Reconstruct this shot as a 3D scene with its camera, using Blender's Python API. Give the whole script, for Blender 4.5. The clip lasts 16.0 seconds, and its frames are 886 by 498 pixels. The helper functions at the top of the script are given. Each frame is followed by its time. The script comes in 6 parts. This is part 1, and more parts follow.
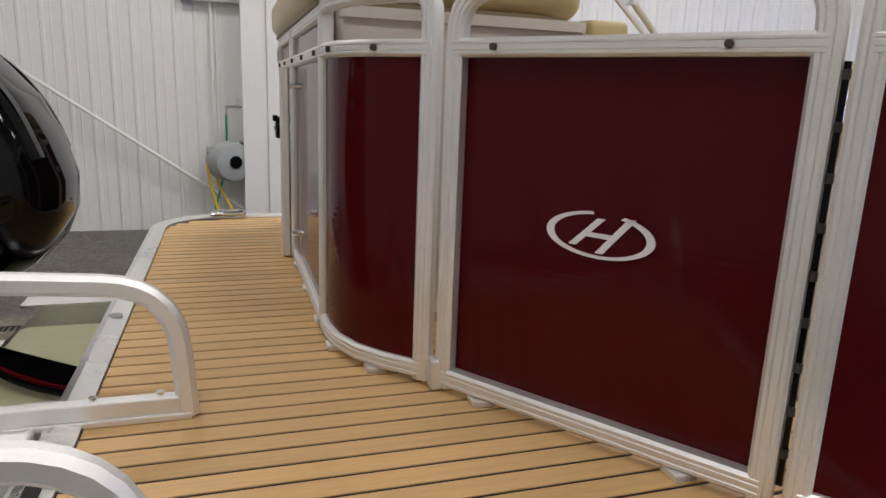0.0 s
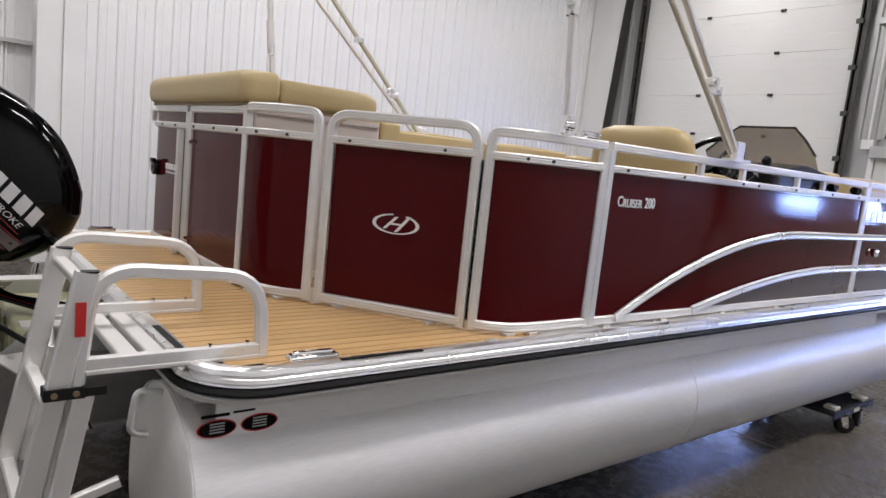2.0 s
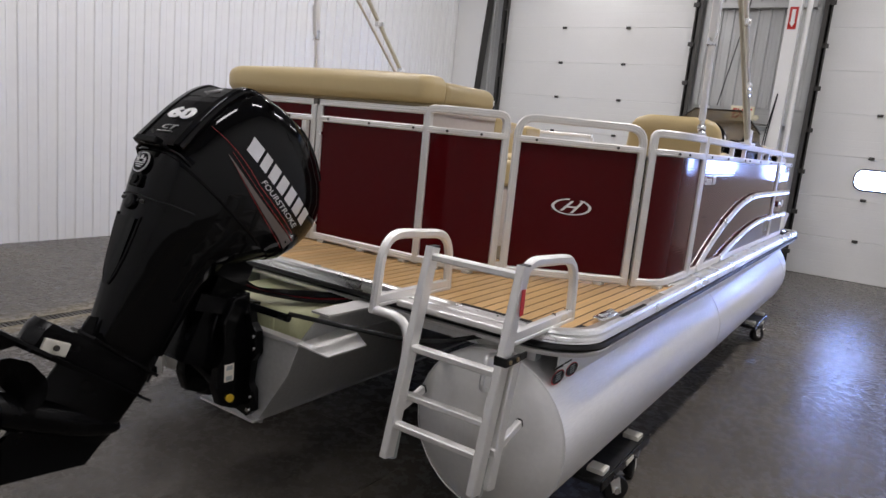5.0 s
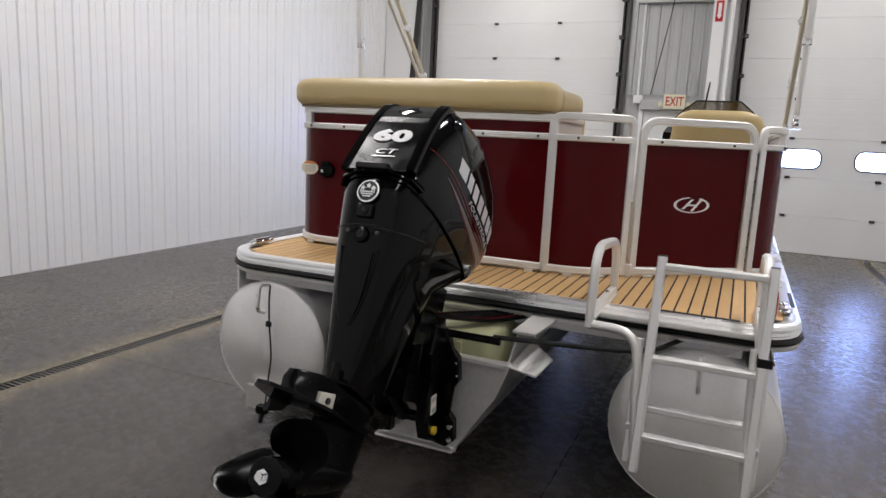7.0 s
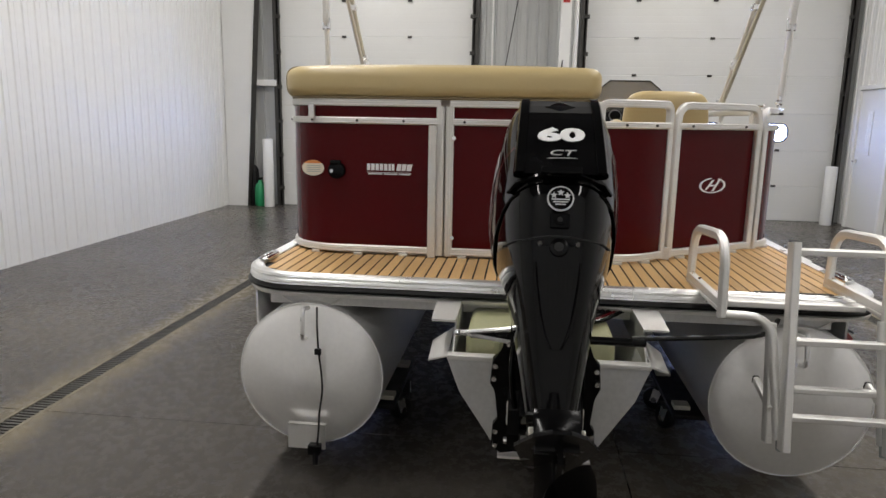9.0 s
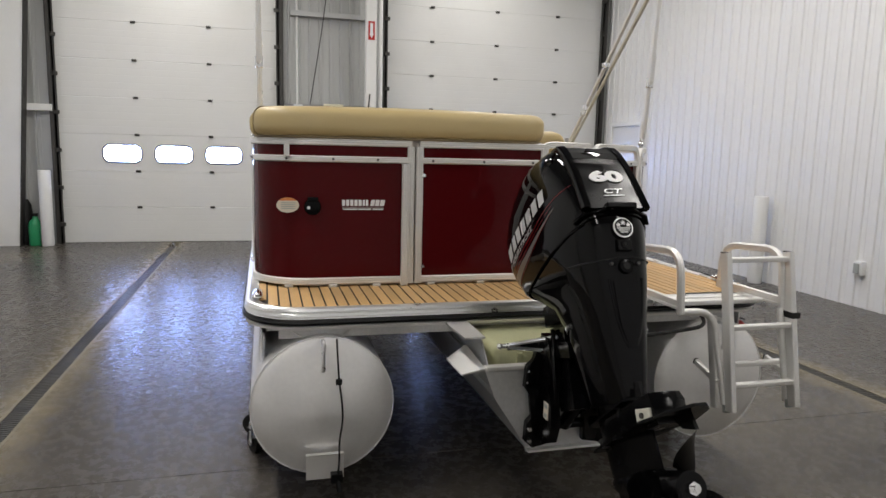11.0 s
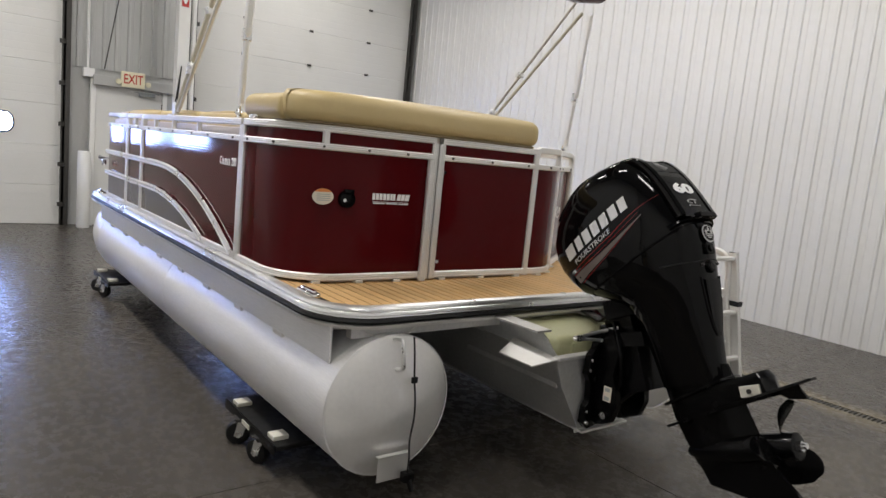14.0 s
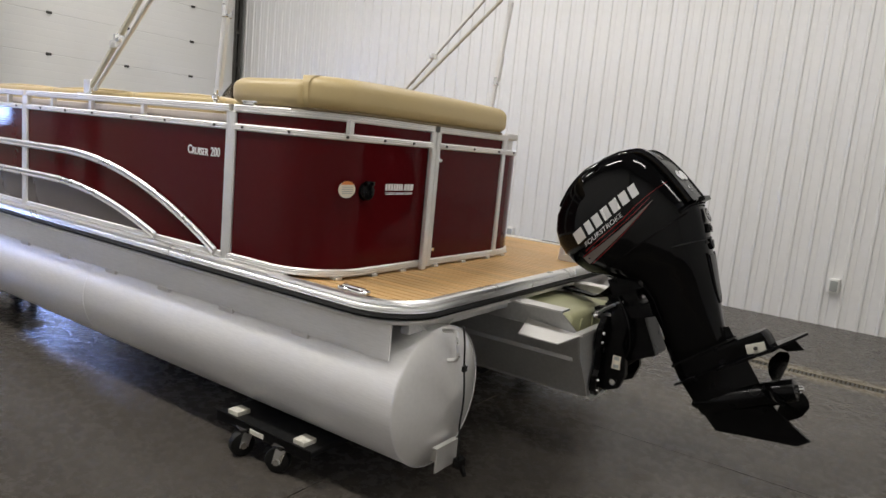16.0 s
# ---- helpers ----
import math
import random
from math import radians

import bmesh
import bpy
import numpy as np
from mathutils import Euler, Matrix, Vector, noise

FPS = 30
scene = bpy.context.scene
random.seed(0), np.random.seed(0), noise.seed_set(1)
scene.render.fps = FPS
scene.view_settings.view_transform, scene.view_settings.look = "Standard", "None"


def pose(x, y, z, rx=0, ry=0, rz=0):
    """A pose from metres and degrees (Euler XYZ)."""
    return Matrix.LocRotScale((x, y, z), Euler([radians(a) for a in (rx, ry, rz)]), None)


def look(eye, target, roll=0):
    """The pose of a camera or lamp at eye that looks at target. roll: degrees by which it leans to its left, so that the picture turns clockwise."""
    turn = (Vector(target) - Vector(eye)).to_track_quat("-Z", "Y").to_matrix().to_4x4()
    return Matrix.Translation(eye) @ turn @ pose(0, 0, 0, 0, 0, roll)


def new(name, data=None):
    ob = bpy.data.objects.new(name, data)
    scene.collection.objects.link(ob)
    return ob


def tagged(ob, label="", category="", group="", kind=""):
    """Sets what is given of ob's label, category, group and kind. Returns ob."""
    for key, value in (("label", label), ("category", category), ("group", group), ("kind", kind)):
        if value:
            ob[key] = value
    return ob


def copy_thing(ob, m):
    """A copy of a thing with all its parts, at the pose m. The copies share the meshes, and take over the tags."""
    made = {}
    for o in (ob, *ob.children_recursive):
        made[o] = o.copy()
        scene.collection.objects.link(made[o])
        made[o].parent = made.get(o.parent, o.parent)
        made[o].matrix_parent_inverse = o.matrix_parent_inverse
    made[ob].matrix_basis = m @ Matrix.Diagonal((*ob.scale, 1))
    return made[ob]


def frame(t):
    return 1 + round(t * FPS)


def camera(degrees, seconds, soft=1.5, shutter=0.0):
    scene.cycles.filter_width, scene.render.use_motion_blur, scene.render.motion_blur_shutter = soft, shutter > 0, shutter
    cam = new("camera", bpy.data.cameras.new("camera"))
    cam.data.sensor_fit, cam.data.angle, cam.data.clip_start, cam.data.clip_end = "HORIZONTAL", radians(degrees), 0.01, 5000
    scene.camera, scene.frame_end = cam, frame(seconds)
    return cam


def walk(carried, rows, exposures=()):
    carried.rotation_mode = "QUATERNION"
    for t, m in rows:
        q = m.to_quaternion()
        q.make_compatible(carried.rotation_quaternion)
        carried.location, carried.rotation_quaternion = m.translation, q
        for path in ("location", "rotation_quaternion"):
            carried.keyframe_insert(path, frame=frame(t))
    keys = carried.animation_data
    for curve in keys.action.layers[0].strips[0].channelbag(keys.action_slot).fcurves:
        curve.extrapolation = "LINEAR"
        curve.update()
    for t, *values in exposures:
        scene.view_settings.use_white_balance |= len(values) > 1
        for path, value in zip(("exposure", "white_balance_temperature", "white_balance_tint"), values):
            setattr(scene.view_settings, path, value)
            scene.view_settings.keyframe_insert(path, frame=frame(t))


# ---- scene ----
cam = camera(66.4, 16.0)
PATH = [
    (0, (0.060, -1.729, 1.418), (0.655, 0.126, 0.967), 2.13),
    (0.5, (-0.108, -2.112, 1.449), (0.709, -0.321, 1.100), 1.61),
    (1, (-0.309, -2.438, 1.461), (0.751, -0.773, 1.136), 4.52),
    (1.5, (-0.519, -2.699, 1.446), (0.628, -1.084, 1.167), 3.53),
    (2, (-0.777, -2.833, 1.457), (0.463, -1.285, 1.198), 5.99),
    (2.5, (-0.996, -2.862, 1.446), (0.373, -1.424, 1.201), 1.69),
    (3, (-1.286, -2.715, 1.450), (0.123, -1.314, 1.218), 3.64),
    (3.2, (-1.404, -2.641, 1.479), (0.019, -1.256, 1.238), 2.76),
    (3.5, (-1.603, -2.513, 1.488), (-0.122, -1.193, 1.237), 2.38),
    (4, (-1.830, -2.354, 1.489), (-0.290, -1.111, 1.206), 3.14),
    (4.5, (-2.031, -2.204, 1.490), (-0.435, -1.042, 1.174), 4.85),
    (5, (-2.232, -2.032, 1.491), (-0.586, -0.948, 1.148), 5.69),
    (5.3, (-2.284, -1.854, 1.475), (-0.616, -0.810, 1.119), 4.77),
    (5.5, (-2.371, -1.781, 1.469), (-0.692, -0.750, 1.127), 3.22),
    (6, (-2.583, -1.572, 1.485), (-0.861, -0.618, 1.134), 2.91),
    (6.5, (-2.668, -1.335, 1.469), (-0.904, -0.454, 1.134), 3.43),
    (7, (-2.724, -1.032, 1.475), (-0.915, -0.247, 1.143), 2.89),
    (7.5, (-2.791, -0.722, 1.467), (-0.942, -0.050, 1.110), 5.14),
    (8, (-2.824, -0.444, 1.479), (-0.922, 0.044, 1.101), 5.20),
    (8.5, (-2.780, -0.155, 1.476), (-0.857, 0.195, 1.054), 2.71),
    (9, (-2.795, 0.090, 1.502), (-0.843, 0.310, 1.126), 1.04),
    (9.2, (-2.833, 0.181, 1.501), (-0.865, 0.330, 1.179), 1.42),
    (9.5, (-2.952, 0.367, 1.511), (-0.968, 0.370, 1.259), 2.29),
    (10, (-2.986, 0.642, 1.520), (-1.007, 0.447, 1.300), 2.08),
    (10.5, (-3.000, 0.909, 1.531), (-1.050, 0.539, 1.285), 1.57),
    (11, (-3.008, 1.147, 1.540), (-1.094, 0.641, 1.254), 1.34),
    (11.3, (-2.909, 1.218, 1.520), (-1.007, 0.673, 1.230), 1.75),
    (11.5, (-2.915, 1.331, 1.526), (-1.029, 0.732, 1.235), 2.13),
    (12, (-2.871, 1.549, 1.522), (-1.005, 0.884, 1.245), 2.40),
    (12.5, (-2.741, 1.773, 1.512), (-0.924, 0.983, 1.239), 3.69),
    (13, (-2.643, 2.002, 1.497), (-0.882, 1.093, 1.227), 3.75),
    (13.5, (-2.566, 2.271, 1.512), (-0.909, 1.185, 1.235), 5.05),
    (14, (-2.450, 2.443, 1.502), (-0.883, 1.230, 1.230), 5.60),
    (14.5, (-2.251, 2.583, 1.493), (-0.790, 1.248, 1.204), 4.26),
    (15, (-2.082, 2.775, 1.487), (-0.724, 1.335, 1.199), 3.93),
    (15.5, (-1.916, 3.032, 1.505), (-0.685, 1.484, 1.206), 4.41),
    (16, (-1.715, 3.190, 1.494), (-0.606, 1.552, 1.194), 5.47),
]
walk(cam, [(t, look(eye, target, roll)) for t, eye, target, roll in PATH],
     [(0, -0.14, 6500, 12), (0.6, -0.05, 6500, 13), (1.2, 0.08, 6500, 14), (2, 0.0, 6400, 15), (3, -0.12, 6400, 16), (5.5, -0.08, 6300, 15),
      (7, 0.04, 6400, 13), (8, 0.1, 6550, 11), (9, 0.02, 6600, 10), (12, -0.02, 6600, 10), (16, 0.02, 6700, 10)])

# ---- world and lights ----
world = bpy.data.worlds.new("world")
scene.world = world
world.use_nodes = True
wn, wl = world.node_tree.nodes, world.node_tree.links
sky = wn.new("ShaderNodeTexSky")
sky.sky_type, sky.sun_disc = "NISHITA", False
sky.sun_elevation, sky.sun_rotation = radians(40), radians(150)
wl.new(sky.outputs[0], wn["Background"].inputs[0])
wn["Background"].inputs[1].default_value = 0.1
scene.view_settings.exposure = 0.0

ROOM_W, ROOM_E, ROOM_S, ROOM_N, ROOM_H = -4.5, 8.52, -4.93, 5.04, 5.3


def area_lamp(name, m, sx, sy, power, color):
    d = bpy.data.lights.new(name, "AREA")
    d.shape, d.size, d.size_y, d.energy, d.color = "RECTANGLE", sx, sy, power, color
    ob = new(name, d)
    ob.matrix_basis = m
    return ob


LAMPS = [(x, y, w * (0.82 if y < 0 else 1.0)) for x, w in ((-3.6, 36), (-0.9, 58), (1.8, 98), (4.6, 88), (7.3, 42)) for y in (-2.4, 2.4)]
for lx, ly, lw in LAMPS:
    area_lamp("high_bay_light", pose(lx, ly, ROOM_H - 0.14), 1.25, 0.34, lw, (1.0, 0.975, 0.945))

# ---- materials ----
def nodes_of(name):
    m = bpy.data.materials.new(name)
    m.use_nodes = True
    return m, m.node_tree.nodes, m.node_tree.links, m.node_tree.nodes["Principled BSDF"]


def surface(name, base, rough=0.5, metal=0.0, vary=0.06, scale=6.0, stretch=(1, 1, 1), bump=0.0, fine=60.0,
            rough_vary=0.08, coat=0.0, coat_rough=0.03, per_piece=0.0, dirt=None, dirt_amount=0.0, spec=0.5):
    """A surface with colour variation at two scales, uneven roughness and fine relief."""
    m, n, l, p = nodes_of(name)
    tc = n.new("ShaderNodeTexCoord")
    mp = n.new("ShaderNodeMapping")
    mp.inputs["Scale"].default_value = stretch
    l.new(tc.outputs["Object"], mp.inputs[0])
    big = n.new("ShaderNodeTexNoise")
    big.inputs["Scale"].default_value, big.inputs["Detail"].default_value = scale, 6
    small = n.new("ShaderNodeTexNoise")
    small.inputs["Scale"].default_value, small.inputs["Detail"].default_value = fine, 4
    l.new(mp.outputs[0], big.inputs[0])
    l.new(mp.outputs[0], small.inputs[0])
    mix = n.new("ShaderNodeMix")
    mix.data_type = "RGBA"
    mix.inputs[6].default_value = (*[c * (1 - vary) for c in base], 1)
    mix.inputs[7].default_value = (*[min(1, c * (1 + vary)) for c in base], 1)
    add = n.new("ShaderNodeMath")
    add.operation = "ADD"
    half = n.new("ShaderNodeMath")
    half.operation = "MULTIPLY"
    half.inputs[1].default_value = 0.5
    l.new(big.outputs[0], add.inputs[0])
    l.new(small.outputs[0], add.inputs[1])
    l.new(add.outputs[0], half.inputs[0])
    ramp = n.new("ShaderNodeMapRange")
    ramp.inputs[1].default_value, ramp.inputs[2].default_value = 0.32, 0.68
    l.new(half.outputs[0], ramp.inputs[0])
    l.new(ramp.outputs[0], mix.inputs[0])
    col = mix.outputs[2]
    if per_piece:
        info = n.new("ShaderNodeObjectInfo")
        mr = n.new("ShaderNodeMapRange")
        mr.inputs[3].default_value, mr.inputs[4].default_value = 1 - per_piece, 1 + per_piece
        l.new(info.outputs["Random"], mr.inputs[0])
        hsv = n.new("ShaderNodeHueSaturation")
        l.new(mr.outputs[0], hsv.inputs["Value"])
        l.new(col, hsv.inputs["Color"])
        col = hsv.outputs[0]
    if dirt:
        dn = n.new("ShaderNodeTexNoise")
        dn.inputs["Scale"].default_value, dn.inputs["Detail"].default_value = scale * 0.35, 8
        l.new(tc.outputs["Object"], dn.inputs[0])
        dr = n.new("ShaderNodeMapRange")
        dr.inputs[1].default_value, dr.inputs[2].default_value = 0.52, 0.72
        dr.inputs[4].default_value = dirt_amount
        l.new(dn.outputs[0], dr.inputs[0])
        dm = n.new("ShaderNodeMix")
        dm.data_type = "RGBA"
        dm.inputs[7].default_value = (*dirt, 1)
        l.new(dr.outputs[0], dm.inputs[0])
        l.new(col, dm.inputs[6])
        col = dm.outputs[2]
    l.new(col, p.inputs["Base Color"])
    rr = n.new("ShaderNodeMapRange")
    rr.inputs[1].default_value, rr.inputs[2].default_value = 0.3, 0.7
    rr.inputs[3].default_value, rr.inputs[4].default_value = max(0.02, rough - rough_vary), min(1, rough + rough_vary)
    l.new(big.outputs[0], rr.inputs[0])
    l.new(rr.outputs[0], p.inputs["Roughness"])
    p.inputs["Metallic"].default_value = metal
    p.inputs["Specular IOR Level"].default_value = spec
    p.inputs["Coat Weight"].default_value, p.inputs["Coat Roughness"].default_value = coat, coat_rough
    if bump:
        b = n.new("ShaderNodeBump")
        b.inputs["Strength"].default_value, b.inputs["Distance"].default_value = bump, 0.004
        l.new(half.outputs[0], b.inputs["Height"])
        l.new(b.outputs[0], p.inputs["Normal"])
    return m


def glass(name, color, rough=0.02, alpha=0.35):
    m, n, l, p = nodes_of(name)
    p.inputs["Base Color"].default_value = (*color, 1)
    p.inputs["Roughness"].default_value = rough
    p.inputs["Alpha"].default_value = alpha
    return m


def floor_material():
    """Dark sealed concrete: glossy patches between duller worn ones, over a rough trowelled relief."""
    m = surface("painted_concrete", (0.072, 0.064, 0.055), 0.26, vary=0.2, scale=0.9, fine=26, bump=0.12, rough_vary=0.1,
                dirt=(0.18, 0.158, 0.12), dirt_amount=0.6, spec=0.2)
    n, l = m.node_tree.nodes, m.node_tree.links
    p = n["Principled BSDF"]
    tc = n.new("ShaderNodeTexCoord")

    def noise(scale, detail, rough=0.5):
        v = n.new("ShaderNodeTexNoise")
        v.inputs["Scale"].default_value, v.inputs["Detail"].default_value, v.inputs["Roughness"].default_value = scale, detail, rough
        l.new(tc.outputs["Object"], v.inputs[0])
        return v.outputs[0]

    axis = n.new("ShaderNodeSeparateXYZ")
    l.new(tc.outputs["Object"], axis.inputs[0])
    rough_edge = noise(3.5, 8, 0.7)
    col = p.inputs["Base Color"].links[0].from_socket
    for centre in (2.53, -2.73):
        away = n.new("ShaderNodeMath")
        away.operation, away.inputs[1].default_value = "SUBTRACT", centre
        l.new(axis.outputs[1], away.inputs[0])
        far = n.new("ShaderNodeMath")
        far.operation = "ABSOLUTE"
        l.new(away.outputs[0], far.inputs[0])
        wave = n.new("ShaderNodeMath")
        wave.operation, wave.inputs[1].default_value = "MULTIPLY_ADD", 0.5
        l.new(rough_edge, wave.inputs[0])
        l.new(far.outputs[0], wave.inputs[2])
        dust = n.new("ShaderNodeMapRange")
        dust.inputs[1].default_value, dust.inputs[2].default_value = 0.3, 0.5
        dust.inputs[3].default_value, dust.inputs[4].default_value = 0.62, 0.0
        l.new(wave.outputs[0], dust.inputs[0])
        mix = n.new("ShaderNodeMix")
        mix.data_type = "RGBA"
        mix.inputs[7].default_value = (0.24, 0.2, 0.125, 1)
        l.new(dust.outputs[0], mix.inputs[0])
        l.new(col, mix.inputs[6])
        col = mix.outputs[2]
    l.new(col, p.inputs["Base Color"])
    patch = n.new("ShaderNodeMapRange")
    patch.inputs[1].default_value, patch.inputs[2].default_value = 0.25, 0.75
    patch.inputs[3].default_value, patch.inputs[4].default_value = 0.2, 0.34
    l.new(noise(14, 10, 0.7), patch.inputs[0])
    l.new(patch.outputs[0], p.inputs["Roughness"])
    mul = n.new("ShaderNodeMath")
    mul.operation = "MULTIPLY_ADD"
    mul.inputs[1].default_value = 0.5
    pebble = n.new("ShaderNodeTexVoronoi")
    pebble.feature = "SMOOTH_F1"
    pebble.inputs["Scale"].default_value = 55
    l.new(tc.outputs["Object"], pebble.inputs[0])
    l.new(pebble.outputs["Distance"], mul.inputs[0])
    l.new(noise(60, 4, 0.6), mul.inputs[2])
    b = n.new("ShaderNodeBump")
    b.inputs["Strength"].default_value, b.inputs["Distance"].default_value = 0.24, 0.0045
    l.new(mul.outputs[0], b.inputs["Height"])
    l.new(b.outputs[0], p.inputs["Normal"])
    return m


def teak_material():
    m = surface("teak_decking", (0.62, 0.39, 0.17), 0.52, vary=0.15, scale=6, stretch=(0.5, 12, 1), fine=48, bump=0.1,
                per_piece=0.09, dirt=(0.36, 0.2, 0.075), dirt_amount=0.3)
    return m


M = {}
M["wall"] = surface("white_ribbed_steel", (0.75, 0.75, 0.74), 0.46, vary=0.025, scale=1.2, bump=0.02, fine=14, dirt=(0.66, 0.65, 0.62), dirt_amount=0.3)
M["wall_grey"] = surface("galvanised_liner", (0.45, 0.455, 0.445), 0.42, metal=0.3, vary=0.06, scale=2.0, bump=0.03)
M["white_paint"] = surface("white_paint", (0.78, 0.78, 0.76), 0.45, vary=0.03, scale=2.5, bump=0.02, dirt=(0.6, 0.59, 0.56), dirt_amount=0.3)
M["door"] = surface("white_door_steel", (0.71, 0.71, 0.685), 0.4, vary=0.03, scale=1.5, bump=0.03, dirt=(0.55, 0.54, 0.5), dirt_amount=0.25)
M["ceiling"] = surface("grey_ceiling", (0.28, 0.28, 0.275), 0.6, vary=0.02, scale=1.0)
M["floor"] = floor_material()
M["dark_steel"] = surface("dark_galvanised_track", (0.052, 0.049, 0.045), 0.5, metal=0.3, vary=0.25, scale=9, bump=0.05)
M["grate"] = surface("cast_iron", (0.1, 0.094, 0.085), 0.45, metal=0.6, vary=0.3, scale=20, bump=0.1, per_piece=0.2)
M["black"] = surface("black_rubber", (0.006, 0.006, 0.006), 0.5, spec=0.3, vary=0.2, scale=20, bump=0.08)
# near-black that carries the shade inside holes, seams and the drain pit
M["void"] = surface("hollow_shade", (0.01, 0.01, 0.01), 0.9, vary=0.2)
M["alu"] = surface("brushed_aluminium", (0.8, 0.79, 0.765), 0.5, metal=0.8, vary=0.05, scale=4, stretch=(1, 1, 6), fine=120, bump=0.03, rough_vary=0.07)
M["alu_bright"] = surface("polished_aluminium", (0.88, 0.88, 0.87), 0.3, metal=0.95, vary=0.04, scale=5, fine=90, bump=0.015, rough_vary=0.06)
M["alu_hull"] = surface("mill_aluminium", (0.86, 0.855, 0.845), 0.42, metal=0.42, vary=0.08, scale=2.2, stretch=(0.25, 3, 3), fine=90, bump=0.04, rough_vary=0.12)
M["alu_pod"] = surface("welded_aluminium", (0.66, 0.66, 0.65), 0.44, metal=0.65, vary=0.1, scale=4, bump=0.05)
M["worn_edge"] = surface("worn_painted_edge", (0.2, 0.175, 0.12), 0.6, vary=0.35, scale=7, fine=40, bump=0.1, dirt=(0.07, 0.065, 0.055), dirt_amount=0.8)
M["cap"] = surface("spun_aluminium", (0.86, 0.85, 0.83), 0.4, metal=0.52, vary=0.04, scale=3, fine=50, bump=0.015, rough_vary=0.05)
_cn, _cl = M["cap"].node_tree.nodes, M["cap"].node_tree.links
_ct = _cn.new("ShaderNodeTangent")
_ct.direction_type, _ct.axis = "RADIAL", "X"
_cl.new(_ct.outputs[0], _cn["Principled BSDF"].inputs["Tangent"])
_cn["Principled BSDF"].inputs["Anisotropic"].default_value = 0.85
M["chrome"] = surface("chrome", (0.85, 0.85, 0.85), 0.08, metal=1.0, vary=0.02, rough_vary=0.03)
M["red"] = surface("burgundy_gloss_panel", (0.068, 0.004, 0.0055), 0.07, vary=0.05, scale=1.5, fine=40, rough_vary=0.03, spec=0.12)
def add_ribs(m, pitch, strength):
    """Fine level ribs rolled into a sheet."""
    n, l = m.node_tree.nodes, m.node_tree.links
    tc = n.new("ShaderNodeTexCoord")
    w = n.new("ShaderNodeTexWave")
    w.wave_type, w.bands_direction = "BANDS", "Z"
    w.inputs["Scale"].default_value, w.inputs["Distortion"].default_value = 0.314 / pitch, 0.3
    l.new(tc.outputs["Object"], w.inputs[0])
    b = n.new("ShaderNodeBump")
    b.inputs["Strength"].default_value, b.inputs["Distance"].default_value = strength, 0.001
    l.new(w.outputs[1], b.inputs["Height"])
    l.new(b.outputs[0], n["Principled BSDF"].inputs["Normal"])


add_ribs(M["red"], 0.014, 0.07)
M["taupe"] = surface("taupe_gloss_panel", (0.13, 0.11, 0.1), 0.3, metal=0.3, vary=0.05, scale=1.5, rough_vary=0.05)
M["vinyl"] = surface("tan_vinyl", (0.52, 0.405, 0.2), 0.4, vary=0.06, scale=3, fine=260, bump=0.12, rough_vary=0.06)
M["vinyl_dark"] = surface("brown_vinyl_piping", (0.2, 0.15, 0.08), 0.5, vary=0.08)
M["strap"] = surface("tan_canvas_sleeve", (0.56, 0.53, 0.43), 0.6, vary=0.1, scale=8, fine=120, bump=0.1)
M["cream"] = surface("cream_vinyl_board", (0.6, 0.54, 0.49), 0.5, vary=0.04, scale=3, bump=0.03)
M["teak"] = teak_material()
M["caulk"] = surface("black_caulk", (0.006, 0.005, 0.0045), 0.8, vary=0.2, scale=20)
M["gloss_black"] = surface("gloss_black_paint", (0.002, 0.002, 0.0022), 0.06, vary=0.2, scale=3, rough_vary=0.03, spec=0.2)
M["satin_black"] = surface("satin_black_casting", (0.0025, 0.0025, 0.0028), 0.2, spec=0.15, vary=0.25, scale=12, bump=0.06, rough_vary=0.1)
M["white_mark"] = surface("white_vinyl_lettering", (0.8, 0.8, 0.8), 0.4, vary=0.02)
M["silver_mark"] = surface("silver_lettering", (0.62, 0.62, 0.62), 0.32, metal=0.4, vary=0.03)
M["red_stripe"] = surface("dark_red_stripe", (0.24, 0.012, 0.014), 0.3, vary=0.04)
M["red_mark"] = surface("red_stripe", (0.5, 0.02, 0.02), 0.35, vary=0.04)
M["orange_mark"] = surface("orange_label", (0.7, 0.25, 0.07), 0.45, vary=0.05)
M["label"] = surface("cream_label", (0.72, 0.66, 0.55), 0.5, vary=0.05)
M["tank"] = surface("translucent_yellow_plastic", (0.44, 0.44, 0.26), 0.45, vary=0.08, scale=5, bump=0.04)
M["hose_yellow"] = surface("yellow_hose", (0.75, 0.5, 0.03), 0.45, vary=0.06)
M["hose_green"] = surface("green_hose", (0.02, 0.24, 0.13), 0.45, vary=0.08)
M["reel"] = surface("grey_plastic", (0.34, 0.36, 0.35), 0.45, vary=0.05, bump=0.03)
M["block"] = surface("white_plastic_block", (0.62, 0.6, 0.52), 0.6, vary=0.08, scale=10, bump=0.05)
M["exit_face"] = surface("exit_sign_face", (0.72, 0.68, 0.5), 0.5, vary=0.03)
M["ext_red"] = surface("red_enamel", (0.45, 0.02, 0.015), 0.3, vary=0.05)
M["green_plastic"] = surface("green_plastic", (0.02, 0.28, 0.11), 0.45, vary=0.06)
M["smoke"] = glass("smoked_acrylic", (0.2, 0.135, 0.05), 0.04, 0.52)
M["pane"] = glass("clear_polycarbonate", (0.9, 0.95, 1.0), 0.02, 0.12)

# ---- building blocks ----
WORLD = {}


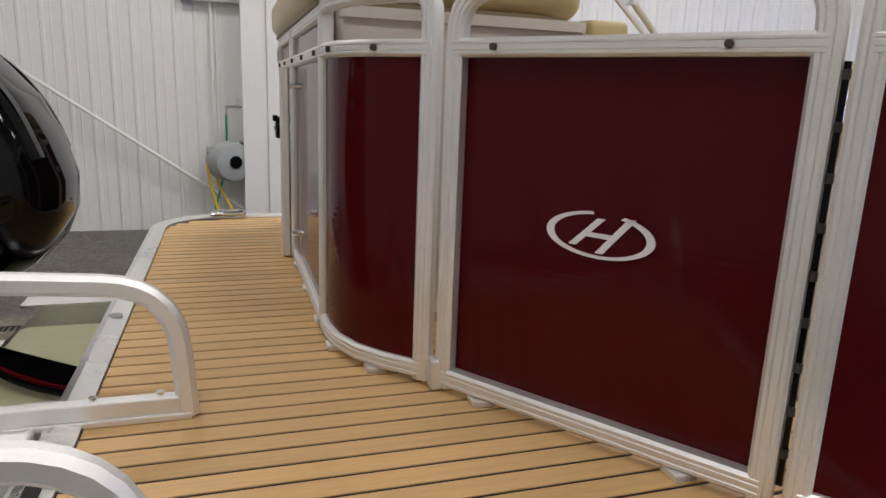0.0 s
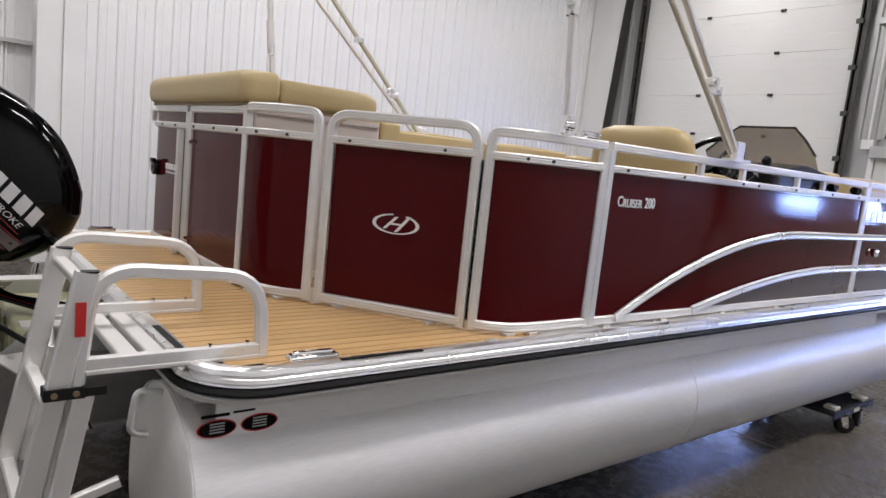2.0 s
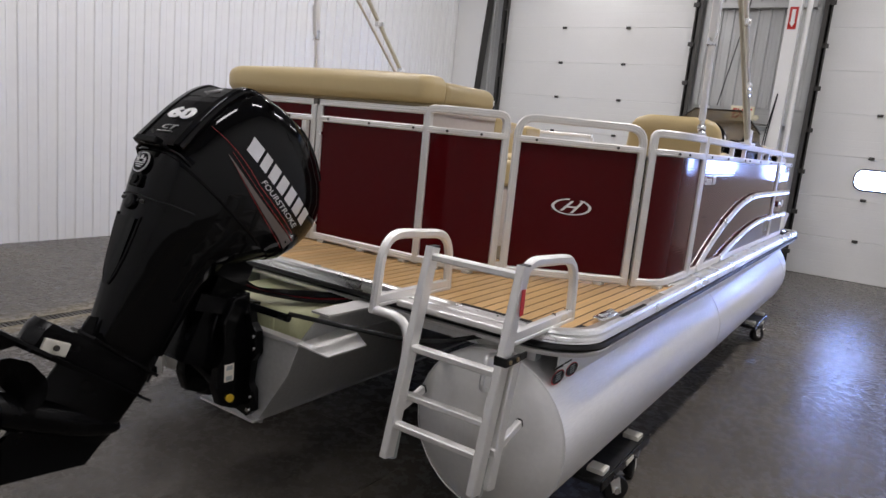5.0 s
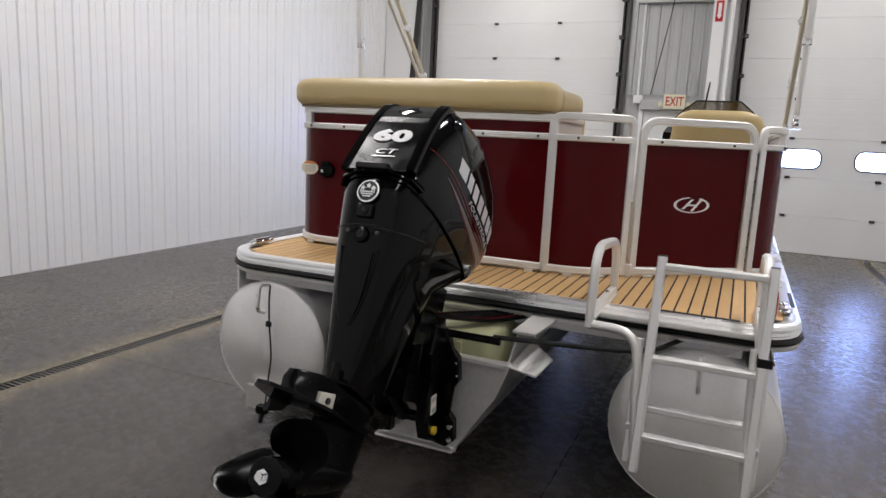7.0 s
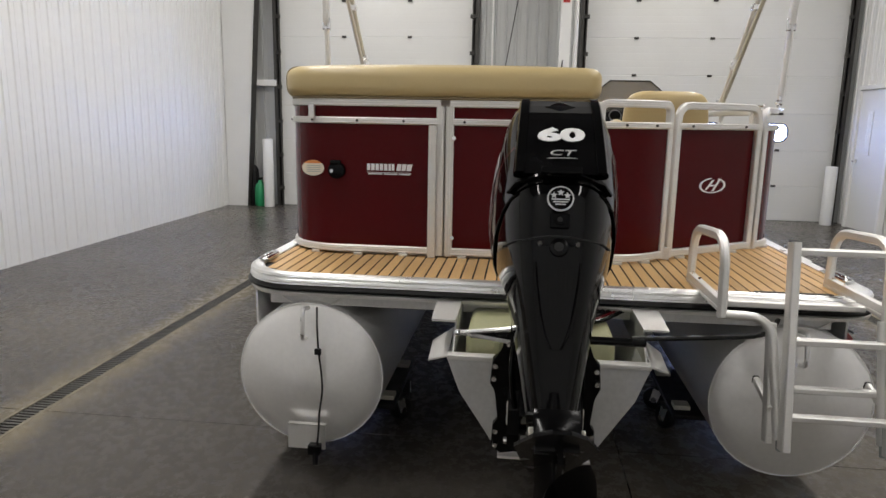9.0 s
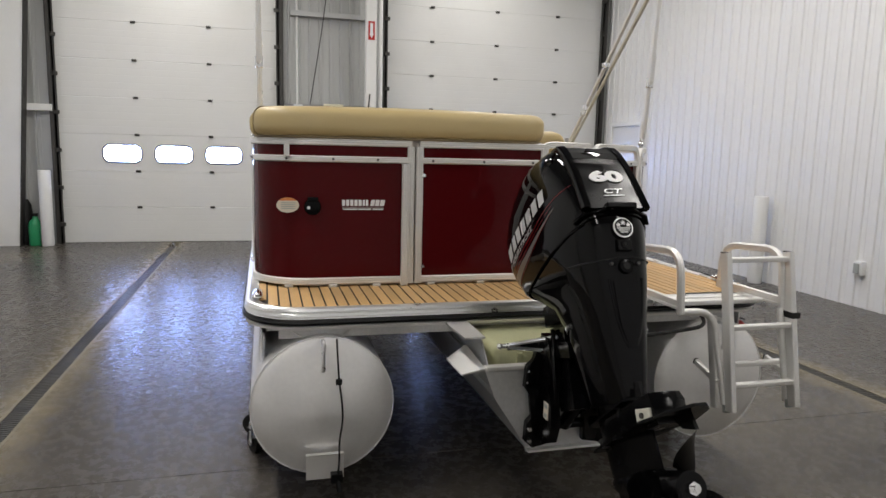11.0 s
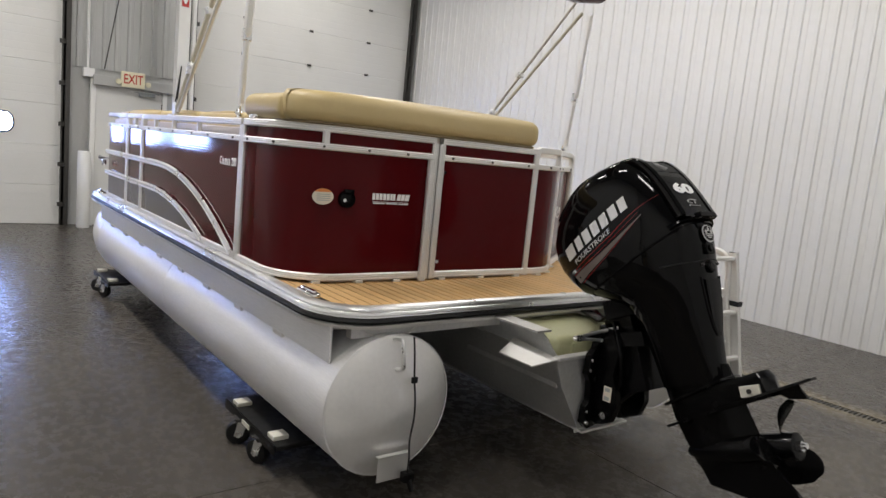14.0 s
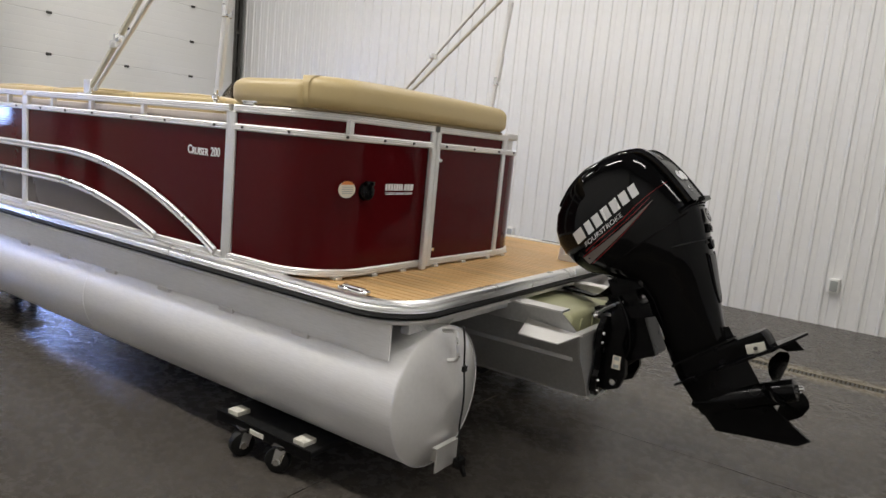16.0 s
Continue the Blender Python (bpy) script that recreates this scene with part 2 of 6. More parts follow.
def put(name, bm, mat, parent=None, label="", smooth=False):
    me = bpy.data.meshes.new(name)
    bmesh.ops.recalc_face_normals(bm, faces=bm.faces)
    bm.to_mesh(me)
    bm.free()
    me.materials.append(M[mat] if isinstance(mat, str) else mat)
    if smooth:
        me.shade_smooth()
        me.set_sharp_from_angle(angle=radians(38))
    return place(name, me, parent, label)


def place(name, me, parent=None, label="", m=None):
    ob = new(name, me)
    m = m or Matrix.Identity(4)
    if parent is not None:
        ob.parent = parent
        ob.matrix_parent_inverse = WORLD[parent].inverted()
    ob.matrix_basis = m
    WORLD[ob] = m.copy()
    if label:
        ob["label"] = label
    return ob


def part(name, bm, mat, parent, label="", smooth=False):
    return put(name, bm, mat, parent, label, smooth)


def thing(name, at, label, category, group="", kind=""):
    ob = new(name)
    ob.empty_display_size = 0.1
    ob.matrix_basis = Matrix.Translation(at)
    WORLD[ob] = ob.matrix_basis.copy()
    return tagged(ob, label, category, group, kind)


def structure(name, bm, mat, label, category, smooth=False):
    return tagged(put(name, bm, mat, None, "", smooth), label, category, "", "structure")


def join(*bms):
    out = bms[0]
    for b in bms[1:]:
        tmp = bpy.data.meshes.new("tmp")
        b.to_mesh(tmp)
        b.free()
        out.from_mesh(tmp)
        bpy.data.meshes.remove(tmp)
    return out


def moved(bm, m):
    bmesh.ops.transform(bm, matrix=m, verts=bm.verts)
    return bm


def box(x0, x1, y0, y1, z0, z1, bevel=0.0, seg=2):
    bm = bmesh.new()
    bmesh.ops.create_cube(bm, size=1.0)
    for v in bm.verts:
        v.co = Vector((x0 + (v.co.x + 0.5) * (x1 - x0), y0 + (v.co.y + 0.5) * (y1 - y0), z0 + (v.co.z + 0.5) * (z1 - z0)))
    if bevel:
        bmesh.ops.bevel(bm, geom=bm.edges[:], offset=bevel, segments=seg, profile=0.5, affect="EDGES")
    return bm


def prism(points, z0, z1, bevel=0.0, seg=2):
    """A flat outline in x and y, raised from z0 to z1."""
    bm = bmesh.new()
    lo = [bm.verts.new((x, y, z0)) for x, y in points]
    hi = [bm.verts.new((x, y, z1)) for x, y in points]
    n = len(points)
    bm.faces.new(lo[::-1])
    top = bm.faces.new(hi)
    for i in range(n):
        bm.faces.new((lo[i], lo[(i + 1) % n], hi[(i + 1) % n], hi[i]))
    if bevel:
        bmesh.ops.bevel(bm, geom=list(top.edges), offset=bevel, segments=seg, profile=0.5, affect="EDGES")
    return bm


def cyl(p0, p1, r, r1=None, n=20, bevel=0.0):
    p0, p1 = Vector(p0), Vector(p1)
    bm = bmesh.new()
    bmesh.ops.create_cone(bm, cap_ends=True, segments=n, radius1=r, radius2=r if r1 is None else r1, depth=(p1 - p0).length)
    if bevel:
        caps = [e for e in bm.edges if abs(e.verts[0].co.z - e.verts[1].co.z) < 1e-6]
        bmesh.ops.bevel(bm, geom=caps, offset=bevel, segments=2, profile=0.5, affect="EDGES")
    q = (p1 - p0).to_track_quat("Z", "Y").to_matrix().to_4x4()
    return moved(bm, Matrix.Translation((p0 + p1) / 2) @ q)


def ball(c, r, sx=1, sy=1, sz=1, n=16):
    bm = bmesh.new()
    bmesh.ops.create_uvsphere(bm, u_segments=n, v_segments=n // 2, radius=r)
    return moved(bm, Matrix.Translation(c) @ Matrix.Diagonal((sx, sy, sz, 1)))


def sweep(path, profile, closed=False, side=(0, 0, 1), caps=True):
    """Carry a closed outline (side, up) along a path; side: the direction that the outline's first axis begins in."""
    P = [Vector(p) for p in path]
    n = len(P)
    bm = bmesh.new()
    rings = []
    nrm = Vector(side)
    tang = []
    for i in range(n):
        if closed:
            t = (P[(i + 1) % n] - P[i]).normalized() + (P[i] - P[i - 1]).normalized()
        else:
            a = (P[i] - P[i - 1]).normalized() if i > 0 else Vector()
            b = (P[i + 1] - P[i]).normalized() if i < n - 1 else Vector()
            t = a + b
        tang.append(t.normalized())
    for i in range(n):
        t = tang[i]
        nrm = (nrm - t * nrm.dot(t)).normalized()
        up = t.cross(nrm)
        k = 1.0
        if 0 < i < n - 1:
            c = (P[i + 1] - P[i]).normalized().dot(t)
            k = 1 / max(0.5, c)
        rings.append([bm.verts.new(P[i] + nrm * u + up * v * (1.0)) for u, v in profile])
    m = len(profile)
    for i in range(n if closed else n - 1):
        a, b = rings[i], rings[(i + 1) % n]
        for j in range(m):
            bm.faces.new((a[j], a[(j + 1) % m], b[(j + 1) % m], b[j]))
    if caps and not closed:
        bm.faces.new(rings[0][::-1])
        bm.faces.new(rings[-1])
    return bm


def circle(r, n=10):
    return [(r * math.cos(2 * math.pi * k / n), r * math.sin(2 * math.pi * k / n)) for k in range(n)]


def rect(w, h, c=0.003):
    w, h = w / 2, h / 2
    return [(w - c, -h), (w, -h + c), (w, h - c), (w - c, h), (-w + c, h), (-w, h - c), (-w, -h + c), (-w + c, -h)]


def ribbed(w, h, c=0.005, g=0.0017):
    """A tube section with two grooves in each broad face; w across, h along the ribs' face."""
    w, h = w / 2, h / 2
    a = h / 3
    s = [(w, -h + c), (w, -a - g), (w - g, -a), (w, -a + g), (w, a - g), (w - g, a), (w, a + g), (w, h - c)]
    return s + [(w - c, h), (-w + c, h)] + [(-u, -v) for u, v in s] + [(-w + c, -h), (w - c, -h)]


def fillet(points, r, seg=5):
    """A polyline with its inner corners rounded."""
    P = [Vector(p) for p in points]
    out = [P[0]]
    for i in range(1, len(P) - 1):
        a, b, c = P[i - 1], P[i], P[i + 1]
        d0, d1 = (a - b), (c - b)
        k = min(r, d0.length * 0.48, d1.length * 0.48)
        s, e = b + d0.normalized() * k, b + d1.normalized() * k
        for j in range(seg + 1):
            t = j / seg
            out.append(s * (1 - t) ** 2 + b * 2 * t * (1 - t) + e * t * t)
    out.append(P[-1])
    return out


def loft(rings, cap0=True, cap1=True):
    bm = bmesh.new()
    vs = [[bm.verts.new(p) for p in r] for r in rings]
    m = len(vs[0])
    for a, b in zip(vs, vs[1:]):
        for j in range(m):
            bm.faces.new((a[j], a[(j + 1) % m], b[(j + 1) % m], b[j]))
    if cap0:
        bm.faces.new(vs[0][::-1])
    if cap1:
        bm.faces.new(vs[-1])
    return bm


def text_mesh(body, size, m, depth=0.0015, shear=0.0, bold=0.0, width=1.0):
    """Raised lettering as a bmesh, in the plane of m."""
    c = bpy.data.curves.new("lettering", "FONT")
    c.body, c.size, c.extrude, c.shear, c.offset, c.align_x, c.align_y = body, size, depth, shear, bold, "CENTER", "CENTER"
    c.resolution_u = 3
    tmp = bpy.data.objects.new("lettering", c)
    bpy.context.scene.collection.objects.link(tmp)
    dg = bpy.context.evaluated_depsgraph_get()
    me = bpy.data.meshes.new_from_object(tmp.evaluated_get(dg))
    bm = bmesh.new()
    bm.from_mesh(me)
    bpy.data.objects.remove(tmp)
    bpy.data.curves.remove(c)
    bpy.data.meshes.remove(me)
    return moved(bm, m @ Matrix.Diagonal((width, 1, 1, 1)))


def cushion(x0, x1, y0, y1, z0, z1, r=0.05, crown=0.015):
    """A padded block with soft edges and a slightly crowned top."""
    bm = box(x0, x1, y0, y1, z0, z1)
    bmesh.ops.subdivide_edges(bm, edges=bm.edges[:], cuts=6, use_grid_fill=True)
    cx, cy, hx, hy = (x0 + x1) / 2, (y0 + y1) / 2, (x1 - x0) / 2, (y1 - y0) / 2
    for v in bm.verts:
        u, w = (v.co.x - cx) / hx, (v.co.y - cy) / hy
        if v.co.z > (z0 + z1) / 2:
            v.co.z += crown * (1 - u * u) * (1 - w * w)
    sharp = [e for e in bm.edges if len(e.link_faces) == 2 and e.calc_face_angle() > 1.0]
    bmesh.ops.bevel(bm, geom=sharp, offset=min(r, (z1 - z0) * 0.45, hx * 0.9, hy * 0.9), segments=4, profile=0.5, affect="EDGES", clamp_overlap=True)
    return bm

# ---- the hall ----
def ribbed_wall(length, height, thick=0.12, pitch=0.183, rib=0.016):
    """A liner sheet in x and z, ribs towards -y, with the wall's thickness behind it."""
    prof = [(0.0, thick), (0.0, 0.0)]
    x = pitch / 2
    while x < length - 0.05:
        prof += [(x - 0.021, 0.0), (x - 0.011, -rib), (x + 0.011, -rib), (x + 0.021, 0.0), (x + pitch * 0.36, 0.0), (x + pitch * 0.38, -0.004), (x + pitch * 0.42, -0.004), (x + pitch * 0.44, 0.0)]
        x += pitch
    prof = [q for q in prof if q[0] <= length] + [(length, 0.0), (length, thick)]
    bm = bmesh.new()
    lo = [bm.verts.new((u, v, 0)) for u, v in prof]
    hi = [bm.verts.new((u, v, height)) for u, v in prof]
    n = len(prof)
    for i in range(n):
        bm.faces.new((lo[i], lo[(i + 1) % n], hi[(i + 1) % n], hi[i]))
    bmesh.ops.triangle_fill(bm, edges=[e for e in bm.edges if e.is_boundary and e.verts[0].co.z > height / 2], use_beauty=True)
    return bm


PILLAR = (0.2, 0.48)
BAY_N = 5.34
structure("wall_north", moved(ribbed_wall(ROOM_E - PILLAR[1], ROOM_H), pose(PILLAR[1], ROOM_N, 0)), "wall", "white ribbed steel liner wall of the hall", "wall")
structure("wall_bay", moved(ribbed_wall(PILLAR[0] - ROOM_W, ROOM_H), pose(ROOM_W, BAY_N, 0)), "wall", "white ribbed steel wall of the recessed bay", "wall")
structure("wall_south", moved(ribbed_wall(ROOM_E - ROOM_W, ROOM_H), pose(ROOM_E, ROOM_S, 0, 0, 0, 180)), "wall", "white ribbed steel liner wall of the hall", "wall")
# unseen west wall, set this close to bounce light onto the stern faces
structure("wall_west_bounce", moved(ribbed_wall(BAY_N - ROOM_S, ROOM_H), pose(ROOM_W, ROOM_S, 0, 0, 0, 90)), "wall", "white ribbed steel liner wall of the hall", "wall")
structure("ceiling", box(ROOM_W - 0.2, ROOM_E + 0.3, ROOM_S - 0.2, BAY_N + 0.2, ROOM_H, ROOM_H + 0.12), "ceiling", "plain grey ceiling of the hall", "ceiling")
structure("pillar_casing", join(box(PILLAR[0], PILLAR[1] - 0.05, ROOM_N - 0.02, BAY_N + 0.02, 0, ROOM_H, 0.006), box(PILLAR[1] - 0.05, PILLAR[1] + 0.14, ROOM_N - 0.045, ROOM_N + 0.03, 0, ROOM_H, 0.004)),
          "white_paint", "white painted column casing at the bay's corner", "column")

# floor with two trench drains and sawn joints
DRAINS = ((2.46, 2.60), (-2.80, -2.66))
fl = bmesh.new()
bands = [(ROOM_S - 0.1, DRAINS[1][0]), (DRAINS[1][1], DRAINS[0][0]), (DRAINS[0][1], BAY_N + 0.1)]
JOINT_X = (-5.8, -2.8, 0.2, 3.2, 6.2)
edges_x = [ROOM_W - 0.1, *JOINT_X, ROOM_E + 0.3]
slabs = []
for y0, y1 in bands:
    cuts = [y0, -0.41, y1] if y0 < -0.41 < y1 else [y0, y1]
    for a, b in zip(cuts, cuts[1:]):
        for x0, x1 in zip(edges_x, edges_x[1:]):
            slabs.append(box(x0 + 0.0025, x1 - 0.0025, a + (0.0025 if a != y0 else 0), b - (0.0025 if b != y1 else 0), -0.12, 0.0))
structure("floor", join(*slabs), "floor", "dark grey painted concrete floor with worn gloss", "floor")
structure("floor_bed", box(ROOM_W - 0.1, ROOM_E + 0.3, ROOM_S - 0.1, BAY_N + 0.1, -0.3, -0.121), "void", "dark bed under the floor slabs", "floor")


def drain(y0, y1, near):
    d = thing("trench_drain", (0, (y0 + y1) / 2, 0), "black cast-iron slotted trench drain set in the floor", "drain", "trench drains", "structure")
    for y in (y0, y1 - 0.02):
        part("edge_rail", box(ROOM_W, ROOM_E - 0.5, y, y + 0.02, -0.06, 0.001), "worn_edge", d, "worn yellowed edge of the drain")
    bar = box(-0.008, 0.008, y0 + 0.021, y1 - 0.021, -0.03, -0.002)
    me = bpy.data.meshes.new("slat")
    bar.to_mesh(me)
    bar.free()
    me.materials.append(M["grate"])
    pitch = 0.03
    x = ROOM_W + 0.02
    rest = []
    while x < ROOM_E - 0.52:
        if near[0] < x < near[1]:
            place("slat", me, d, "", pose(x, 0, 0))
        else:
            rest.append(x)
        x += pitch
    v, f = [], []
    for x in rest:
        k = len(v)
        v += [(x - 0.008, y0 + 0.021, -0.003), (x + 0.008, y0 + 0.021, -0.003), (x + 0.008, y1 - 0.021, -0.003), (x - 0.008, y1 - 0.021, -0.003),
              (x - 0.008, y0 + 0.021, -0.03), (x + 0.008, y0 + 0.021, -0.03), (x + 0.008, y1 - 0.021, -0.03), (x - 0.008, y1 - 0.021, -0.03)]
        f += [(k, k + 1, k + 2, k + 3), (k, k + 4, k + 5, k + 1), (k + 3, k + 2, k + 6, k + 7), (k, k + 3, k + 7, k + 4), (k + 1, k + 5, k + 6, k + 2)]
    far = bpy.data.meshes.new("far_slats")
    far.from_pydata(v, [], f)
    far.materials.append(M["grate"])
    tagged(place("far_slats", far, d), kind="stuff")
    return d


# the slats stand last in the file: see the end

# east wall with two door openings
DOORS = ((0.93, 4.15), (-4.74, -0.83))
DOOR_TOP = 5.0
segs = [(ROOM_S - 0.1, DOORS[1][0]), (DOORS[1][1], DOORS[0][0]), (DOORS[0][1], BAY_N)]
ew = [box(ROOM_E + 0.02, ROOM_E + 0.25, a, b, 0, ROOM_H) for a, b in segs]
ew += [box(ROOM_E + 0.02, ROOM_E + 0.25, a, b, DOOR_TOP, ROOM_H) for a, b in DOORS]
structure("wall_east", join(*ew), "wall_grey", "pale grey end wall around the overhead doors", "wall")
structure("liner_middle", moved(ribbed_wall(DOORS[0][0] - DOORS[1][1] - 0.2, ROOM_H - 2.25, 0.02, 0.165, 0.03), pose(ROOM_E - 0.005, DOORS[0][0] - 0.1, 2.25, 0, 0, -90)), "wall_grey", "grey ribbed liner between the overhead doors", "wall")
structure("liner_corner", moved(ribbed_wall(ROOM_N - DOORS[0][1] - 0.1, ROOM_H, 0.02, 0.165, 0.03), pose(ROOM_E - 0.005, ROOM_N, 0, 0, 0, -90)), "wall_grey", "grey ribbed liner in the hall's corner", "wall")


def overhead_door(name, y0, y1, window_ys, hinge_ys):
    d = thing(name, (ROOM_E, (y0 + y1) / 2, 0), "closed white sectional overhead door with a row of rounded windows", "overhead door", "overhead doors", "structure")
    pitch = 0.5625
    zs = [0.0] + [0.555 + pitch * k for k in range(8)]
    ww, wh, rr = 0.56, 0.275, 0.11
    for k in range(8):
        z0, z1 = zs[k], zs[k + 1]
        bm = bmesh.new()
        # face with shallow pressed lines
        lines = [z0, z0 + 0.006]
        for q in (0.22, 0.40, 0.60, 0.78):
            c = z0 + (z1 - z0) * q
            lines += [c - 0.006, c, c + 0.006]
        lines += [z1 - 0.006, z1]
        dep = [0.006, 0.0] + [0.0, 0.0012, 0.0] * 4 + [0.0, 0.006]
        if k == 2:
            zc = 1.39
            outer = [(y0, z0), (y1, z0), (y1, z1), (y0, z1)]
            ov = [bm.verts.new((ROOM_E, a, b)) for a, b in outer]
            ed = [bm.edges.new((ov[i], ov[(i + 1) % 4])) for i in range(4)]
            for wy in window_ys:
                loop = []
                for cx, cz, a0 in ((ww / 2 - rr, wh / 2 - rr, 0), (-ww / 2 + rr, wh / 2 - rr, 90), (-ww / 2 + rr, -wh / 2 + rr, 180), (ww / 2 - rr, -wh / 2 + rr, 270)):
                    for j in range(6):
                        a = radians(a0 + 18 * j)
                        loop.append(bm.verts.new((ROOM_E, wy + cx + rr * math.cos(a), zc + cz + rr * math.sin(a))))
                ed += [bm.edges.new((loop[i], loop[(i + 1) % len(loop)])) for i in range(len(loop))]
            bmesh.ops.triangle_fill(bm, edges=ed, use_beauty=True)
            r = bmesh.ops.extrude_face_region(bm, geom=bm.faces[:])
            for v in r["geom"]:
                if isinstance(v, bmesh.types.BMVert):
                    v.co.x += 0.045
        else:
            a = [bm.verts.new((ROOM_E + e, y0, z)) for z, e in zip(lines, dep)]
            b = [bm.verts.new((ROOM_E + e, y1, z)) for z, e in zip(lines, dep)]
            for i in range(len(lines) - 1):
                bm.faces.new((a[i], b[i], b[i + 1], a[i + 1]))
            c = [bm.verts.new((ROOM_E + 0.045, y, z)) for y, z in ((y0, z0), (y1, z0), (y1, z1), (y0, z1))]
            bm.faces.new(c)
        sec = part("section", bm, "door", d)
        if k == 2:
            for wy in window_ys:
                loop = []
                for cx, cz, a0 in ((ww / 2 - rr, wh / 2 - rr, 0), (-ww / 2 + rr, wh / 2 - rr, 90), (-ww / 2 + rr, -wh / 2 + rr, 180), (ww / 2 - rr, -wh / 2 + rr, 270)):
                    for j in range(6):
                        a = radians(a0 + 18 * j)
                        loop.append(Vector((ROOM_E - 0.004, wy + cx + rr * math.cos(a), zc + cz + rr * math.sin(a))))
                part("window_frame", sweep(loop, rect(0.02, 0.02), closed=True, side=(1, 0, 0)), "dark_steel", sec, "dark rubber window surround")
        if k:
            for hy in hinge_ys:
                part("hinge", join(box(ROOM_E - 0.022, ROOM_E, hy - 0.035, hy + 0.035, zs[k] - 0.018, zs[k] + 0.018, 0.004), cyl((ROOM_E - 0.022, hy - 0.03, zs[k]), (ROOM_E - 0.022, hy + 0.03, zs[k]), 0.008, n=8)), "dark_steel", d, "dark steel section hinge")
    for yy, s in ((y0, -1), (y1, 1)):
        tr = part("track", join(box(ROOM_E - 0.1, ROOM_E + 0.02, min(yy, yy + s * 0.03), max(yy, yy + s * 0.03), 0, 5.15), box(ROOM_E - 0.1, ROOM_E - 0.085, min(yy - s * 0.02, yy + s * 0.09), max(yy - s * 0.02, yy + s * 0.09), 0, 5.15)), "dark_steel", d, "dark steel vertical door track")
        for k in range(8):
            z = 0.3 + pitch * k
            part("roller_bracket", box(ROOM_E - 0.13, ROOM_E - 0.1, min(yy - s * 0.05, yy + s * 0.04), max(yy - s * 0.05, yy + s * 0.04), z - 0.03, z + 0.03, 0.005), "dark_steel", tr)
    part("bottom_seal", box(ROOM_E - 0.004, ROOM_E + 0.04, y0, y1, -0.001, 0.004), "black", d)
    return d


WIN_L, WIN_R = (3.28, 2.53, 1.78), (-1.75, -2.74, -3.75)
overhead_door("overhead_door_1", *DOORS[0], WIN_L, (1.97, 3.06))
overhead_door("overhead_door_2", *DOORS[1], WIN_R, (-1.625, -2.776, -3.9))
for wy in WIN_L + WIN_R:
    area_lamp("window_daylight", pose(ROOM_E + 0.05, wy, 1.39, 0, 90, 0), 0.26, 0.52, 5, (0.25, 0.4, 1.0))

# ---- the boat ----
DECK = 0.875
BOW, STERN, BEAM, BEAM_P = 5.02, -0.235, 1.285, 1.24
boat = thing("pontoon_boat", (2.1, 0, 0.16), "burgundy pontoon boat with aluminium fencing and a teak-look swim deck", "boat")


BOW_P = 4.45


def outline(off=0.0, r0=0.25, r2=0.2, r1=0.08, seg=10):
    """The deck's plan, counter-clockwise from the stern's port corner, drawn in by off."""
    x0, w, wp = STERN + off, BEAM - off, BEAM_P - off
    out = []
    for cx, cy, r, a0 in ((x0, wp, r0, 90), (x0, -w, r2, 180), (BOW - off, -w, r1, 270), (BOW_P - off, wp, r1, 0)):
        r = max(0.03, r - off)
        sx, sy = (1 if cx == x0 else -1), (-1 if cy > 0 else 1)
        for j in range(seg + 1):
            a = radians(a0 + 90 * j / seg)
            out.append((cx + sx * r + r * math.cos(a), cy + sy * r + r * math.sin(a)))
    return out


deck = part("deck", prism(outline(0.05), DECK - 0.045, DECK - 0.0035), "caulk", boat, "deck board with black caulking")
TRIM = [(0.058, 0.004), (0.02, 0.011), (0.005, 0.006), (0.0, -0.004), (0.007, -0.010), (0.0, -0.016), (-0.003, -0.026), (0.004, -0.031), (0.002, -0.037), (0.03, -0.038), (0.03, -0.006), (0.058, -0.006)]


def rim(profile, mat, name, label, crease=38):
    """An extrusion carried round the deck's edge: pairs of distance inwards and height over the deck."""
    bm = bmesh.new()
    rings = [[bm.verts.new((x, y, DECK + h)) for x, y in outline(o)] for o, h in profile]
    n = len(rings[0])
    for a, b in zip(rings, rings[1:] + rings[:1]):
        for j in range(n):
            bm.faces.new((a[j], a[(j + 1) % n], b[(j + 1) % n], b[j]))
    ob = part(name, bm, mat, boat, label, smooth=True)
    ob.data.set_sharp_from_angle(angle=radians(crease))
    return ob


rim(TRIM, "alu_bright", "deck_trim", "bright aluminium deck edge extrusion", 16)
rim([(0.02, -0.0385), (-0.006, -0.041), (-0.012, -0.051), (-0.006, -0.061), (0.02, -0.0645), (0.03, -0.062), (0.03, -0.041)], "black", "rub_rail", "black rubber rub rail")
rim([(0.02, -0.065), (0.004, -0.066), (0.0, -0.071), (0.002, -0.083), (0.03, -0.086), (0.06, -0.084), (0.06, -0.065)], "alu", "lower_trim", "aluminium flange under the rub rail")

# teak strips
PITCH = 0.0487
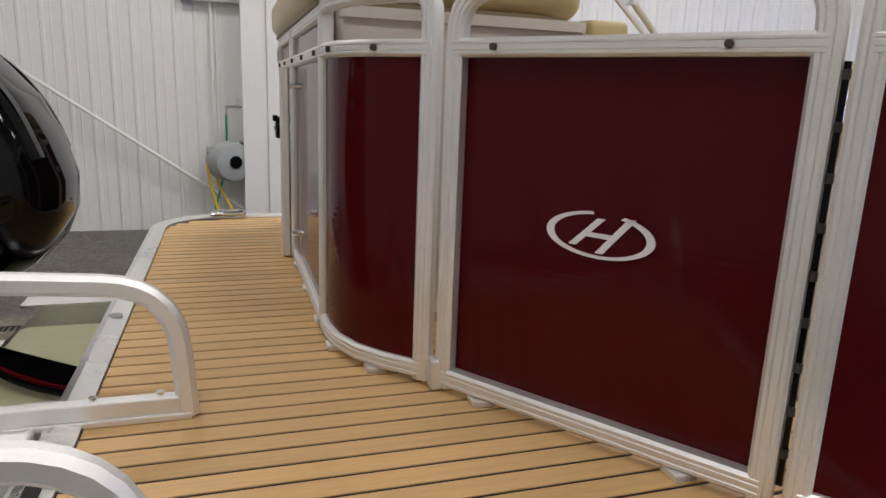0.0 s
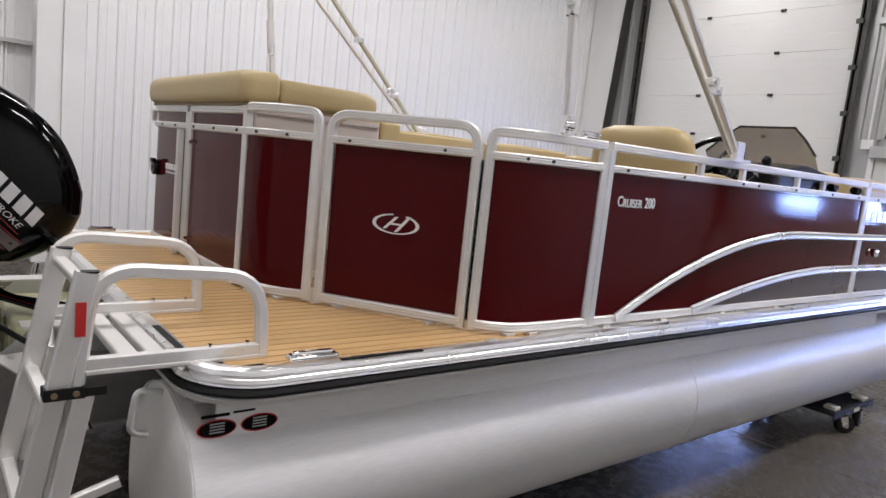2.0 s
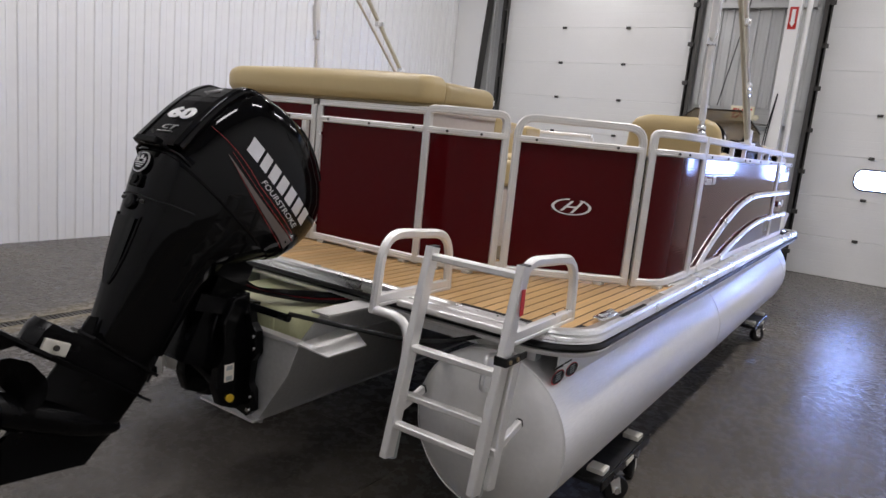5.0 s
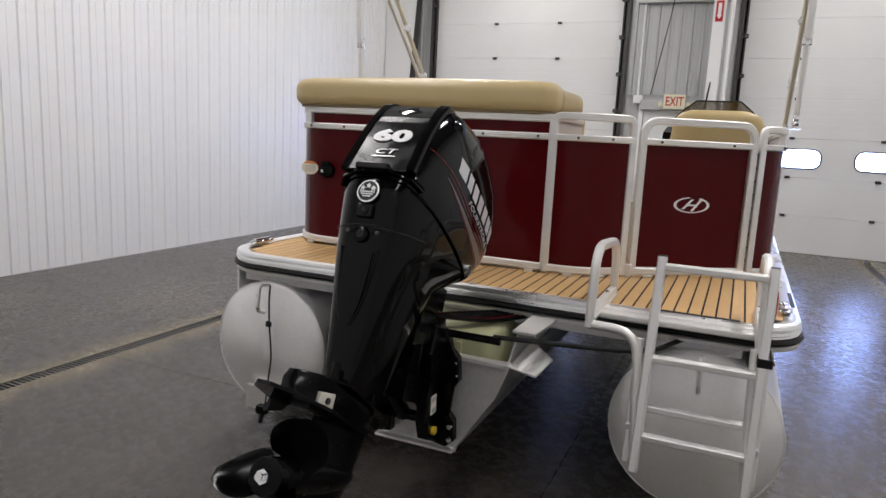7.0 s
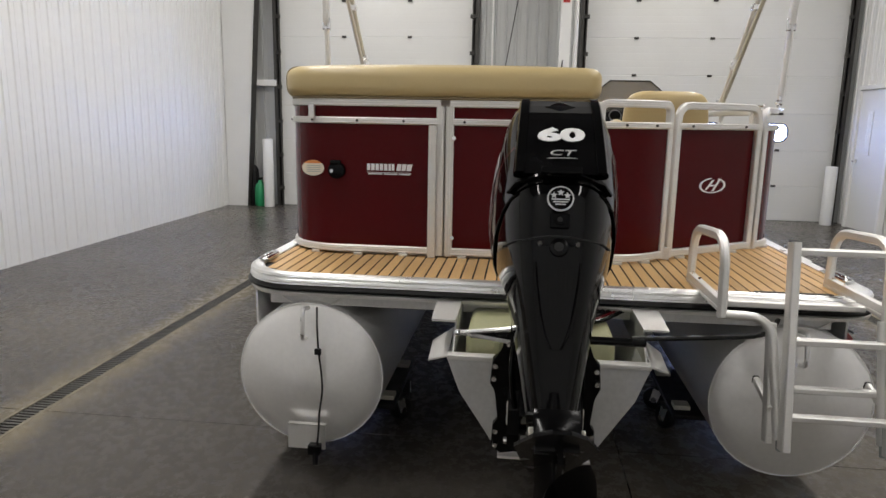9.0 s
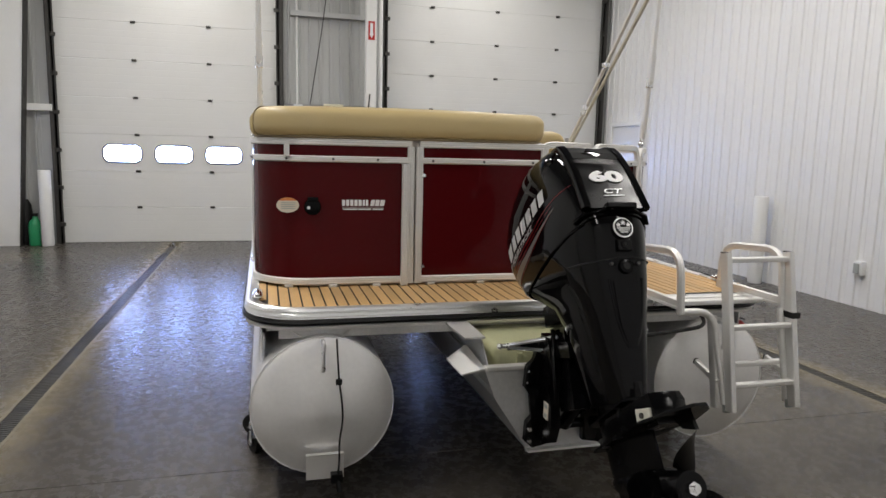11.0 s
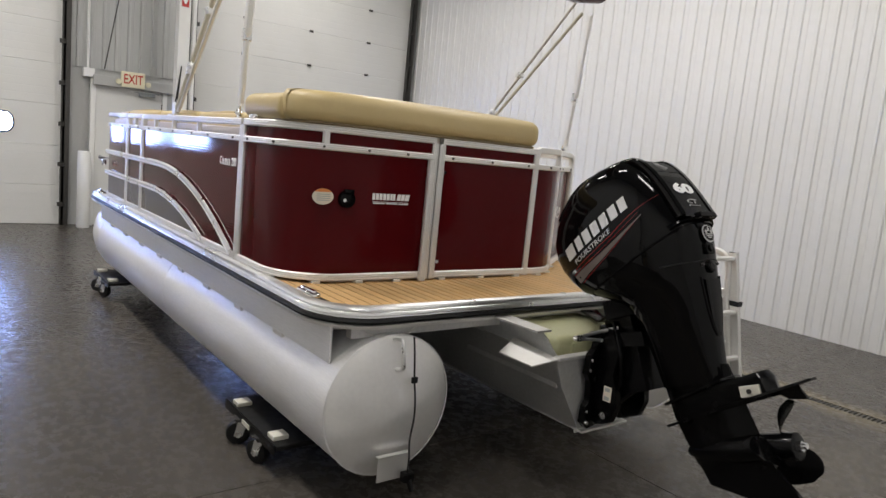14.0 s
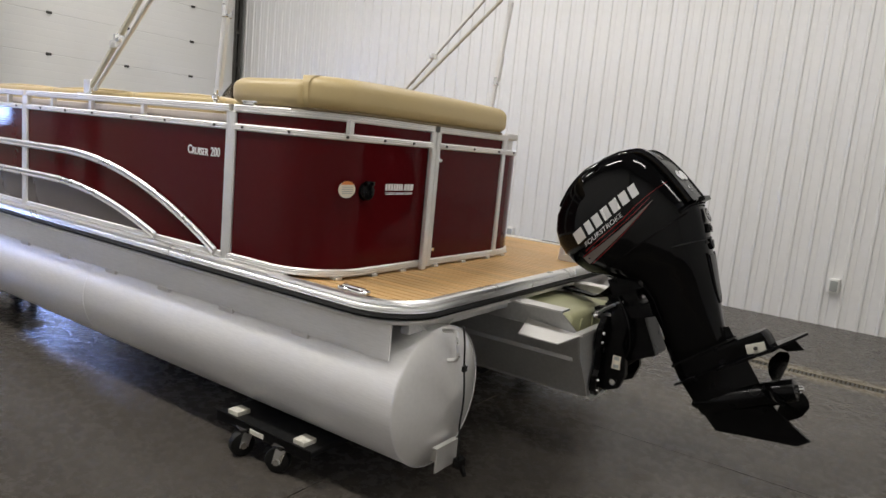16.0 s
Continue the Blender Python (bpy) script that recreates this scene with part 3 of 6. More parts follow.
for k in range(-26, 27):
    yc = k * PITCH
    w = (BEAM_P if yc > 0 else BEAM) - 0.06
    r = (0.19 if yc > 0 else 0.14)
    y0, y1 = max(-w, yc - PITCH / 2 + 0.0036), min(w, yc + PITCH / 2 - 0.0036)
    if y1 - y0 < 0.012:
        continue
    cut = max(abs(y0), abs(y1)) - (w - r)
    x0 = STERN + 0.06 + (r - math.sqrt(max(0, r * r - cut * cut)) if cut > 0 else 0)
    x1 = 0.55 if yc > -0.1 else 0.55 + (-0.1 - yc) * 0.75
    part("plank", box(x0, x1, y0, y1, DECK - 0.006, DECK - 0.001, 0.0008, 1), "teak", deck)
part("deck_covering", prism([(0.6, -0.1), (1.35, -1.15), (BOW - 0.2, -1.15), (BOW_P - 0.2, 1.17), (0.6, 1.17)], DECK - 0.009, DECK - 0.001), "vinyl_dark", deck, "tan marine deck covering")

# cross members, skirts and pontoons
for x in [0.0 + 0.45 * k for k in range(10)]:
    part("cross_member", box(x, x + 0.035, -1.15, 1.15, DECK - 0.14, DECK - 0.046), "alu_pod", boat)
part("cross_member", box(STERN + 0.06, STERN + 0.1, -1.1, 1.1, DECK - 0.13, DECK - 0.046), "alu_pod", boat)
PZ, PR = 0.458, 0.302
for s, PY, NOSE in ((1, 0.92, 4.98), (-1, 0.968, 5.42)):
    part("skirt", box(STERN + 0.09, 4.3, s * 1.172 - 0.004, s * 1.172 + 0.004, PZ + 0.185, DECK - 0.066), "alu_hull", boat, "aluminium side plate over the pontoon")
    for x in [0.3 + 0.5 * k for k in range(8)]:
        part("mount_tab", box(x, x + 0.1, s * 1.168 - 0.012, s * 1.168 + 0.012, PZ + 0.168, PZ + 0.19, 0.003), "alu", boat)
    rings = []
    n = 56
    tail = -0.218
    for x, r, dz in ((tail + 0.0, PR - 0.006, 0), (tail + 0.006, PR, 0), (tail + 0.03, PR, 0), (1.6, PR, 0), (NOSE - 0.8, PR, 0), (NOSE - 0.75, PR, 0.0), (NOSE - 0.6, 0.297, 0.005), (NOSE - 0.42, 0.275, 0.02), (NOSE - 0.24, 0.23, 0.05), (NOSE - 0.1, 0.16, 0.09), (NOSE - 0.02, 0.08, 0.12), (NOSE, 0.02, 0.13)):
        rings.append([(x, s * PY + r * math.cos(2 * math.pi * k / n), PZ + dz + r * math.sin(2 * math.pi * k / n)) for k in range(n)])
    pon = part("pontoon", loft(rings, cap0=False), "alu_hull", boat, "mill-finish aluminium pontoon tube", smooth=True)
    cap = bmesh.new()
    prev = None
    for r, dx in ((PR - 0.006, 0.0), (PR - 0.012, -0.005), (PR * 0.8, -0.022), (PR * 0.5, -0.045), (PR * 0.2, -0.066), (PR * 0.05, -0.07)):
        ring = [cap.verts.new((tail + dx, s * PY + r * math.cos(2 * math.pi * k / n), PZ + r * math.sin(2 * math.pi * k / n))) for k in range(n)]
        if prev:
            for j in range(n):
                cap.faces.new((prev[j], prev[(j + 1) % n], ring[(j + 1) % n], ring[j]))
        prev = ring
    cap.faces.new(prev)
    part("end_cap", cap, "cap", pon, "slightly domed pontoon end cap", smooth=True)
    part("weld_bead", sweep([(tail - 0.001, s * PY + PR * math.cos(a), PZ + PR * math.sin(a)) for a in [2 * math.pi * k / 40 for k in range(40)]], circle(0.0025, 6), closed=True, side=(1, 0, 0)), "alu_hull", pon)
    for x in (2.05, NOSE - 0.8):
        part("weld_seam", sweep([(x, s * PY + PR * math.cos(a), PZ + PR * math.sin(a)) for a in [2 * math.pi * k / 40 for k in range(40)]], circle(0.0035, 6), closed=True, side=(1, 0, 0)), "alu_hull", pon)
    ry = s * (PY + 0.005)
    part("lifting_ring", sweep(fillet([(tail - 0.002, ry, PZ + 0.285), (tail - 0.075, ry, PZ + 0.3), (tail - 0.09, ry, PZ + 0.18), (tail - 0.03, ry, PZ + 0.165)], 0.025), circle(0.009, 8), side=(0, 1, 0)), "alu_bright", pon, smooth=True)
    part("nose_keel", prism([(NOSE - 0.5, -0.004), (NOSE + 0.25, -0.004), (NOSE + 0.25, 0.004), (NOSE - 0.5, 0.004)], 0.3, 0.76), "alu_hull", pon)
    for q in pon.children:
        if q.name.startswith("nose_keel"):
            for v in q.data.vertices:
                v.co.y += s * PY
                if v.co.x > NOSE and v.co.z < 0.5:
                    v.co.x -= 0.06

for s, py in ((1, 0.92), (-1, 0.968)):
    for e in (-1, 1):
        part("stay_wire", cyl((-0.19, s * py + e * 0.075, PZ + 0.288), (-0.19, s * py + e * 0.14, DECK - 0.086), 0.003, n=6), "alu", boat, "thin stay from the pontoon to the deck")

# bracket, drain cord and clip on the port end cap
part("transducer_bracket", join(box(-0.296, -0.29, 0.842, 0.998, 0.165, 0.268), box(-0.296, -0.272, 0.842, 0.998, 0.2655, 0.2705), box(-0.291, -0.225, 0.9, 0.94, 0.18, 0.245)), "alu", boat, "small aluminium bracket plate")
cord = [(-0.285, 0.87, 0.765), (-0.297, 0.868, 0.70), (-0.302, 0.862, 0.588), (-0.306, 0.85, 0.5), (-0.306, 0.846, 0.42), (-0.306, 0.862, 0.33), (-0.318, 0.862, 0.25), (-0.322, 0.868, 0.2)]
part("sensor_cord", sweep(fillet(cord, 0.05), circle(0.004, 7), side=(0, 1, 0)), "black", boat, "thin black cord", smooth=True)
part("cord_clip", box(-0.312, -0.298, 0.85, 0.876, 0.575, 0.6, 0.003), "black", boat)
part("transducer", join(box(-0.35, -0.314, 0.85, 0.9, 0.165, 0.205, 0.004), cyl((-0.33, 0.872, 0.19), (-0.36, 0.865, 0.13), 0.014, 0.01, n=10)), "satin_black", boat, "small black sensor on its bracket")
# warning decals on the starboard side plate
for k, x in enumerate((-0.142, -0.025)):
    e = [(x + 0.053 * math.cos(a), 0.025 * math.sin(a)) for a in [2 * math.pi * j / 28 for j in range(28)]]
    e2 = [(x + 0.049 * math.cos(a), 0.0215 * math.sin(a)) for a in [2 * math.pi * j / 28 for j in range(28)]]
    up = pose(0, -1.1763, 0.702, 90, 0, 0)
    dec = part("decal", moved(prism(e, 0, 0.001), up), "red_mark", boat, "oval red and black warning decal")
    part("decal_face", moved(prism(e2, 0.001, 0.002), up), "satin_black", dec)
    part("decal_print", moved(join(*[prism([(x - 0.02, -0.012 + 0.008 * j), (x + 0.02, -0.012 + 0.008 * j), (x + 0.02, -0.008 + 0.008 * j), (x - 0.02, -0.008 + 0.008 * j)], 0.002, 0.0026) for j in range(4)]), up), "reel", dec)

part("decal_text", box(-0.185, -0.11, -1.178, -1.176, 0.734, 0.742), "satin_black", boat)
part("decal_text", box(-0.1, -0.04, -1.178, -1.176, 0.738, 0.743), "satin_black", boat)

# fence
RB, RM, RT = 0.903, 1.491, 1.572


def fence_section(name, plan, top_shape="square", filler=True, mat="red", label="", ends=(True, True), top_filler=None, studs=(), recess=0.0):
    """A fence section along a plan path: frame tube, mid and bottom rails, sheet panel."""
    sec = part(name, cyl((plan[0][0], plan[0][1], RB - 0.02), (plan[0][0], plan[0][1], RB - 0.015), 0.004, n=6), "alu", boat, label)
    P = [Vector((x, y, 0)) for x, y in plan]
    d0 = (P[1] - P[0]).normalized()
    nrm = Vector((-d0.y, d0.x, 0))
    z0 = RB - 0.02
    at = lambda z: [Vector((p.x, p.y, z)) for p in P]
    tube = ribbed(0.028, 0.034)
    if top_shape == "arched":
        path = fillet([at(z0)[0]] + at(RT + 0.012) + [at(z0)[-1]], 0.075, 6)
        part("frame_tube", sweep(path, tube, side=nrm), "alu", sec, "rounded aluminium frame tube", smooth=True)
    elif top_shape == "arched_first":
        path = fillet([at(z0)[0]] + at(RT)[:1] + at(RT)[1:], 0.075, 6)
        part("frame_tube", sweep(path, tube, side=nrm), "alu", sec, "rounded aluminium frame tube", smooth=True)
        part("post", sweep([at(z0)[-1], at(RT - 0.014)[-1]], ribbed(0.03, 0.036), side=(P[-1] - P[-2]).normalized().cross(Vector((0, 0, -1)))), "alu", sec, smooth=True)
    else:
        part("top_rail", sweep(at(RT), tube, side=nrm), "alu", sec, smooth=True)
        for k, p in ((0, P[0]), (1, P[-1])):
            if ends[k]:
                part("post", sweep([(p.x, p.y, z0), (p.x, p.y, RT - 0.014)], ribbed(0.03, 0.036), side=nrm if k == 0 else (P[-1] - P[-2]).normalized().cross(Vector((0, 0, -1)))), "alu", sec, smooth=True)
    part("mid_rail", sweep(at(RM), ribbed(0.03, 0.03), side=nrm), "alu", sec, smooth=True)
    part("bottom_rail", sweep(at(RB), ribbed(0.03, 0.034), side=nrm), "alu", sec, smooth=True)
    if filler:
        part("panel", sweep([p + nrm * recess for p in at((RB + RM) / 2)], rect(0.006, RM - RB - 0.02, 0.001), side=nrm), mat, sec, "glossy burgundy sheet panel", smooth=True)
    if top_filler:
        part("upper_panel", sweep(at((RT + RM) / 2), rect(0.006, RT - RM - 0.02, 0.001), side=nrm), top_filler, sec, smooth=True)
    L = [0.0]
    for a, b in zip(P, P[1:]):
        L.append(L[-1] + (b - a).length)
    for q in studs:
        s = q * L[-1]
        i = max(k for k in range(len(L) - 1) if L[k] <= s + 1e-9)
        t = (s - L[i]) / (L[i + 1] - L[i])
        p = P[i].lerp(P[i + 1], t)
        dd = (P[i + 1] - P[i]).normalized()
        nn = Vector((-dd.y, dd.x, 0))
        part("stud", cyl(p - nn * 0.021 + Vector((0, 0, RM)), p + nn * 0.021 + Vector((0, 0, RM)), 0.0058, n=10), "dark_steel", sec)
        part("foot_spacer", box(p.x - 0.02, p.x + 0.02, p.y - 0.02, p.y + 0.02, DECK - 0.001, RB - 0.017, 0.002), "alu", sec)
    return sec


def arc(cx, cy, r, a0, a1, n=10):
    return [(cx + r * math.cos(radians(a0 + (a1 - a0) * k / n)), cy + r * math.sin(radians(a0 + (a1 - a0) * k / n))) for k in range(n + 1)]


FX, FY = 0.262, 1.2
port_stern = [(0.815, FY)] + arc(FX + 0.27, FY - 0.27, 0.27, 90, 180) + [(FX, 0.455)]
fence_section("fence_section", port_stern, label="curved burgundy stern fence section", top_filler="red", studs=(0.06, 0.3, 0.5, 0.68, 0.86))
fence_section("fence_section", [(FX, 0.412), (FX, -0.243)], label="burgundy stern fence panel", top_filler="red", studs=(0.1, 0.5, 0.9))
part("gate_stop", sweep([(FX - 0.03, 0.487, DECK + 0.004), (FX - 0.03, 0.487, RM - 0.016)], ribbed(0.028, 0.034), side=(1, 0, 0)), "alu", boat, "upright stop post on the fence", smooth=True)
GD = Vector((0.571, -0.821, 0)).normalized()
g0 = Vector((0.412, -0.58, 0))
fence_section("fence_section", [(FX, -0.247), (FX, -0.32), (0.272, -0.385), (0.298, -0.45), (0.34, -0.507), (0.4, -0.566)], "arched", label="curved burgundy fence section beside the gate", studs=(0.3, 0.7))
g1, g2 = g0 + GD * 0.035, g0 + GD * 0.588
fence_section("gate", [(g1.x, g1.y), (g2.x, g2.y)], "arched", label="burgundy stern gate with a silver emblem", studs=(0.15, 0.8), recess=0.016)
c0 = g2 + GD * 0.046
fence_section("fence_section", [(c0.x, c0.y), (c0.x + 0.04, c0.y - 0.045), (c0.x + 0.1, c0.y - 0.085), (c0.x + 0.18, -FY + 0.006), (c0.x + 0.28, -FY), (1.248, -FY)], "arched_first", label="curved burgundy corner fence section", studs=(0.25, 0.45), ends=(True, True))
SF, PF = 4.45, 4.0
fence_section("fence_section", [(1.283, -FY), (3.68, -FY)], label="long burgundy side fence with twin arched trims", studs=(0.04, 0.2, 0.4, 0.46, 0.62, 0.8, 0.95))
fence_section("fence_section", [(3.71, -FY), (SF - 0.1, -FY)] + arc(SF - 0.1, -FY + 0.1, 0.1, -90, 0, 5)[1:] + [(SF, -0.5)], label="burgundy bow corner fence section", studs=(0.1, 0.4))
fence_section("fence_section", [(2.76, FY), (0.845, FY)], label="long burgundy side fence with twin arched trims", studs=(0.1, 0.25, 0.4, 0.6, 0.75, 0.95))
fence_section("fence_section", [(3.21, FY), (2.79, FY)], label="short burgundy side gate", studs=(0.2, 0.8))
fence_section("fence_section", [(PF, 0.5), (PF, FY - 0.1)] + arc(PF - 0.1, FY - 0.1, 0.1, 0, 90, 5)[1:] + [(3.24, FY)], label="burgundy bow corner fence section", studs=(0.6, 0.9))


def curve_pts(x0, x1, z0, z1, n=18, bend=2.1):
    """A sweep that rises steeply and runs out level."""
    out = []
    for k in range(n + 1):
        s = k / n
        out.append((x0 + (x1 - x0) * s, z0 + (z1 - z0) * (1 - (1 - s) ** bend)))
    return out


def arched_trim(x0, x1, xe, za, zb, y, s, bend):
    """One arched bright trim on a side fence, running on level to the bow."""
    pts = [(x, z) for x, z in curve_pts(x0, x1, RB + 0.008, za, 22, bend)] + [(xe, zb)]
    path = [(x, y + s * 0.012, z) for x, z in pts]
    part("arched_trim", sweep(path, [(0.0, -0.02), (0.006, -0.02), (0.014, -0.012), (0.009, -0.004), (0.014, 0.004), (0.014, 0.012), (0.006, 0.02), (0.0, 0.02)] if s < 0 else [(0.0, 0.02), (0.006, 0.02), (0.014, 0.012), (0.014, 0.004), (0.009, -0.004), (0.014, -0.012), (0.006, -0.02), (0.0, -0.02)], side=(0, s, 0)), "alu_bright", boat, "bright double-ridged arched trim", smooth=True)


def lower_sheet(x0, x1, xe, za, zb, y, s, bend):
    """The taupe lower field below an arched trim."""
    pts = curve_pts(x0, x1, RB + 0.012, za, 22, bend) + [(xe, zb), (xe, RB + 0.015)]
    bm = prism([(x, z) for x, z in pts], 0, 0.004)
    moved(bm, pose(0, y + s * 0.0035, 0, 90, 0, 0) if s < 0 else pose(0, y + s * 0.0035 + 0.004, 0, 90, 0, 0))
    part("lower_sheet", bm, "taupe", boat, "taupe lower field of the side panel")


for s, xa, la, xb, lb, ba, bb, SE in ((-1, 1.43, 1.5, 1.97, 1.45, 2.05, 2.0, SF), (1, 0.90, 1.42, 1.38, 1.1, 2.1, 2.1, PF)):
    za = 1.268 if s > 0 else 1.262
    zb = 1.095 if s > 0 else 1.072
    arched_trim(xa, xa + la, SE - 0.05, za, za - 0.004, s * FY, s, ba)
    arched_trim(xb, xb + lb, SE - 0.05, zb, zb - 0.004, s * FY, s, bb)
    lower_sheet(xb, xb + lb, SE - 0.12, zb, zb - 0.004, s * FY, s, bb)
for x, y in ((2.03, 1), (1.53, 1), (2.45, 1), (3.0, 1), (1.9, -1), (2.25, -1), (2.8, -1), (3.1, -1)):
    part("stanchion", box(x - 0.013, x + 0.013, y * FY - 0.011, y * FY + 0.011, RM + 0.013, RT - 0.013), "alu", boat)
part("stanchion", box(FX - 0.011, FX + 0.011, 1.035, 1.06, RM + 0.013, RT - 0.013), "alu", boat)


def emblem():
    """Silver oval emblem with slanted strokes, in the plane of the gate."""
    mid = (g1 + g2) / 2
    out = Vector((GD.y, -GD.x, 0))
    m = Matrix.Translation(mid + out * -0.0125 + Vector((0, 0, 1.212))) @ Matrix(((GD.x, 0, out.x, 0), (GD.y, 0, out.y, 0), (0, 1, 0, 0), (0, 0, 0, 1)))
    bms = []
    for a0, a1 in ((98, 250), (250, 424)):
        N = 30
        A = [radians(a0 + (a1 - a0) * k / N) for k in range(N + 1)]
        bms.append(prism([(0.09 * math.cos(a), 0.0365 * math.sin(a)) for a in A] + [(0.077 * math.cos(a), 0.032 * math.sin(a)) for a in A[::-1]], 0, 0.003))
    for x0, z0, x1, z1, w in ((-0.05, -0.02, -0.004, 0.026, 0.013), (-0.004, -0.028, 0.045, 0.031, 0.013)):
        bms.append(prism([(x0, z0), (x0 + w, z0), (x1 + w, z1), (x1, z1)], 0, 0.003))
    bms.append(prism([(-0.026, -0.004), (0.022, -0.004), (0.029, 0.003), (-0.019, 0.003)], 0.0002, 0.0032))
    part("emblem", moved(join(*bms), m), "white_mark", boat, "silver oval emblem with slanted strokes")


emblem()
# lettering on the side panels
def model_lettering(m):
    """The model name in small capitals: a large first letter, smaller ones, large figures."""
    return join(text_mesh("C", 0.058, m @ pose(-0.103, 0.003, 0), bold=0.0004, width=0.8), text_mesh("RUISER", 0.046, m @ pose(-0.024, -0.002, 0), bold=0.0004, width=0.86), text_mesh("200", 0.06, m @ pose(0.089, 0.003, 0), bold=0.0004, width=0.75))


part("lettering", model_lettering(pose(1.475, -FY - 0.0045, 1.366, 90, 0, 0)), "white_mark", boat, "white model lettering")
part("lettering", model_lettering(pose(1.03, FY + 0.0045, 1.362, 90, 0, 180)), "white_mark", boat, "white model lettering")
for k, w in enumerate((0.075, 0.07, 0.07, 0.07, 0.03, 0.065)):
    x = 3.83 + (0, 0.09, 0.175, 0.26, 0.345, 0.39)[k]
    part("name_bar", box(x, x + w, -FY - 0.006, -FY - 0.0035, 1.355, 1.425), "silver_mark", boat)
part("bow_badge", box(4.18, 4.25, -FY - 0.007, -FY - 0.0035, 1.135, 1.19, 0.001), "silver_mark", boat, "small silver badge")
# piano hinge knuckles beside the gate and small catches on the stern panel
hx = (g2 + c0) / 2
# this strip puts the shade of the narrow gap into black colour
part("gap_shade_strip", moved(box(-0.004, 0.004, -0.003, 0.003, 0.91, RM - 0.02), pose(hx.x + 0.004, hx.y + 0.004, 0, 0, 0, math.degrees(math.atan2(GD.y, GD.x)))), "satin_black", boat, "black strip painting the shade of the gap beside the gate")
for k in range(9):
    z = 0.96 + 0.062 * k
    part("hinge_knuckle", cyl((hx.x, hx.y, z - 0.006), (hx.x, hx.y, z + 0.006), 0.005, n=8), "dark_steel", boat)
hz = (g0 + g1) / 2
part("gate_latch", box(hz.x - 0.017, hz.x + 0.011, hz.y - 0.018, hz.y + 0.012, DECK, DECK + 0.06, 0.004), "alu", boat, "small aluminium gate keeper")
for z in (0.97, 1.42):
    part("panel_catch", cyl((FX - 0.022, 0.392, z), (FX - 0.003, 0.392, z), 0.009, n=10), "chrome", boat)
# dealer mark, drawn as bars
for k, (a, w) in enumerate(((0.79, 0.014), (0.771, 0.015), (0.751, 0.015), (0.731, 0.015), (0.711, 0.015), (0.691, 0.011), (0.676, 0.012), (0.655, 0.019), (0.632, 0.019), (0.609, 0.022))):
    h = 0.03
    lean = 0.006 if k > 6 else 0
    part("dealer_bar", moved(prism([(-a, 0), (-a + w, 0), (-a + w + lean, h), (-a + lean, h)], 0.003, 0.0052), Matrix(((0, 0, -1, FX), (-1, 0, 0, 0), (0, 1, 0, 1.268), (0, 0, 0, 1)))), "white_mark", boat)
for z, h, a, b in ((1.2585, 0.002, 0.79, 0.587), (1.252, 0.005, 0.785, 0.72), (1.252, 0.005, 0.712, 0.65), (1.252, 0.005, 0.642, 0.59)):
    part("dealer_bar", box(FX - 0.0052, FX - 0.003, b, a, z - h / 2, z + h / 2), "white_mark", boat)
ov = [(0.052 * math.cos(a), 0.036 * math.sin(a)) for a in [2 * math.pi * j / 30 for j in range(30)]]
capm = pose(FX - 0.003, 1.045, 1.272, 90, 0, -90)
part("capacity_label", moved(prism(ov, 0, 0.0015), capm), "label", boat, "oval cream and orange label")
part("label_band", moved(prism([(x, y) for x, y in ov if y > 0.015], 0.0015, 0.0025), capm), "orange_mark", boat)
part("label_print", moved(join(*[prism([(-0.03, -0.018 + 0.009 * j), (0.035, -0.018 + 0.009 * j), (0.035, -0.015 + 0.009 * j), (-0.03, -0.015 + 0.009 * j)], 0.0015, 0.002) for j in range(4)]), capm), "reel", boat)
part("power_inlet", join(cyl((FX - 0.002, 0.93, 1.265), (FX - 0.03, 0.93, 1.265), 0.042, 0.038, n=24, bevel=0.004), box(FX - 0.04, FX - 0.02, 0.905, 0.955, 1.29, 1.312, 0.004)), "satin_black", boat, "round black power inlet cap", smooth=True)
part("inlet_lock", cyl((FX - 0.03, 0.95, 1.262), (FX - 0.034, 0.95, 1.262), 0.008, n=12), "chrome", boat)


def cleat(x, y, yaw):
    m = pose(x, y, DECK + 0.012, 0, 0, yaw)
    c = part("cleat", moved(box(-0.074, 0.074, -0.023, 0.023, -0.002, 0.015, 0.01, 3), m), "chrome", boat, "chrome folding deck cleat", smooth=True)
    part("cleat_horn", moved(box(-0.06, 0.06, -0.01, 0.01, 0.011, 0.023, 0.006, 2), m), "chrome", c, smooth=True)


cleat(0.05, 1.187, 0)
cleat(0.09, -1.232, 0)
cleat(4.6, -1.2, 0)
cleat(4.25, 1.2, 0)
part("step_strip", box(0.16, 0.44, -1.272, -1.258, DECK + 0.004, DECK + 0.0125), "black", boat, "black anti-slip strip on the trim")
for s, x1 in ((-1, 4.4), (1, 4.0)):
    part("side_flat", box(1.0 if s < 0 else 0.5, x1, s * 1.21 - 0.03, s * 1.21 + 0.03, DECK - 0.004, DECK + 0.0055), "alu_bright", boat, "flat aluminium strip under the side fence")
for x in (0.72, 1.5, 2.4):
    part("side_clip", box(x, x + 0.05, -BEAM + 0.02, -BEAM + 0.05, DECK + 0.004, DECK + 0.012), "alu", boat)

part("round_sticker", cyl((-0.203, -0.078, DECK + 0.004), (-0.203, -0.078, DECK + 0.0115), 0.015, n=20), "reel", boat, "small round grey sticker on the trim")

# motor pod under the stern
pod = part("motor_pod", box(-0.56, -0.548, -0.155, 0.155, 0.33, 0.36), "alu_pod", boat, "welded aluminium motor pod with a transom plate")
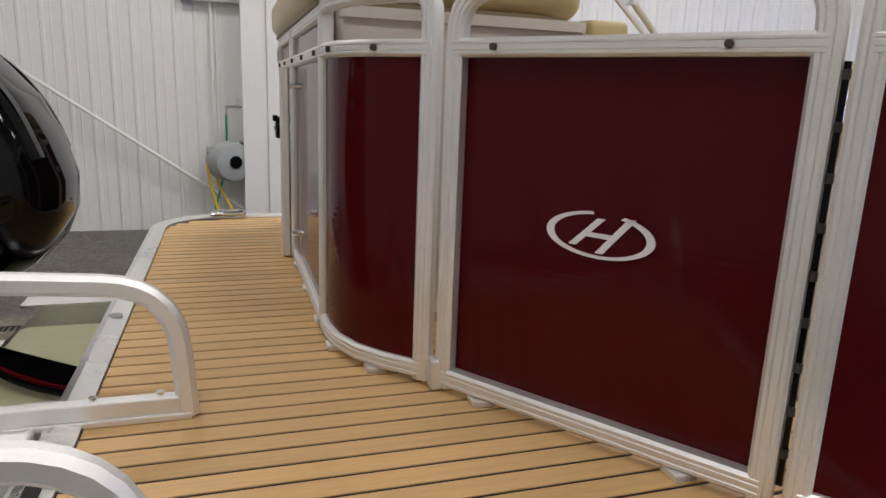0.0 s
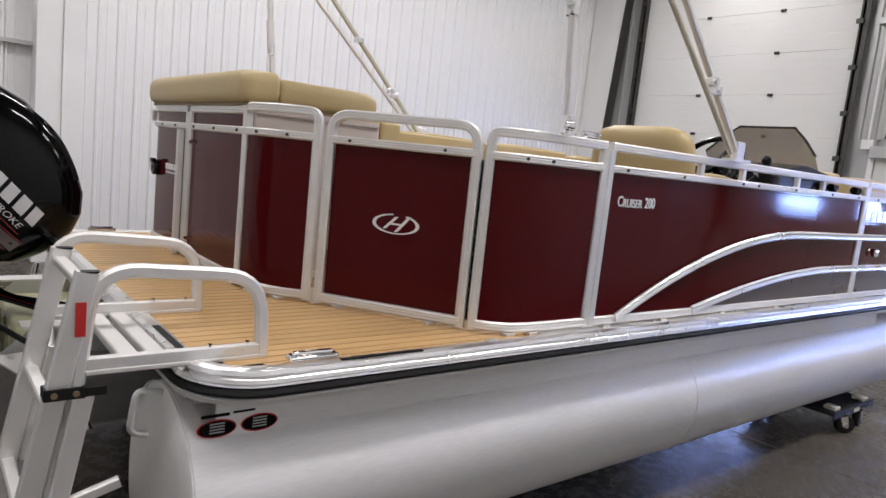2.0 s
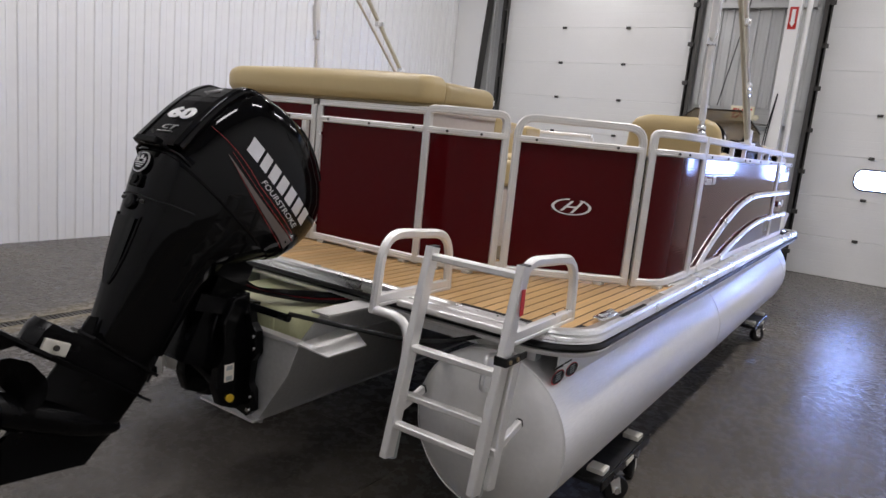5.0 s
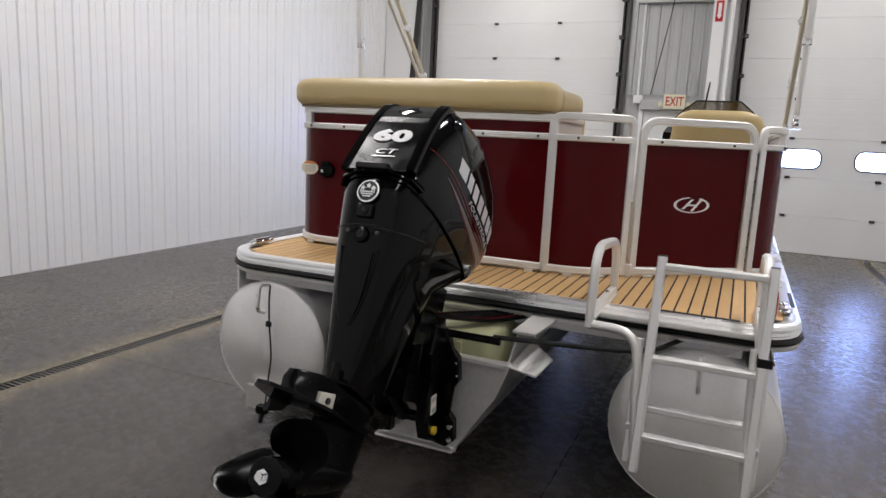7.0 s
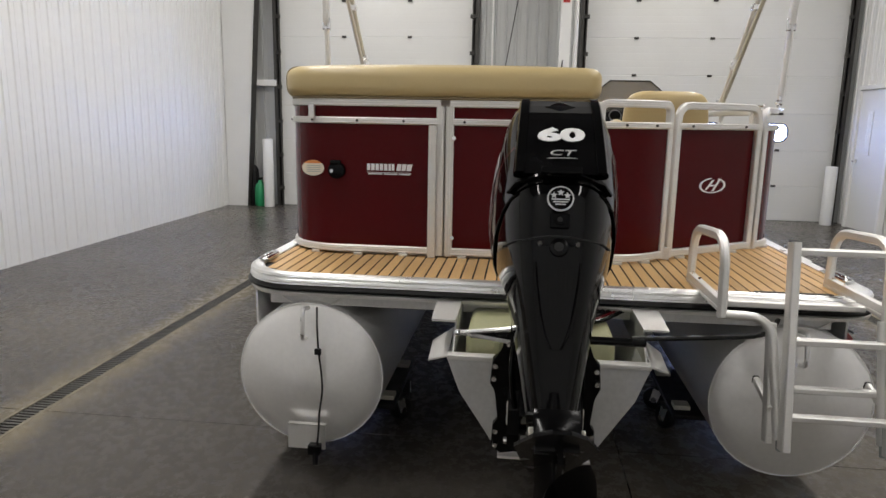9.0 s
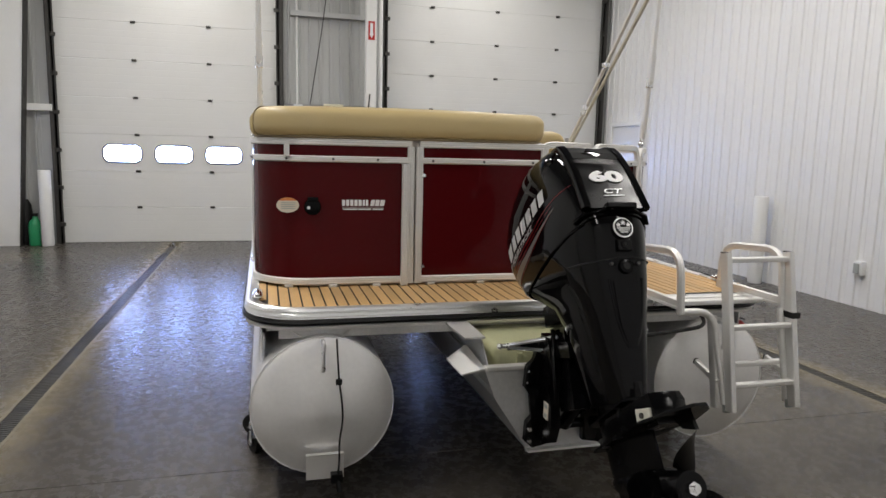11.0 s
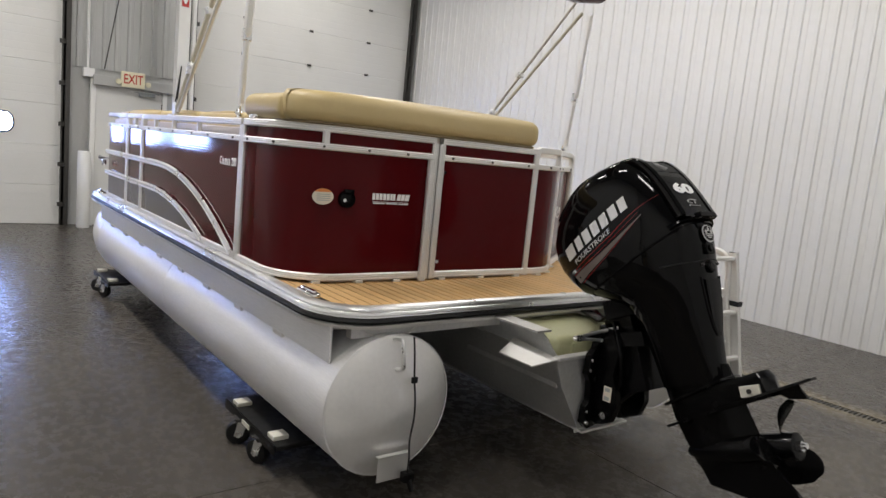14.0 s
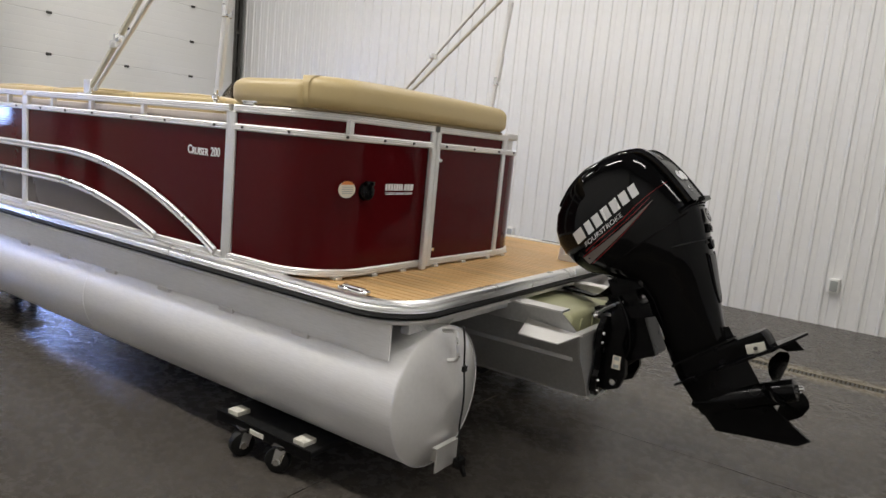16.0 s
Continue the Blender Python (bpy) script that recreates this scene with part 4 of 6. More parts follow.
tr = [(-0.345, 0.69), (-0.30, 0.57), (-0.155, 0.35), (0.155, 0.35), (0.30, 0.57), (0.345, 0.69)]
part("transom_plate", moved(prism(tr, 0, 0.012), Matrix(((0, 0, 1, -0.572), (1, 0, 0, 0), (0, 1, 0, 0), (0, 0, 0, 1)))), "alu_pod", pod)
part("transom_cap", box(-0.585, -0.545, -0.345, 0.345, 0.688, 0.706, 0.004), "alu", pod, "bright transom top flange")
part("transom_foot", box(-0.60, -0.55, -0.16, 0.16, 0.342, 0.353, 0.003), "alu", pod)
for s in (1, -1):
    hull = [(-0.565, s * 0.345, 0.69), (-0.565, s * 0.155, 0.35), (1.6, s * 0.155, 0.36), (1.6, s * 0.345, 0.70)]
    bm = bmesh.new()
    a = [bm.verts.new(p) for p in hull]
    b = [bm.verts.new((p[0], p[1] - s * 0.008, p[2])) for p in hull]
    bm.faces.new(a)
    bm.faces.new(b[::-1])
    for i in range(4):
        bm.faces.new((a[i], a[(i + 1) % 4], b[(i + 1) % 4], b[i]))
    part("pod_side", bm, "alu_pod", pod)
    up = [(-0.565, 0.69), (-0.44, 0.80), (1.6, 0.80), (1.6, 0.69)]
    part("pod_wall", moved(prism(up, 0, 0.006), pose(0, s * 0.33, 0, 90, 0, 0)), "alu_pod", pod)
    fl = [(-0.50, s * 0.325), (-0.5, s * 0.41), (-0.3, s * 0.42), (1.6, s * 0.42), (1.6, s * 0.325)]
    part("top_flange", prism(fl if s > 0 else fl[::-1], 0.798, 0.806), "alu", pod)
    wing = [(-0.575, s * 0.345, 0.70), (-0.3, s * 0.345, 0.72), (-0.3, s * 0.43, 0.66), (-0.5, s * 0.42, 0.655)]
    bm = bmesh.new()
    a = [bm.verts.new(p) for p in wing]
    b = [bm.verts.new((p[0], p[1], p[2] - 0.006)) for p in wing]
    bm.faces.new(a)
    bm.faces.new(b[::-1])
    for i in range(4):
        bm.faces.new((a[i], a[(i + 1) % 4], b[(i + 1) % 4], b[i]))
    part("spray_wing", bm, "alu", pod)
part("pod_bottom", box(-0.565, 1.6, -0.155, 0.155, 0.35, 0.343), "alu_pod", pod)

pod.location.y = -0.025
WORLD[pod] = Matrix.Translation((0, -0.025, 0))

# fuel tank in the pod
tank = thing("fuel_tank", (-0.35, 0, 0.55), "pale yellow translucent plastic tank sitting inside the motor pod", "tank")
part("tank_body", box(-0.50, -0.12, -0.262, 0.262, 0.572, 0.765, 0.03, 3), "tank", tank, smooth=True)
for y in (-0.15, 0.0, 0.15):
    part("tank_rib", box(-0.507, -0.49, y - 0.012, y + 0.012, 0.6, 0.735, 0.005), "tank", tank)
part("tank_shelf", box(-0.52, 0.1, -0.25, 0.25, 0.545, 0.571), "alu_pod", tank)

# ---- outboard motor ----
TILT_A = radians(25)
U = Vector((-math.cos(TILT_A), 0, math.sin(TILT_A)))
W = Vector((math.sin(TILT_A), 0, math.cos(TILT_A)))
MM = Matrix(((U.x, 0, W.x, -0.915), (0, -1, 0, -0.018), (U.z, 0, W.z, 0.605), (0, 0, 0, 1)))
motor = thing("outboard_motor", (-0.6, 0, 0.55), "gloss black outboard motor tilted on the boat's transom", "outboard motor")


def mpart(name, bm, mat, parent=None, label="", smooth=True):
    return part(name, moved(bm, MM), mat, parent or motor, label, smooth)


SHAPE = [  # height, front, back, half width, aft taper
    (0.04, 0.0, 0.262, 0.074, 0.28), (0.15, -0.004, 0.272, 0.095, 0.28), (0.30, -0.02, 0.292, 0.122, 0.28), (0.40, -0.06, 0.306, 0.146, 0.28),
    (0.455, -0.16, 0.312, 0.168, 0.29), (0.50, -0.25, 0.318, 0.184, 0.30), (0.56, -0.302, 0.326, 0.197, 0.31), (0.62, -0.337, 0.332, 0.206, 0.31),
    (0.67, -0.352, 0.326, 0.209, 0.30), (0.74, -0.35, 0.3, 0.208, 0.28), (0.81, -0.322, 0.274, 0.201, 0.26), (0.88, -0.262, 0.242, 0.185, 0.24),
    (0.94, -0.19, 0.205, 0.164, 0.22), (0.975, -0.115, 0.168, 0.144, 0.2), (0.995, -0.06, 0.128, 0.118, 0.16), (1.004, -0.01, 0.08, 0.06, 0.1)]


def motor_ring(h, f, b, w, taper, grow=0.0, n=44):
    out = []
    c, r = (f + b) / 2, (b - f) / 2 + grow
    for k in range(n):
        a = 2 * math.pi * k / n
        ca, sa = math.cos(a), math.sin(a)
        e = 2 / 3.4
        x = math.copysign(abs(ca) ** e, ca)
        y = math.copysign(abs(sa) ** e, sa)
        s = (x + 1) / 2
        out.append((c + r * x, (w + grow) * y * (1 - taper * s * s), h))
    return out


def shape_at(h):
    for p, q in zip(SHAPE, SHAPE[1:]):
        if p[0] <= h <= q[0]:
            t = (h - p[0]) / (q[0] - p[0])
            return [a + (b - a) * t for a, b in zip(p, q)]
    return SHAPE[-1]


def motor_body(grow):
    hs = sorted({round(s[0], 4) for s in SHAPE} | {round(0.04 + 0.035 * k, 4) for k in range(28)})
    return loft([motor_ring(*shape_at(h), grow=grow) for h in hs])


# the split line runs from the lip at the back down to the front
upper = motor_body(0.006)
sp, sn = Vector((0.33, 0, 0.655)), Vector((-0.33, 0, 0.945)).normalized()
bmesh.ops.bisect_plane(upper, geom=upper.verts[:] + upper.edges[:] + upper.faces[:], plane_co=sp, plane_no=sn, clear_inner=True)
cowl = mpart("cowl", upper, "gloss_black", None, "gloss black top cowl")
lower = motor_body(0.0)
bmesh.ops.bisect_plane(lower, geom=lower.verts[:] + lower.edges[:] + lower.faces[:], plane_co=sp + sn * 0.004, plane_no=sn, clear_outer=True)
mpart("lower_cowl", lower, "gloss_black", None, "gloss black lower cowl and leg cover")


def back_at(h, grow=0.0):
    return shape_at(h)[2] + grow


def surf_back(y, h):
    """How far aft the cowl's skin lies at a distance y from the centre."""
    sh = shape_at(h)
    c, r = (sh[1] + sh[2]) / 2, (sh[2] - sh[1]) / 2 + 0.006
    lo, hi = 0.0, 1.0
    for _ in range(30):
        x = (lo + hi) / 2
        w = (sh[3] + 0.006) * (1 - x ** 3.4) ** (1 / 3.4) * (1 - sh[4] * ((x + 1) / 2) ** 2)
        lo, hi = (x, hi) if w > y else (lo, x)
    return c + r * lo


def side_y(a, h):
    sh = shape_at(h)
    c, r = (sh[1] + sh[2]) / 2, (sh[2] - sh[1]) / 2 + 0.006
    x = max(-0.99, min(0.99, (a - c) / r))
    return (sh[3] + 0.006) * (1 - abs(x) ** 3.4) ** (1 / 3.4) * (1 - sh[4] * ((x + 1) / 2) ** 2)


# flat rear panel, the raised band round it that meets in a bridge on top, and the lip below
for s in (1, -1):
    path = []
    for h in (0.682, 0.72, 0.78, 0.85, 0.91, 0.95, 0.972):
        path.append((back_at(h) - 0.005, s * (0.112 - 0.012 * (h - 0.67) / 0.35), h))
    path += [(0.12, s * 0.092, 0.984), (0.05, s * 0.088, 0.99), (-0.04, s * 0.094, 0.981)]
    path += [(a, s * (side_y(a, h) - 0.012), h) for a, h in ((-0.11, 0.962), (-0.175, 0.927), (-0.225, 0.885), (-0.268, 0.84))]
    band = [(0.012, -0.014), (0.017, -0.008), (0.018, 0.004), (0.012, 0.014), (-0.012, 0.016), (-0.016, 0.0), (-0.012, -0.016)]
    mpart("side_band", sweep(fillet(path, 0.03, 3), band, side=(0, s, 0)), "gloss_black", cowl)
mpart("bridge", loft([[(0.1, y, 1.0 + e), (0.06, y, 1.015 + e), (-0.03, y, 1.01 + e), (-0.09, y, 0.984 + e), (-0.02, y, 0.986 + e), (0.05, y, 0.99 + e)] for y, e in ((-0.102, -0.02), (-0.085, -0.007), (-0.05, 0.002), (0, 0.005), (0.05, 0.002), (0.085, -0.007), (0.102, -0.02))]), "gloss_black", cowl, "carrying bridge over the rear vent")
mpart("rear_panel", loft([[(back_at(h) - 0.03, -w, h), (back_at(h) + 0.007, -w, h), (back_at(h) + 0.008, 0, h), (back_at(h) + 0.007, w, h), (back_at(h) - 0.03, w, h)] for h, w in ((0.682, 0.104), (0.74, 0.102), (0.81, 0.099), (0.88, 0.096), (0.905, 0.095))]), "satin_black", cowl, "flat black panel on the cowl's back", smooth=False)
# solid fill: the vent opening's shade is in its colour
mpart("rear_vent", loft([[(0.1, y, 0.95), (0.085, y, 0.994), (0.13, y, 0.9935), (0.174, y, 0.975), (0.208, y, 0.942), (0.23, y, 0.91), (0.19, y, 0.906)] for y in (-0.09, 0.09)]), "void", cowl, "rear air vent, its opening's shade drawn as a near-black solid", smooth=False)
lip = [(surf_back(abs(y), h) + 0.004, y, h) for y, h in ((-0.138, 0.65), (-0.115, 0.668), (-0.05, 0.679), (0, 0.68), (0.05, 0.679), (0.115, 0.668), (0.138, 0.65))]
mpart("lip", sweep(lip, [(0.011, -0.005), (0.015, 0.0), (0.011, 0.006), (-0.012, 0.009), (-0.012, -0.008)], side=(1, 0, 0)), "gloss_black", cowl, "moulded lip across the cowl's back")
mpart("latch", box(0.335, 0.364, -0.055, 0.055, 0.672, 0.693, 0.004), "satin_black", cowl, smooth=False)
# seam ridge along the split line
for s in (1, -1):
    pts = []
    for k in range(9):
        a = 0.29 - 0.56 * k / 8
        h = sp.z + (a - sp.x) * 0.33 / 0.945
        sh = shape_at(max(0.41, h))
        if a < sh[1] + 0.025:
            break
        c, r = (sh[1] + sh[2]) / 2, (sh[2] - sh[1]) / 2
        x = max(-0.97, min(0.97, (a - c) / r))
        ang = (1 - abs(x) ** 3.4) ** (1 / 3.4)
        y = sh[3] * ang * (1 - sh[4] * ((x + 1) / 2) ** 2)
        pts.append((a, s * (y + 0.004), h - 0.004))
    mpart("seam_ridge", sweep(pts, rect(0.007, 0.007, 0.002), side=(0, s, 0)), "satin_black", cowl)
# badge with stars, keyhole plate, flush port
BX, BH = 0.339, 0.607
mpart("badge", moved(cyl((0, 0, 0), (0, 0, 0.004), 0.036, n=32), pose(BX, 0, BH, 0, 86, 0)), "silver_mark", motor, "round silver and black badge with stars")
mpart("badge_field", moved(cyl((0, 0, 0.003), (0, 0, 0.0055), 0.0315, n=32), pose(BX, 0, BH, 0, 86, 0)), "satin_black", motor)
for y, z in ((0.0, 0.016), (0.018, 0.008), (-0.018, 0.008)):
    star = [(0.010 * (1 if k % 2 == 0 else 0.45) * math.cos(math.pi / 2 + math.pi * k / 5), 0.010 * (1 if k % 2 == 0 else 0.45) * math.sin(math.pi / 2 + math.pi * k / 5)) for k in range(10)]
    mpart("star", moved(prism(star, 0, 0.002), Matrix.Translation((BX + 0.0055, y, BH + z)) @ Matrix(((0, 0, 1, 0), (1, 0, 0, 0), (0, 1, 0, 0), (0, 0, 0, 1)))), "silver_mark", motor, smooth=False)
for hb, wb in ((-0.003, 0.024), (-0.01, 0.02), (-0.017, 0.014)):
    mpart("badge_bar", box(BX + 0.005, BX + 0.0075, -wb, wb, BH + hb - 0.0018, BH + hb + 0.0018), "silver_mark", motor, smooth=False)
mpart("key_plate", join(box(0.322, 0.3375, -0.026, 0.026, 0.528, 0.57, 0.004), cyl((0.3375, 0, 0.549), (0.342, 0, 0.549), 0.014, n=16)), "satin_black", motor, smooth=False)
# dark disc in place of a hole, likewise the flush hole below
mpart("keyhole", cyl((0.34, 0, 0.549), (0.3425, 0, 0.549), 0.007, n=12), "void", motor, smooth=False)
mpart("flush_port", cyl((0.305, 0, 0.478), (0.327, 0, 0.478), 0.025, n=20, bevel=0.003), "satin_black", motor, "round black flushing port")
mpart("flush_hole", cyl((0.32, 0, 0.478), (0.3275, 0, 0.478), 0.013, n=16), "void", motor)
for y in (-0.05, -0.034, 0.034, 0.05):
    mpart("screw", cyl((0.3, y, 0.488), (0.3215, y, 0.488), 0.006, n=10), "dark_steel" if abs(y) > 0.04 else "satin_black", motor)
mpart("spine_groove", loft([[(back_at(h) + 0.004, -w, h), (back_at(h) + 0.007, 0, h), (back_at(h) + 0.004, w, h), (back_at(h) - 0.02, 0, h)] for h, w in ((0.43, 0.05), (0.36, 0.045), (0.28, 0.035), (0.21, 0.012))]), "gloss_black", motor)
for s in (1, -1):
    path = [(surf_back(y, h) - 0.004, s * y, h) for y, h in ((0.062, 0.44), (0.056, 0.38), (0.046, 0.31), (0.03, 0.245), (0.012, 0.212))]
    mpart("spine_ridge", sweep(path, circle(0.0045, 6), side=(1, 0, 0)), "gloss_black", motor)
waist = [(surf_back(abs(y), h) - 0.0045, y, h) for y, h in ((-0.15, 0.508), (-0.12, 0.506), (-0.07, 0.502), (-0.03, 0.507), (0.03, 0.507), (0.07, 0.502), (0.12, 0.506), (0.15, 0.508))]
mpart("waist_seam", sweep(waist, circle(0.0028, 6), side=(1, 0, 0)), "void", motor, "thin seam round the leg cover")
for y in (-0.01, 0.01):
    mpart("leg_screw", cyl((0.265, y, 0.19), (0.275, y, 0.19), 0.005, n=8), "chrome", motor)

# "60" and its small mark on the rear panel
h60, hct = 0.815, 0.752
slope = math.degrees(math.atan2(back_at(0.76) - back_at(0.88), 0.12))


def rear_plane(h, lift=0.011):
    return Matrix.Translation((back_at(h) + lift, 0, h)) @ pose(0, 0, 0, 0, -slope, 0) @ Matrix(((0, 0, 1, 0), (1, 0, 0, 0), (0, 1, 0, 0), (0, 0, 0, 1)))


part("power_number", text_mesh("60", 0.068, MM @ rear_plane(h60), bold=0.0035, width=1.9), "white_mark", motor, "white raised figures")
part("rear_mark", text_mesh("CT", 0.03, MM @ rear_plane(hct), shear=0.25, width=1.8), "silver_mark", motor)
mpart("mark_line", moved(prism([(-0.04, -0.022), (0.045, -0.02), (0.03, -0.018), (-0.03, -0.019)], 0, 0.001), rear_plane(hct)), "silver_mark", motor, smooth=False)


def side_patch(pts, s, lift=0.0016):
    """A decal that follows the cowl's side, from strips of (a, h) pairs: lower and upper edge."""
    bm = bmesh.new()
    lo = [bm.verts.new((a, s * (side_y(a, h) + lift), h)) for (a, h), _ in pts]
    hi = [bm.verts.new((a, s * (side_y(a, h) + lift), h)) for _, (a, h) in pts]
    for k in range(len(pts) - 1):
        bm.faces.new((lo[k], lo[k + 1], hi[k + 1], hi[k]))
    return bm


def stripe(p0, p1, w0, w1, s, name, mat, bow=0.0, lift=0.0016):
    pts = []
    d = Vector((p1[0] - p0[0], p1[1] - p0[1])).normalized()
    nn = Vector((-d.y, d.x))
    for k in range(13):
        t = k / 12
        c = Vector(p0).lerp(Vector(p1), t) + nn * bow * 4 * t * (1 - t)
        w = w0 + (w1 - w0) * t
        pts.append((tuple(c - nn * w / 2), tuple(c + nn * w / 2)))
    mpart(name, side_patch(pts, s, lift), mat, motor, smooth=True)


def side_text(body, p0, p1, size, s, width=1.0):
    """Lettering that follows the cowl's side between two (a, h) places; it reads aft on one side and forward on the other."""
    p0, p1 = Vector(p0), Vector(p1)
    d = (p1 - p0).normalized()
    nn = Vector((-d.y, d.x))
    run, mid = d * (1 if s < 0 else -1), (p0 + p1) / 2
    bm = text_mesh(body, size, Matrix.Identity(4), 0.0004, 0.2, 0.0, width)
    for v in bm.verts:
        q = mid + run * v.co.x + nn * v.co.y
        v.co = Vector((q.x, s * (side_y(q.x, q.y) + 0.0022 + v.co.z), q.y))
    return bm


# the maker's name as plain bars, stripes, and a small line of lettering
for s in (1, -1):
    p0, p1 = Vector((-0.215, 0.638)), Vector((0.135, 0.783))
    d = (p1 - p0).normalized()
    nn = Vector((-d.y, d.x))
    k = 0.0
    widths = (0.066, 0.042, 0.046, 0.046, 0.046, 0.046, 0.042)
    for wdt in (widths if s < 0 else widths[::-1]):
        a, b = p0 + d * k, p0 + d * (k + wdt * 0.86)
        pts = []
        for j in range(5):
            t = j / 4
            sh = nn * (0.056 * t) + d * 0.01 * t
            pts.append((tuple(a + sh), tuple(b + sh)))
        mpart("name_bar", side_patch(pts, s), "silver_mark", motor, smooth=True)
        k += wdt + 0.007
    mpart("small_lettering", side_text("FOURSTROKE", (-0.185, 0.622), (0.03, 0.712), 0.03, s, 1.22), "silver_mark", motor, "small silver lettering", smooth=False)
    stripe((-0.19, 0.597), (0.03, 0.691), 0.0028, 0.003, s, "thin_stripe", "red_stripe", 0.0)
    stripe((0.03, 0.691), (0.245, 0.797), 0.003, 0.0015, s, "thin_stripe", "red_stripe", 0.006)
    stripe((-0.205, 0.552), (0.175, 0.735), 0.04, 0.002, s, "grey_flash", "taupe", -0.012)
    stripe((-0.215, 0.574), (0.165, 0.748), 0.0032, 0.0015, s, "thin_stripe", "red_stripe", -0.012, 0.0024)
    stripe((-0.18, 0.532), (0.155, 0.72), 0.003, 0.0015, s, "thin_stripe", "red_stripe", -0.012, 0.0024)

# lower unit
mpart("anti_ventilation_plate", moved(prism([(-0.07, -0.05), (0.1, -0.075), (0.36, -0.1), (0.5, -0.06), (0.55, -0.02), (0.55, 0.02), (0.5, 0.06), (0.36, 0.1), (0.1, 0.075), (-0.07, 0.05)], -0.006, 0.004, 0.003), pose(0.05, 0, -0.098, 0, -11, 0)), "satin_black", None, "anti-ventilation plate", smooth=False)
mpart("splash_plate", moved(prism([(-0.02, -0.06), (0.27, -0.072), (0.29, 0.0), (0.27, 0.072), (-0.02, 0.06), (-0.04, 0)], -0.005, 0.005, 0.003), pose(0.02, 0, -0.02, 0, -14, 0)), "satin_black", None, "", smooth=False)
foil = lambda f, b, w, h: [(f + (b - f) * t, w * y, h) for t, y in ((0, 0), (0.08, 0.55), (0.25, 0.95), (0.45, 1), (0.75, 0.6), (1, 0.08), (1, -0.08), (0.75, -0.6), (0.45, -1), (0.25, -0.95), (0.08, -0.55))]
mpart("gear_strut", loft([foil(-0.022, 0.285, 0.062, 0.1), foil(-0.014, 0.305, 0.05, 0.0), foil(-0.004, 0.325, 0.042, -0.09), foil(0.016, 0.338, 0.042, -0.16), foil(0.034, 0.35, 0.044, -0.22), foil(0.05, 0.355, 0.03, -0.275)]), "satin_black")
mpart("neck", loft([[(0.04, -w * 0.7, h0), (0.12, -w, h0), (b, -w, h0 + 0.05), (b + 0.02, 0, h0 + 0.052), (b, w, h0 + 0.05), (0.12, w, h0), (0.04, w * 0.7, h0), (0.02, 0, h0)] for h0, b, w in ((-0.09, 0.44, 0.05), (-0.02, 0.43, 0.058), (0.005, 0.415, 0.054))]), "satin_black")
tor = []
for a, r in ((0.02, 0.006), (0.035, 0.02), (0.07, 0.034), (0.13, 0.048), (0.22, 0.054), (0.3, 0.053), (0.345, 0.05)):
    tor.append([(a, r * math.cos(2 * math.pi * k / 20), -0.222 + r * math.sin(2 * math.pi * k / 20)) for k in range(20)])
mpart("gear_torpedo", loft(tor), "satin_black")
sk = [(0.06, -0.26), (0.092, -0.352), (0.41, -0.46), (0.468, -0.447), (0.385, -0.32), (0.36, -0.26)]
mpart("skeg", moved(prism(sk, -0.009, 0.009), Matrix(((1, 0, 0, 0), (0, 0, -1, 0), (0, 1, 0, 0), (0, 0, 0, 1)))), "satin_black", smooth=False)
mpart("trim_tab", loft([[(0.44, y, -0.02), (0.53, y, -0.006), (0.555, y, -0.062), (0.49, y, -0.056)] for y in (-0.006, 0.006)]), "satin_black", smooth=False)
for s in (1, -1):
    an = mpart("anode", box(0.342, 0.422, s * 0.06 - 0.006, s * 0.06 + 0.006, -0.03, 0.012, 0.003), "block", None, "pale sacrificial anode block", smooth=False)
    mpart("anode_bolt", cyl((0.382, s * 0.066, -0.009), (0.382, s * 0.072, -0.009), 0.009, n=10), "dark_steel", an, smooth=False)
prop = mpart("propeller", cyl((0.345, 0, -0.222), (0.475, 0, -0.222), 0.056, 0.05, n=28, bevel=0.003), "satin_black", None, "black three-bladed propeller")
mpart("prop_nut", join(cyl((0.475, 0, -0.222), (0.49, 0, -0.222), 0.02, n=6), cyl((0.49, 0, -0.222), (0.505, 0, -0.222), 0.011, n=12)), "chrome", prop, "", smooth=False)
for q in range(3):
    rows = []
    for i in range(9):
        t = i / 8
        r = 0.045 + 0.13 * t
        half = 0.072 * math.sqrt(max(0.02, 1 - (2 * t - 0.85) ** 2 / 1.35)) * (1.15 if t < 0.9 else 0.7)
        pitch = radians(62 - 34 * t)
        row = []
        for j in range(7):
            u = (j / 6 - 0.5) * 2 * half
            row.append((0.41 + 0.03 * t - u * math.cos(pitch), u * math.sin(pitch), r))
        rows.append(row)
    bm = bmesh.new()
    vs = [[bm.verts.new(p) for p in row] for row in rows]
    for a, b in zip(vs, vs[1:]):
        for j in range(6):
            bm.faces.new((a[j], a[j + 1], b[j + 1], b[j]))
    r = bmesh.ops.solidify(bm, geom=bm.faces[:], thickness=0.006)
    moved(bm, Matrix.Translation((0, 0, -0.222)) @ Matrix.Rotation(radians(120 * q - 25), 4, "X"))
    mpart("blade", bm, "satin_black", prop)

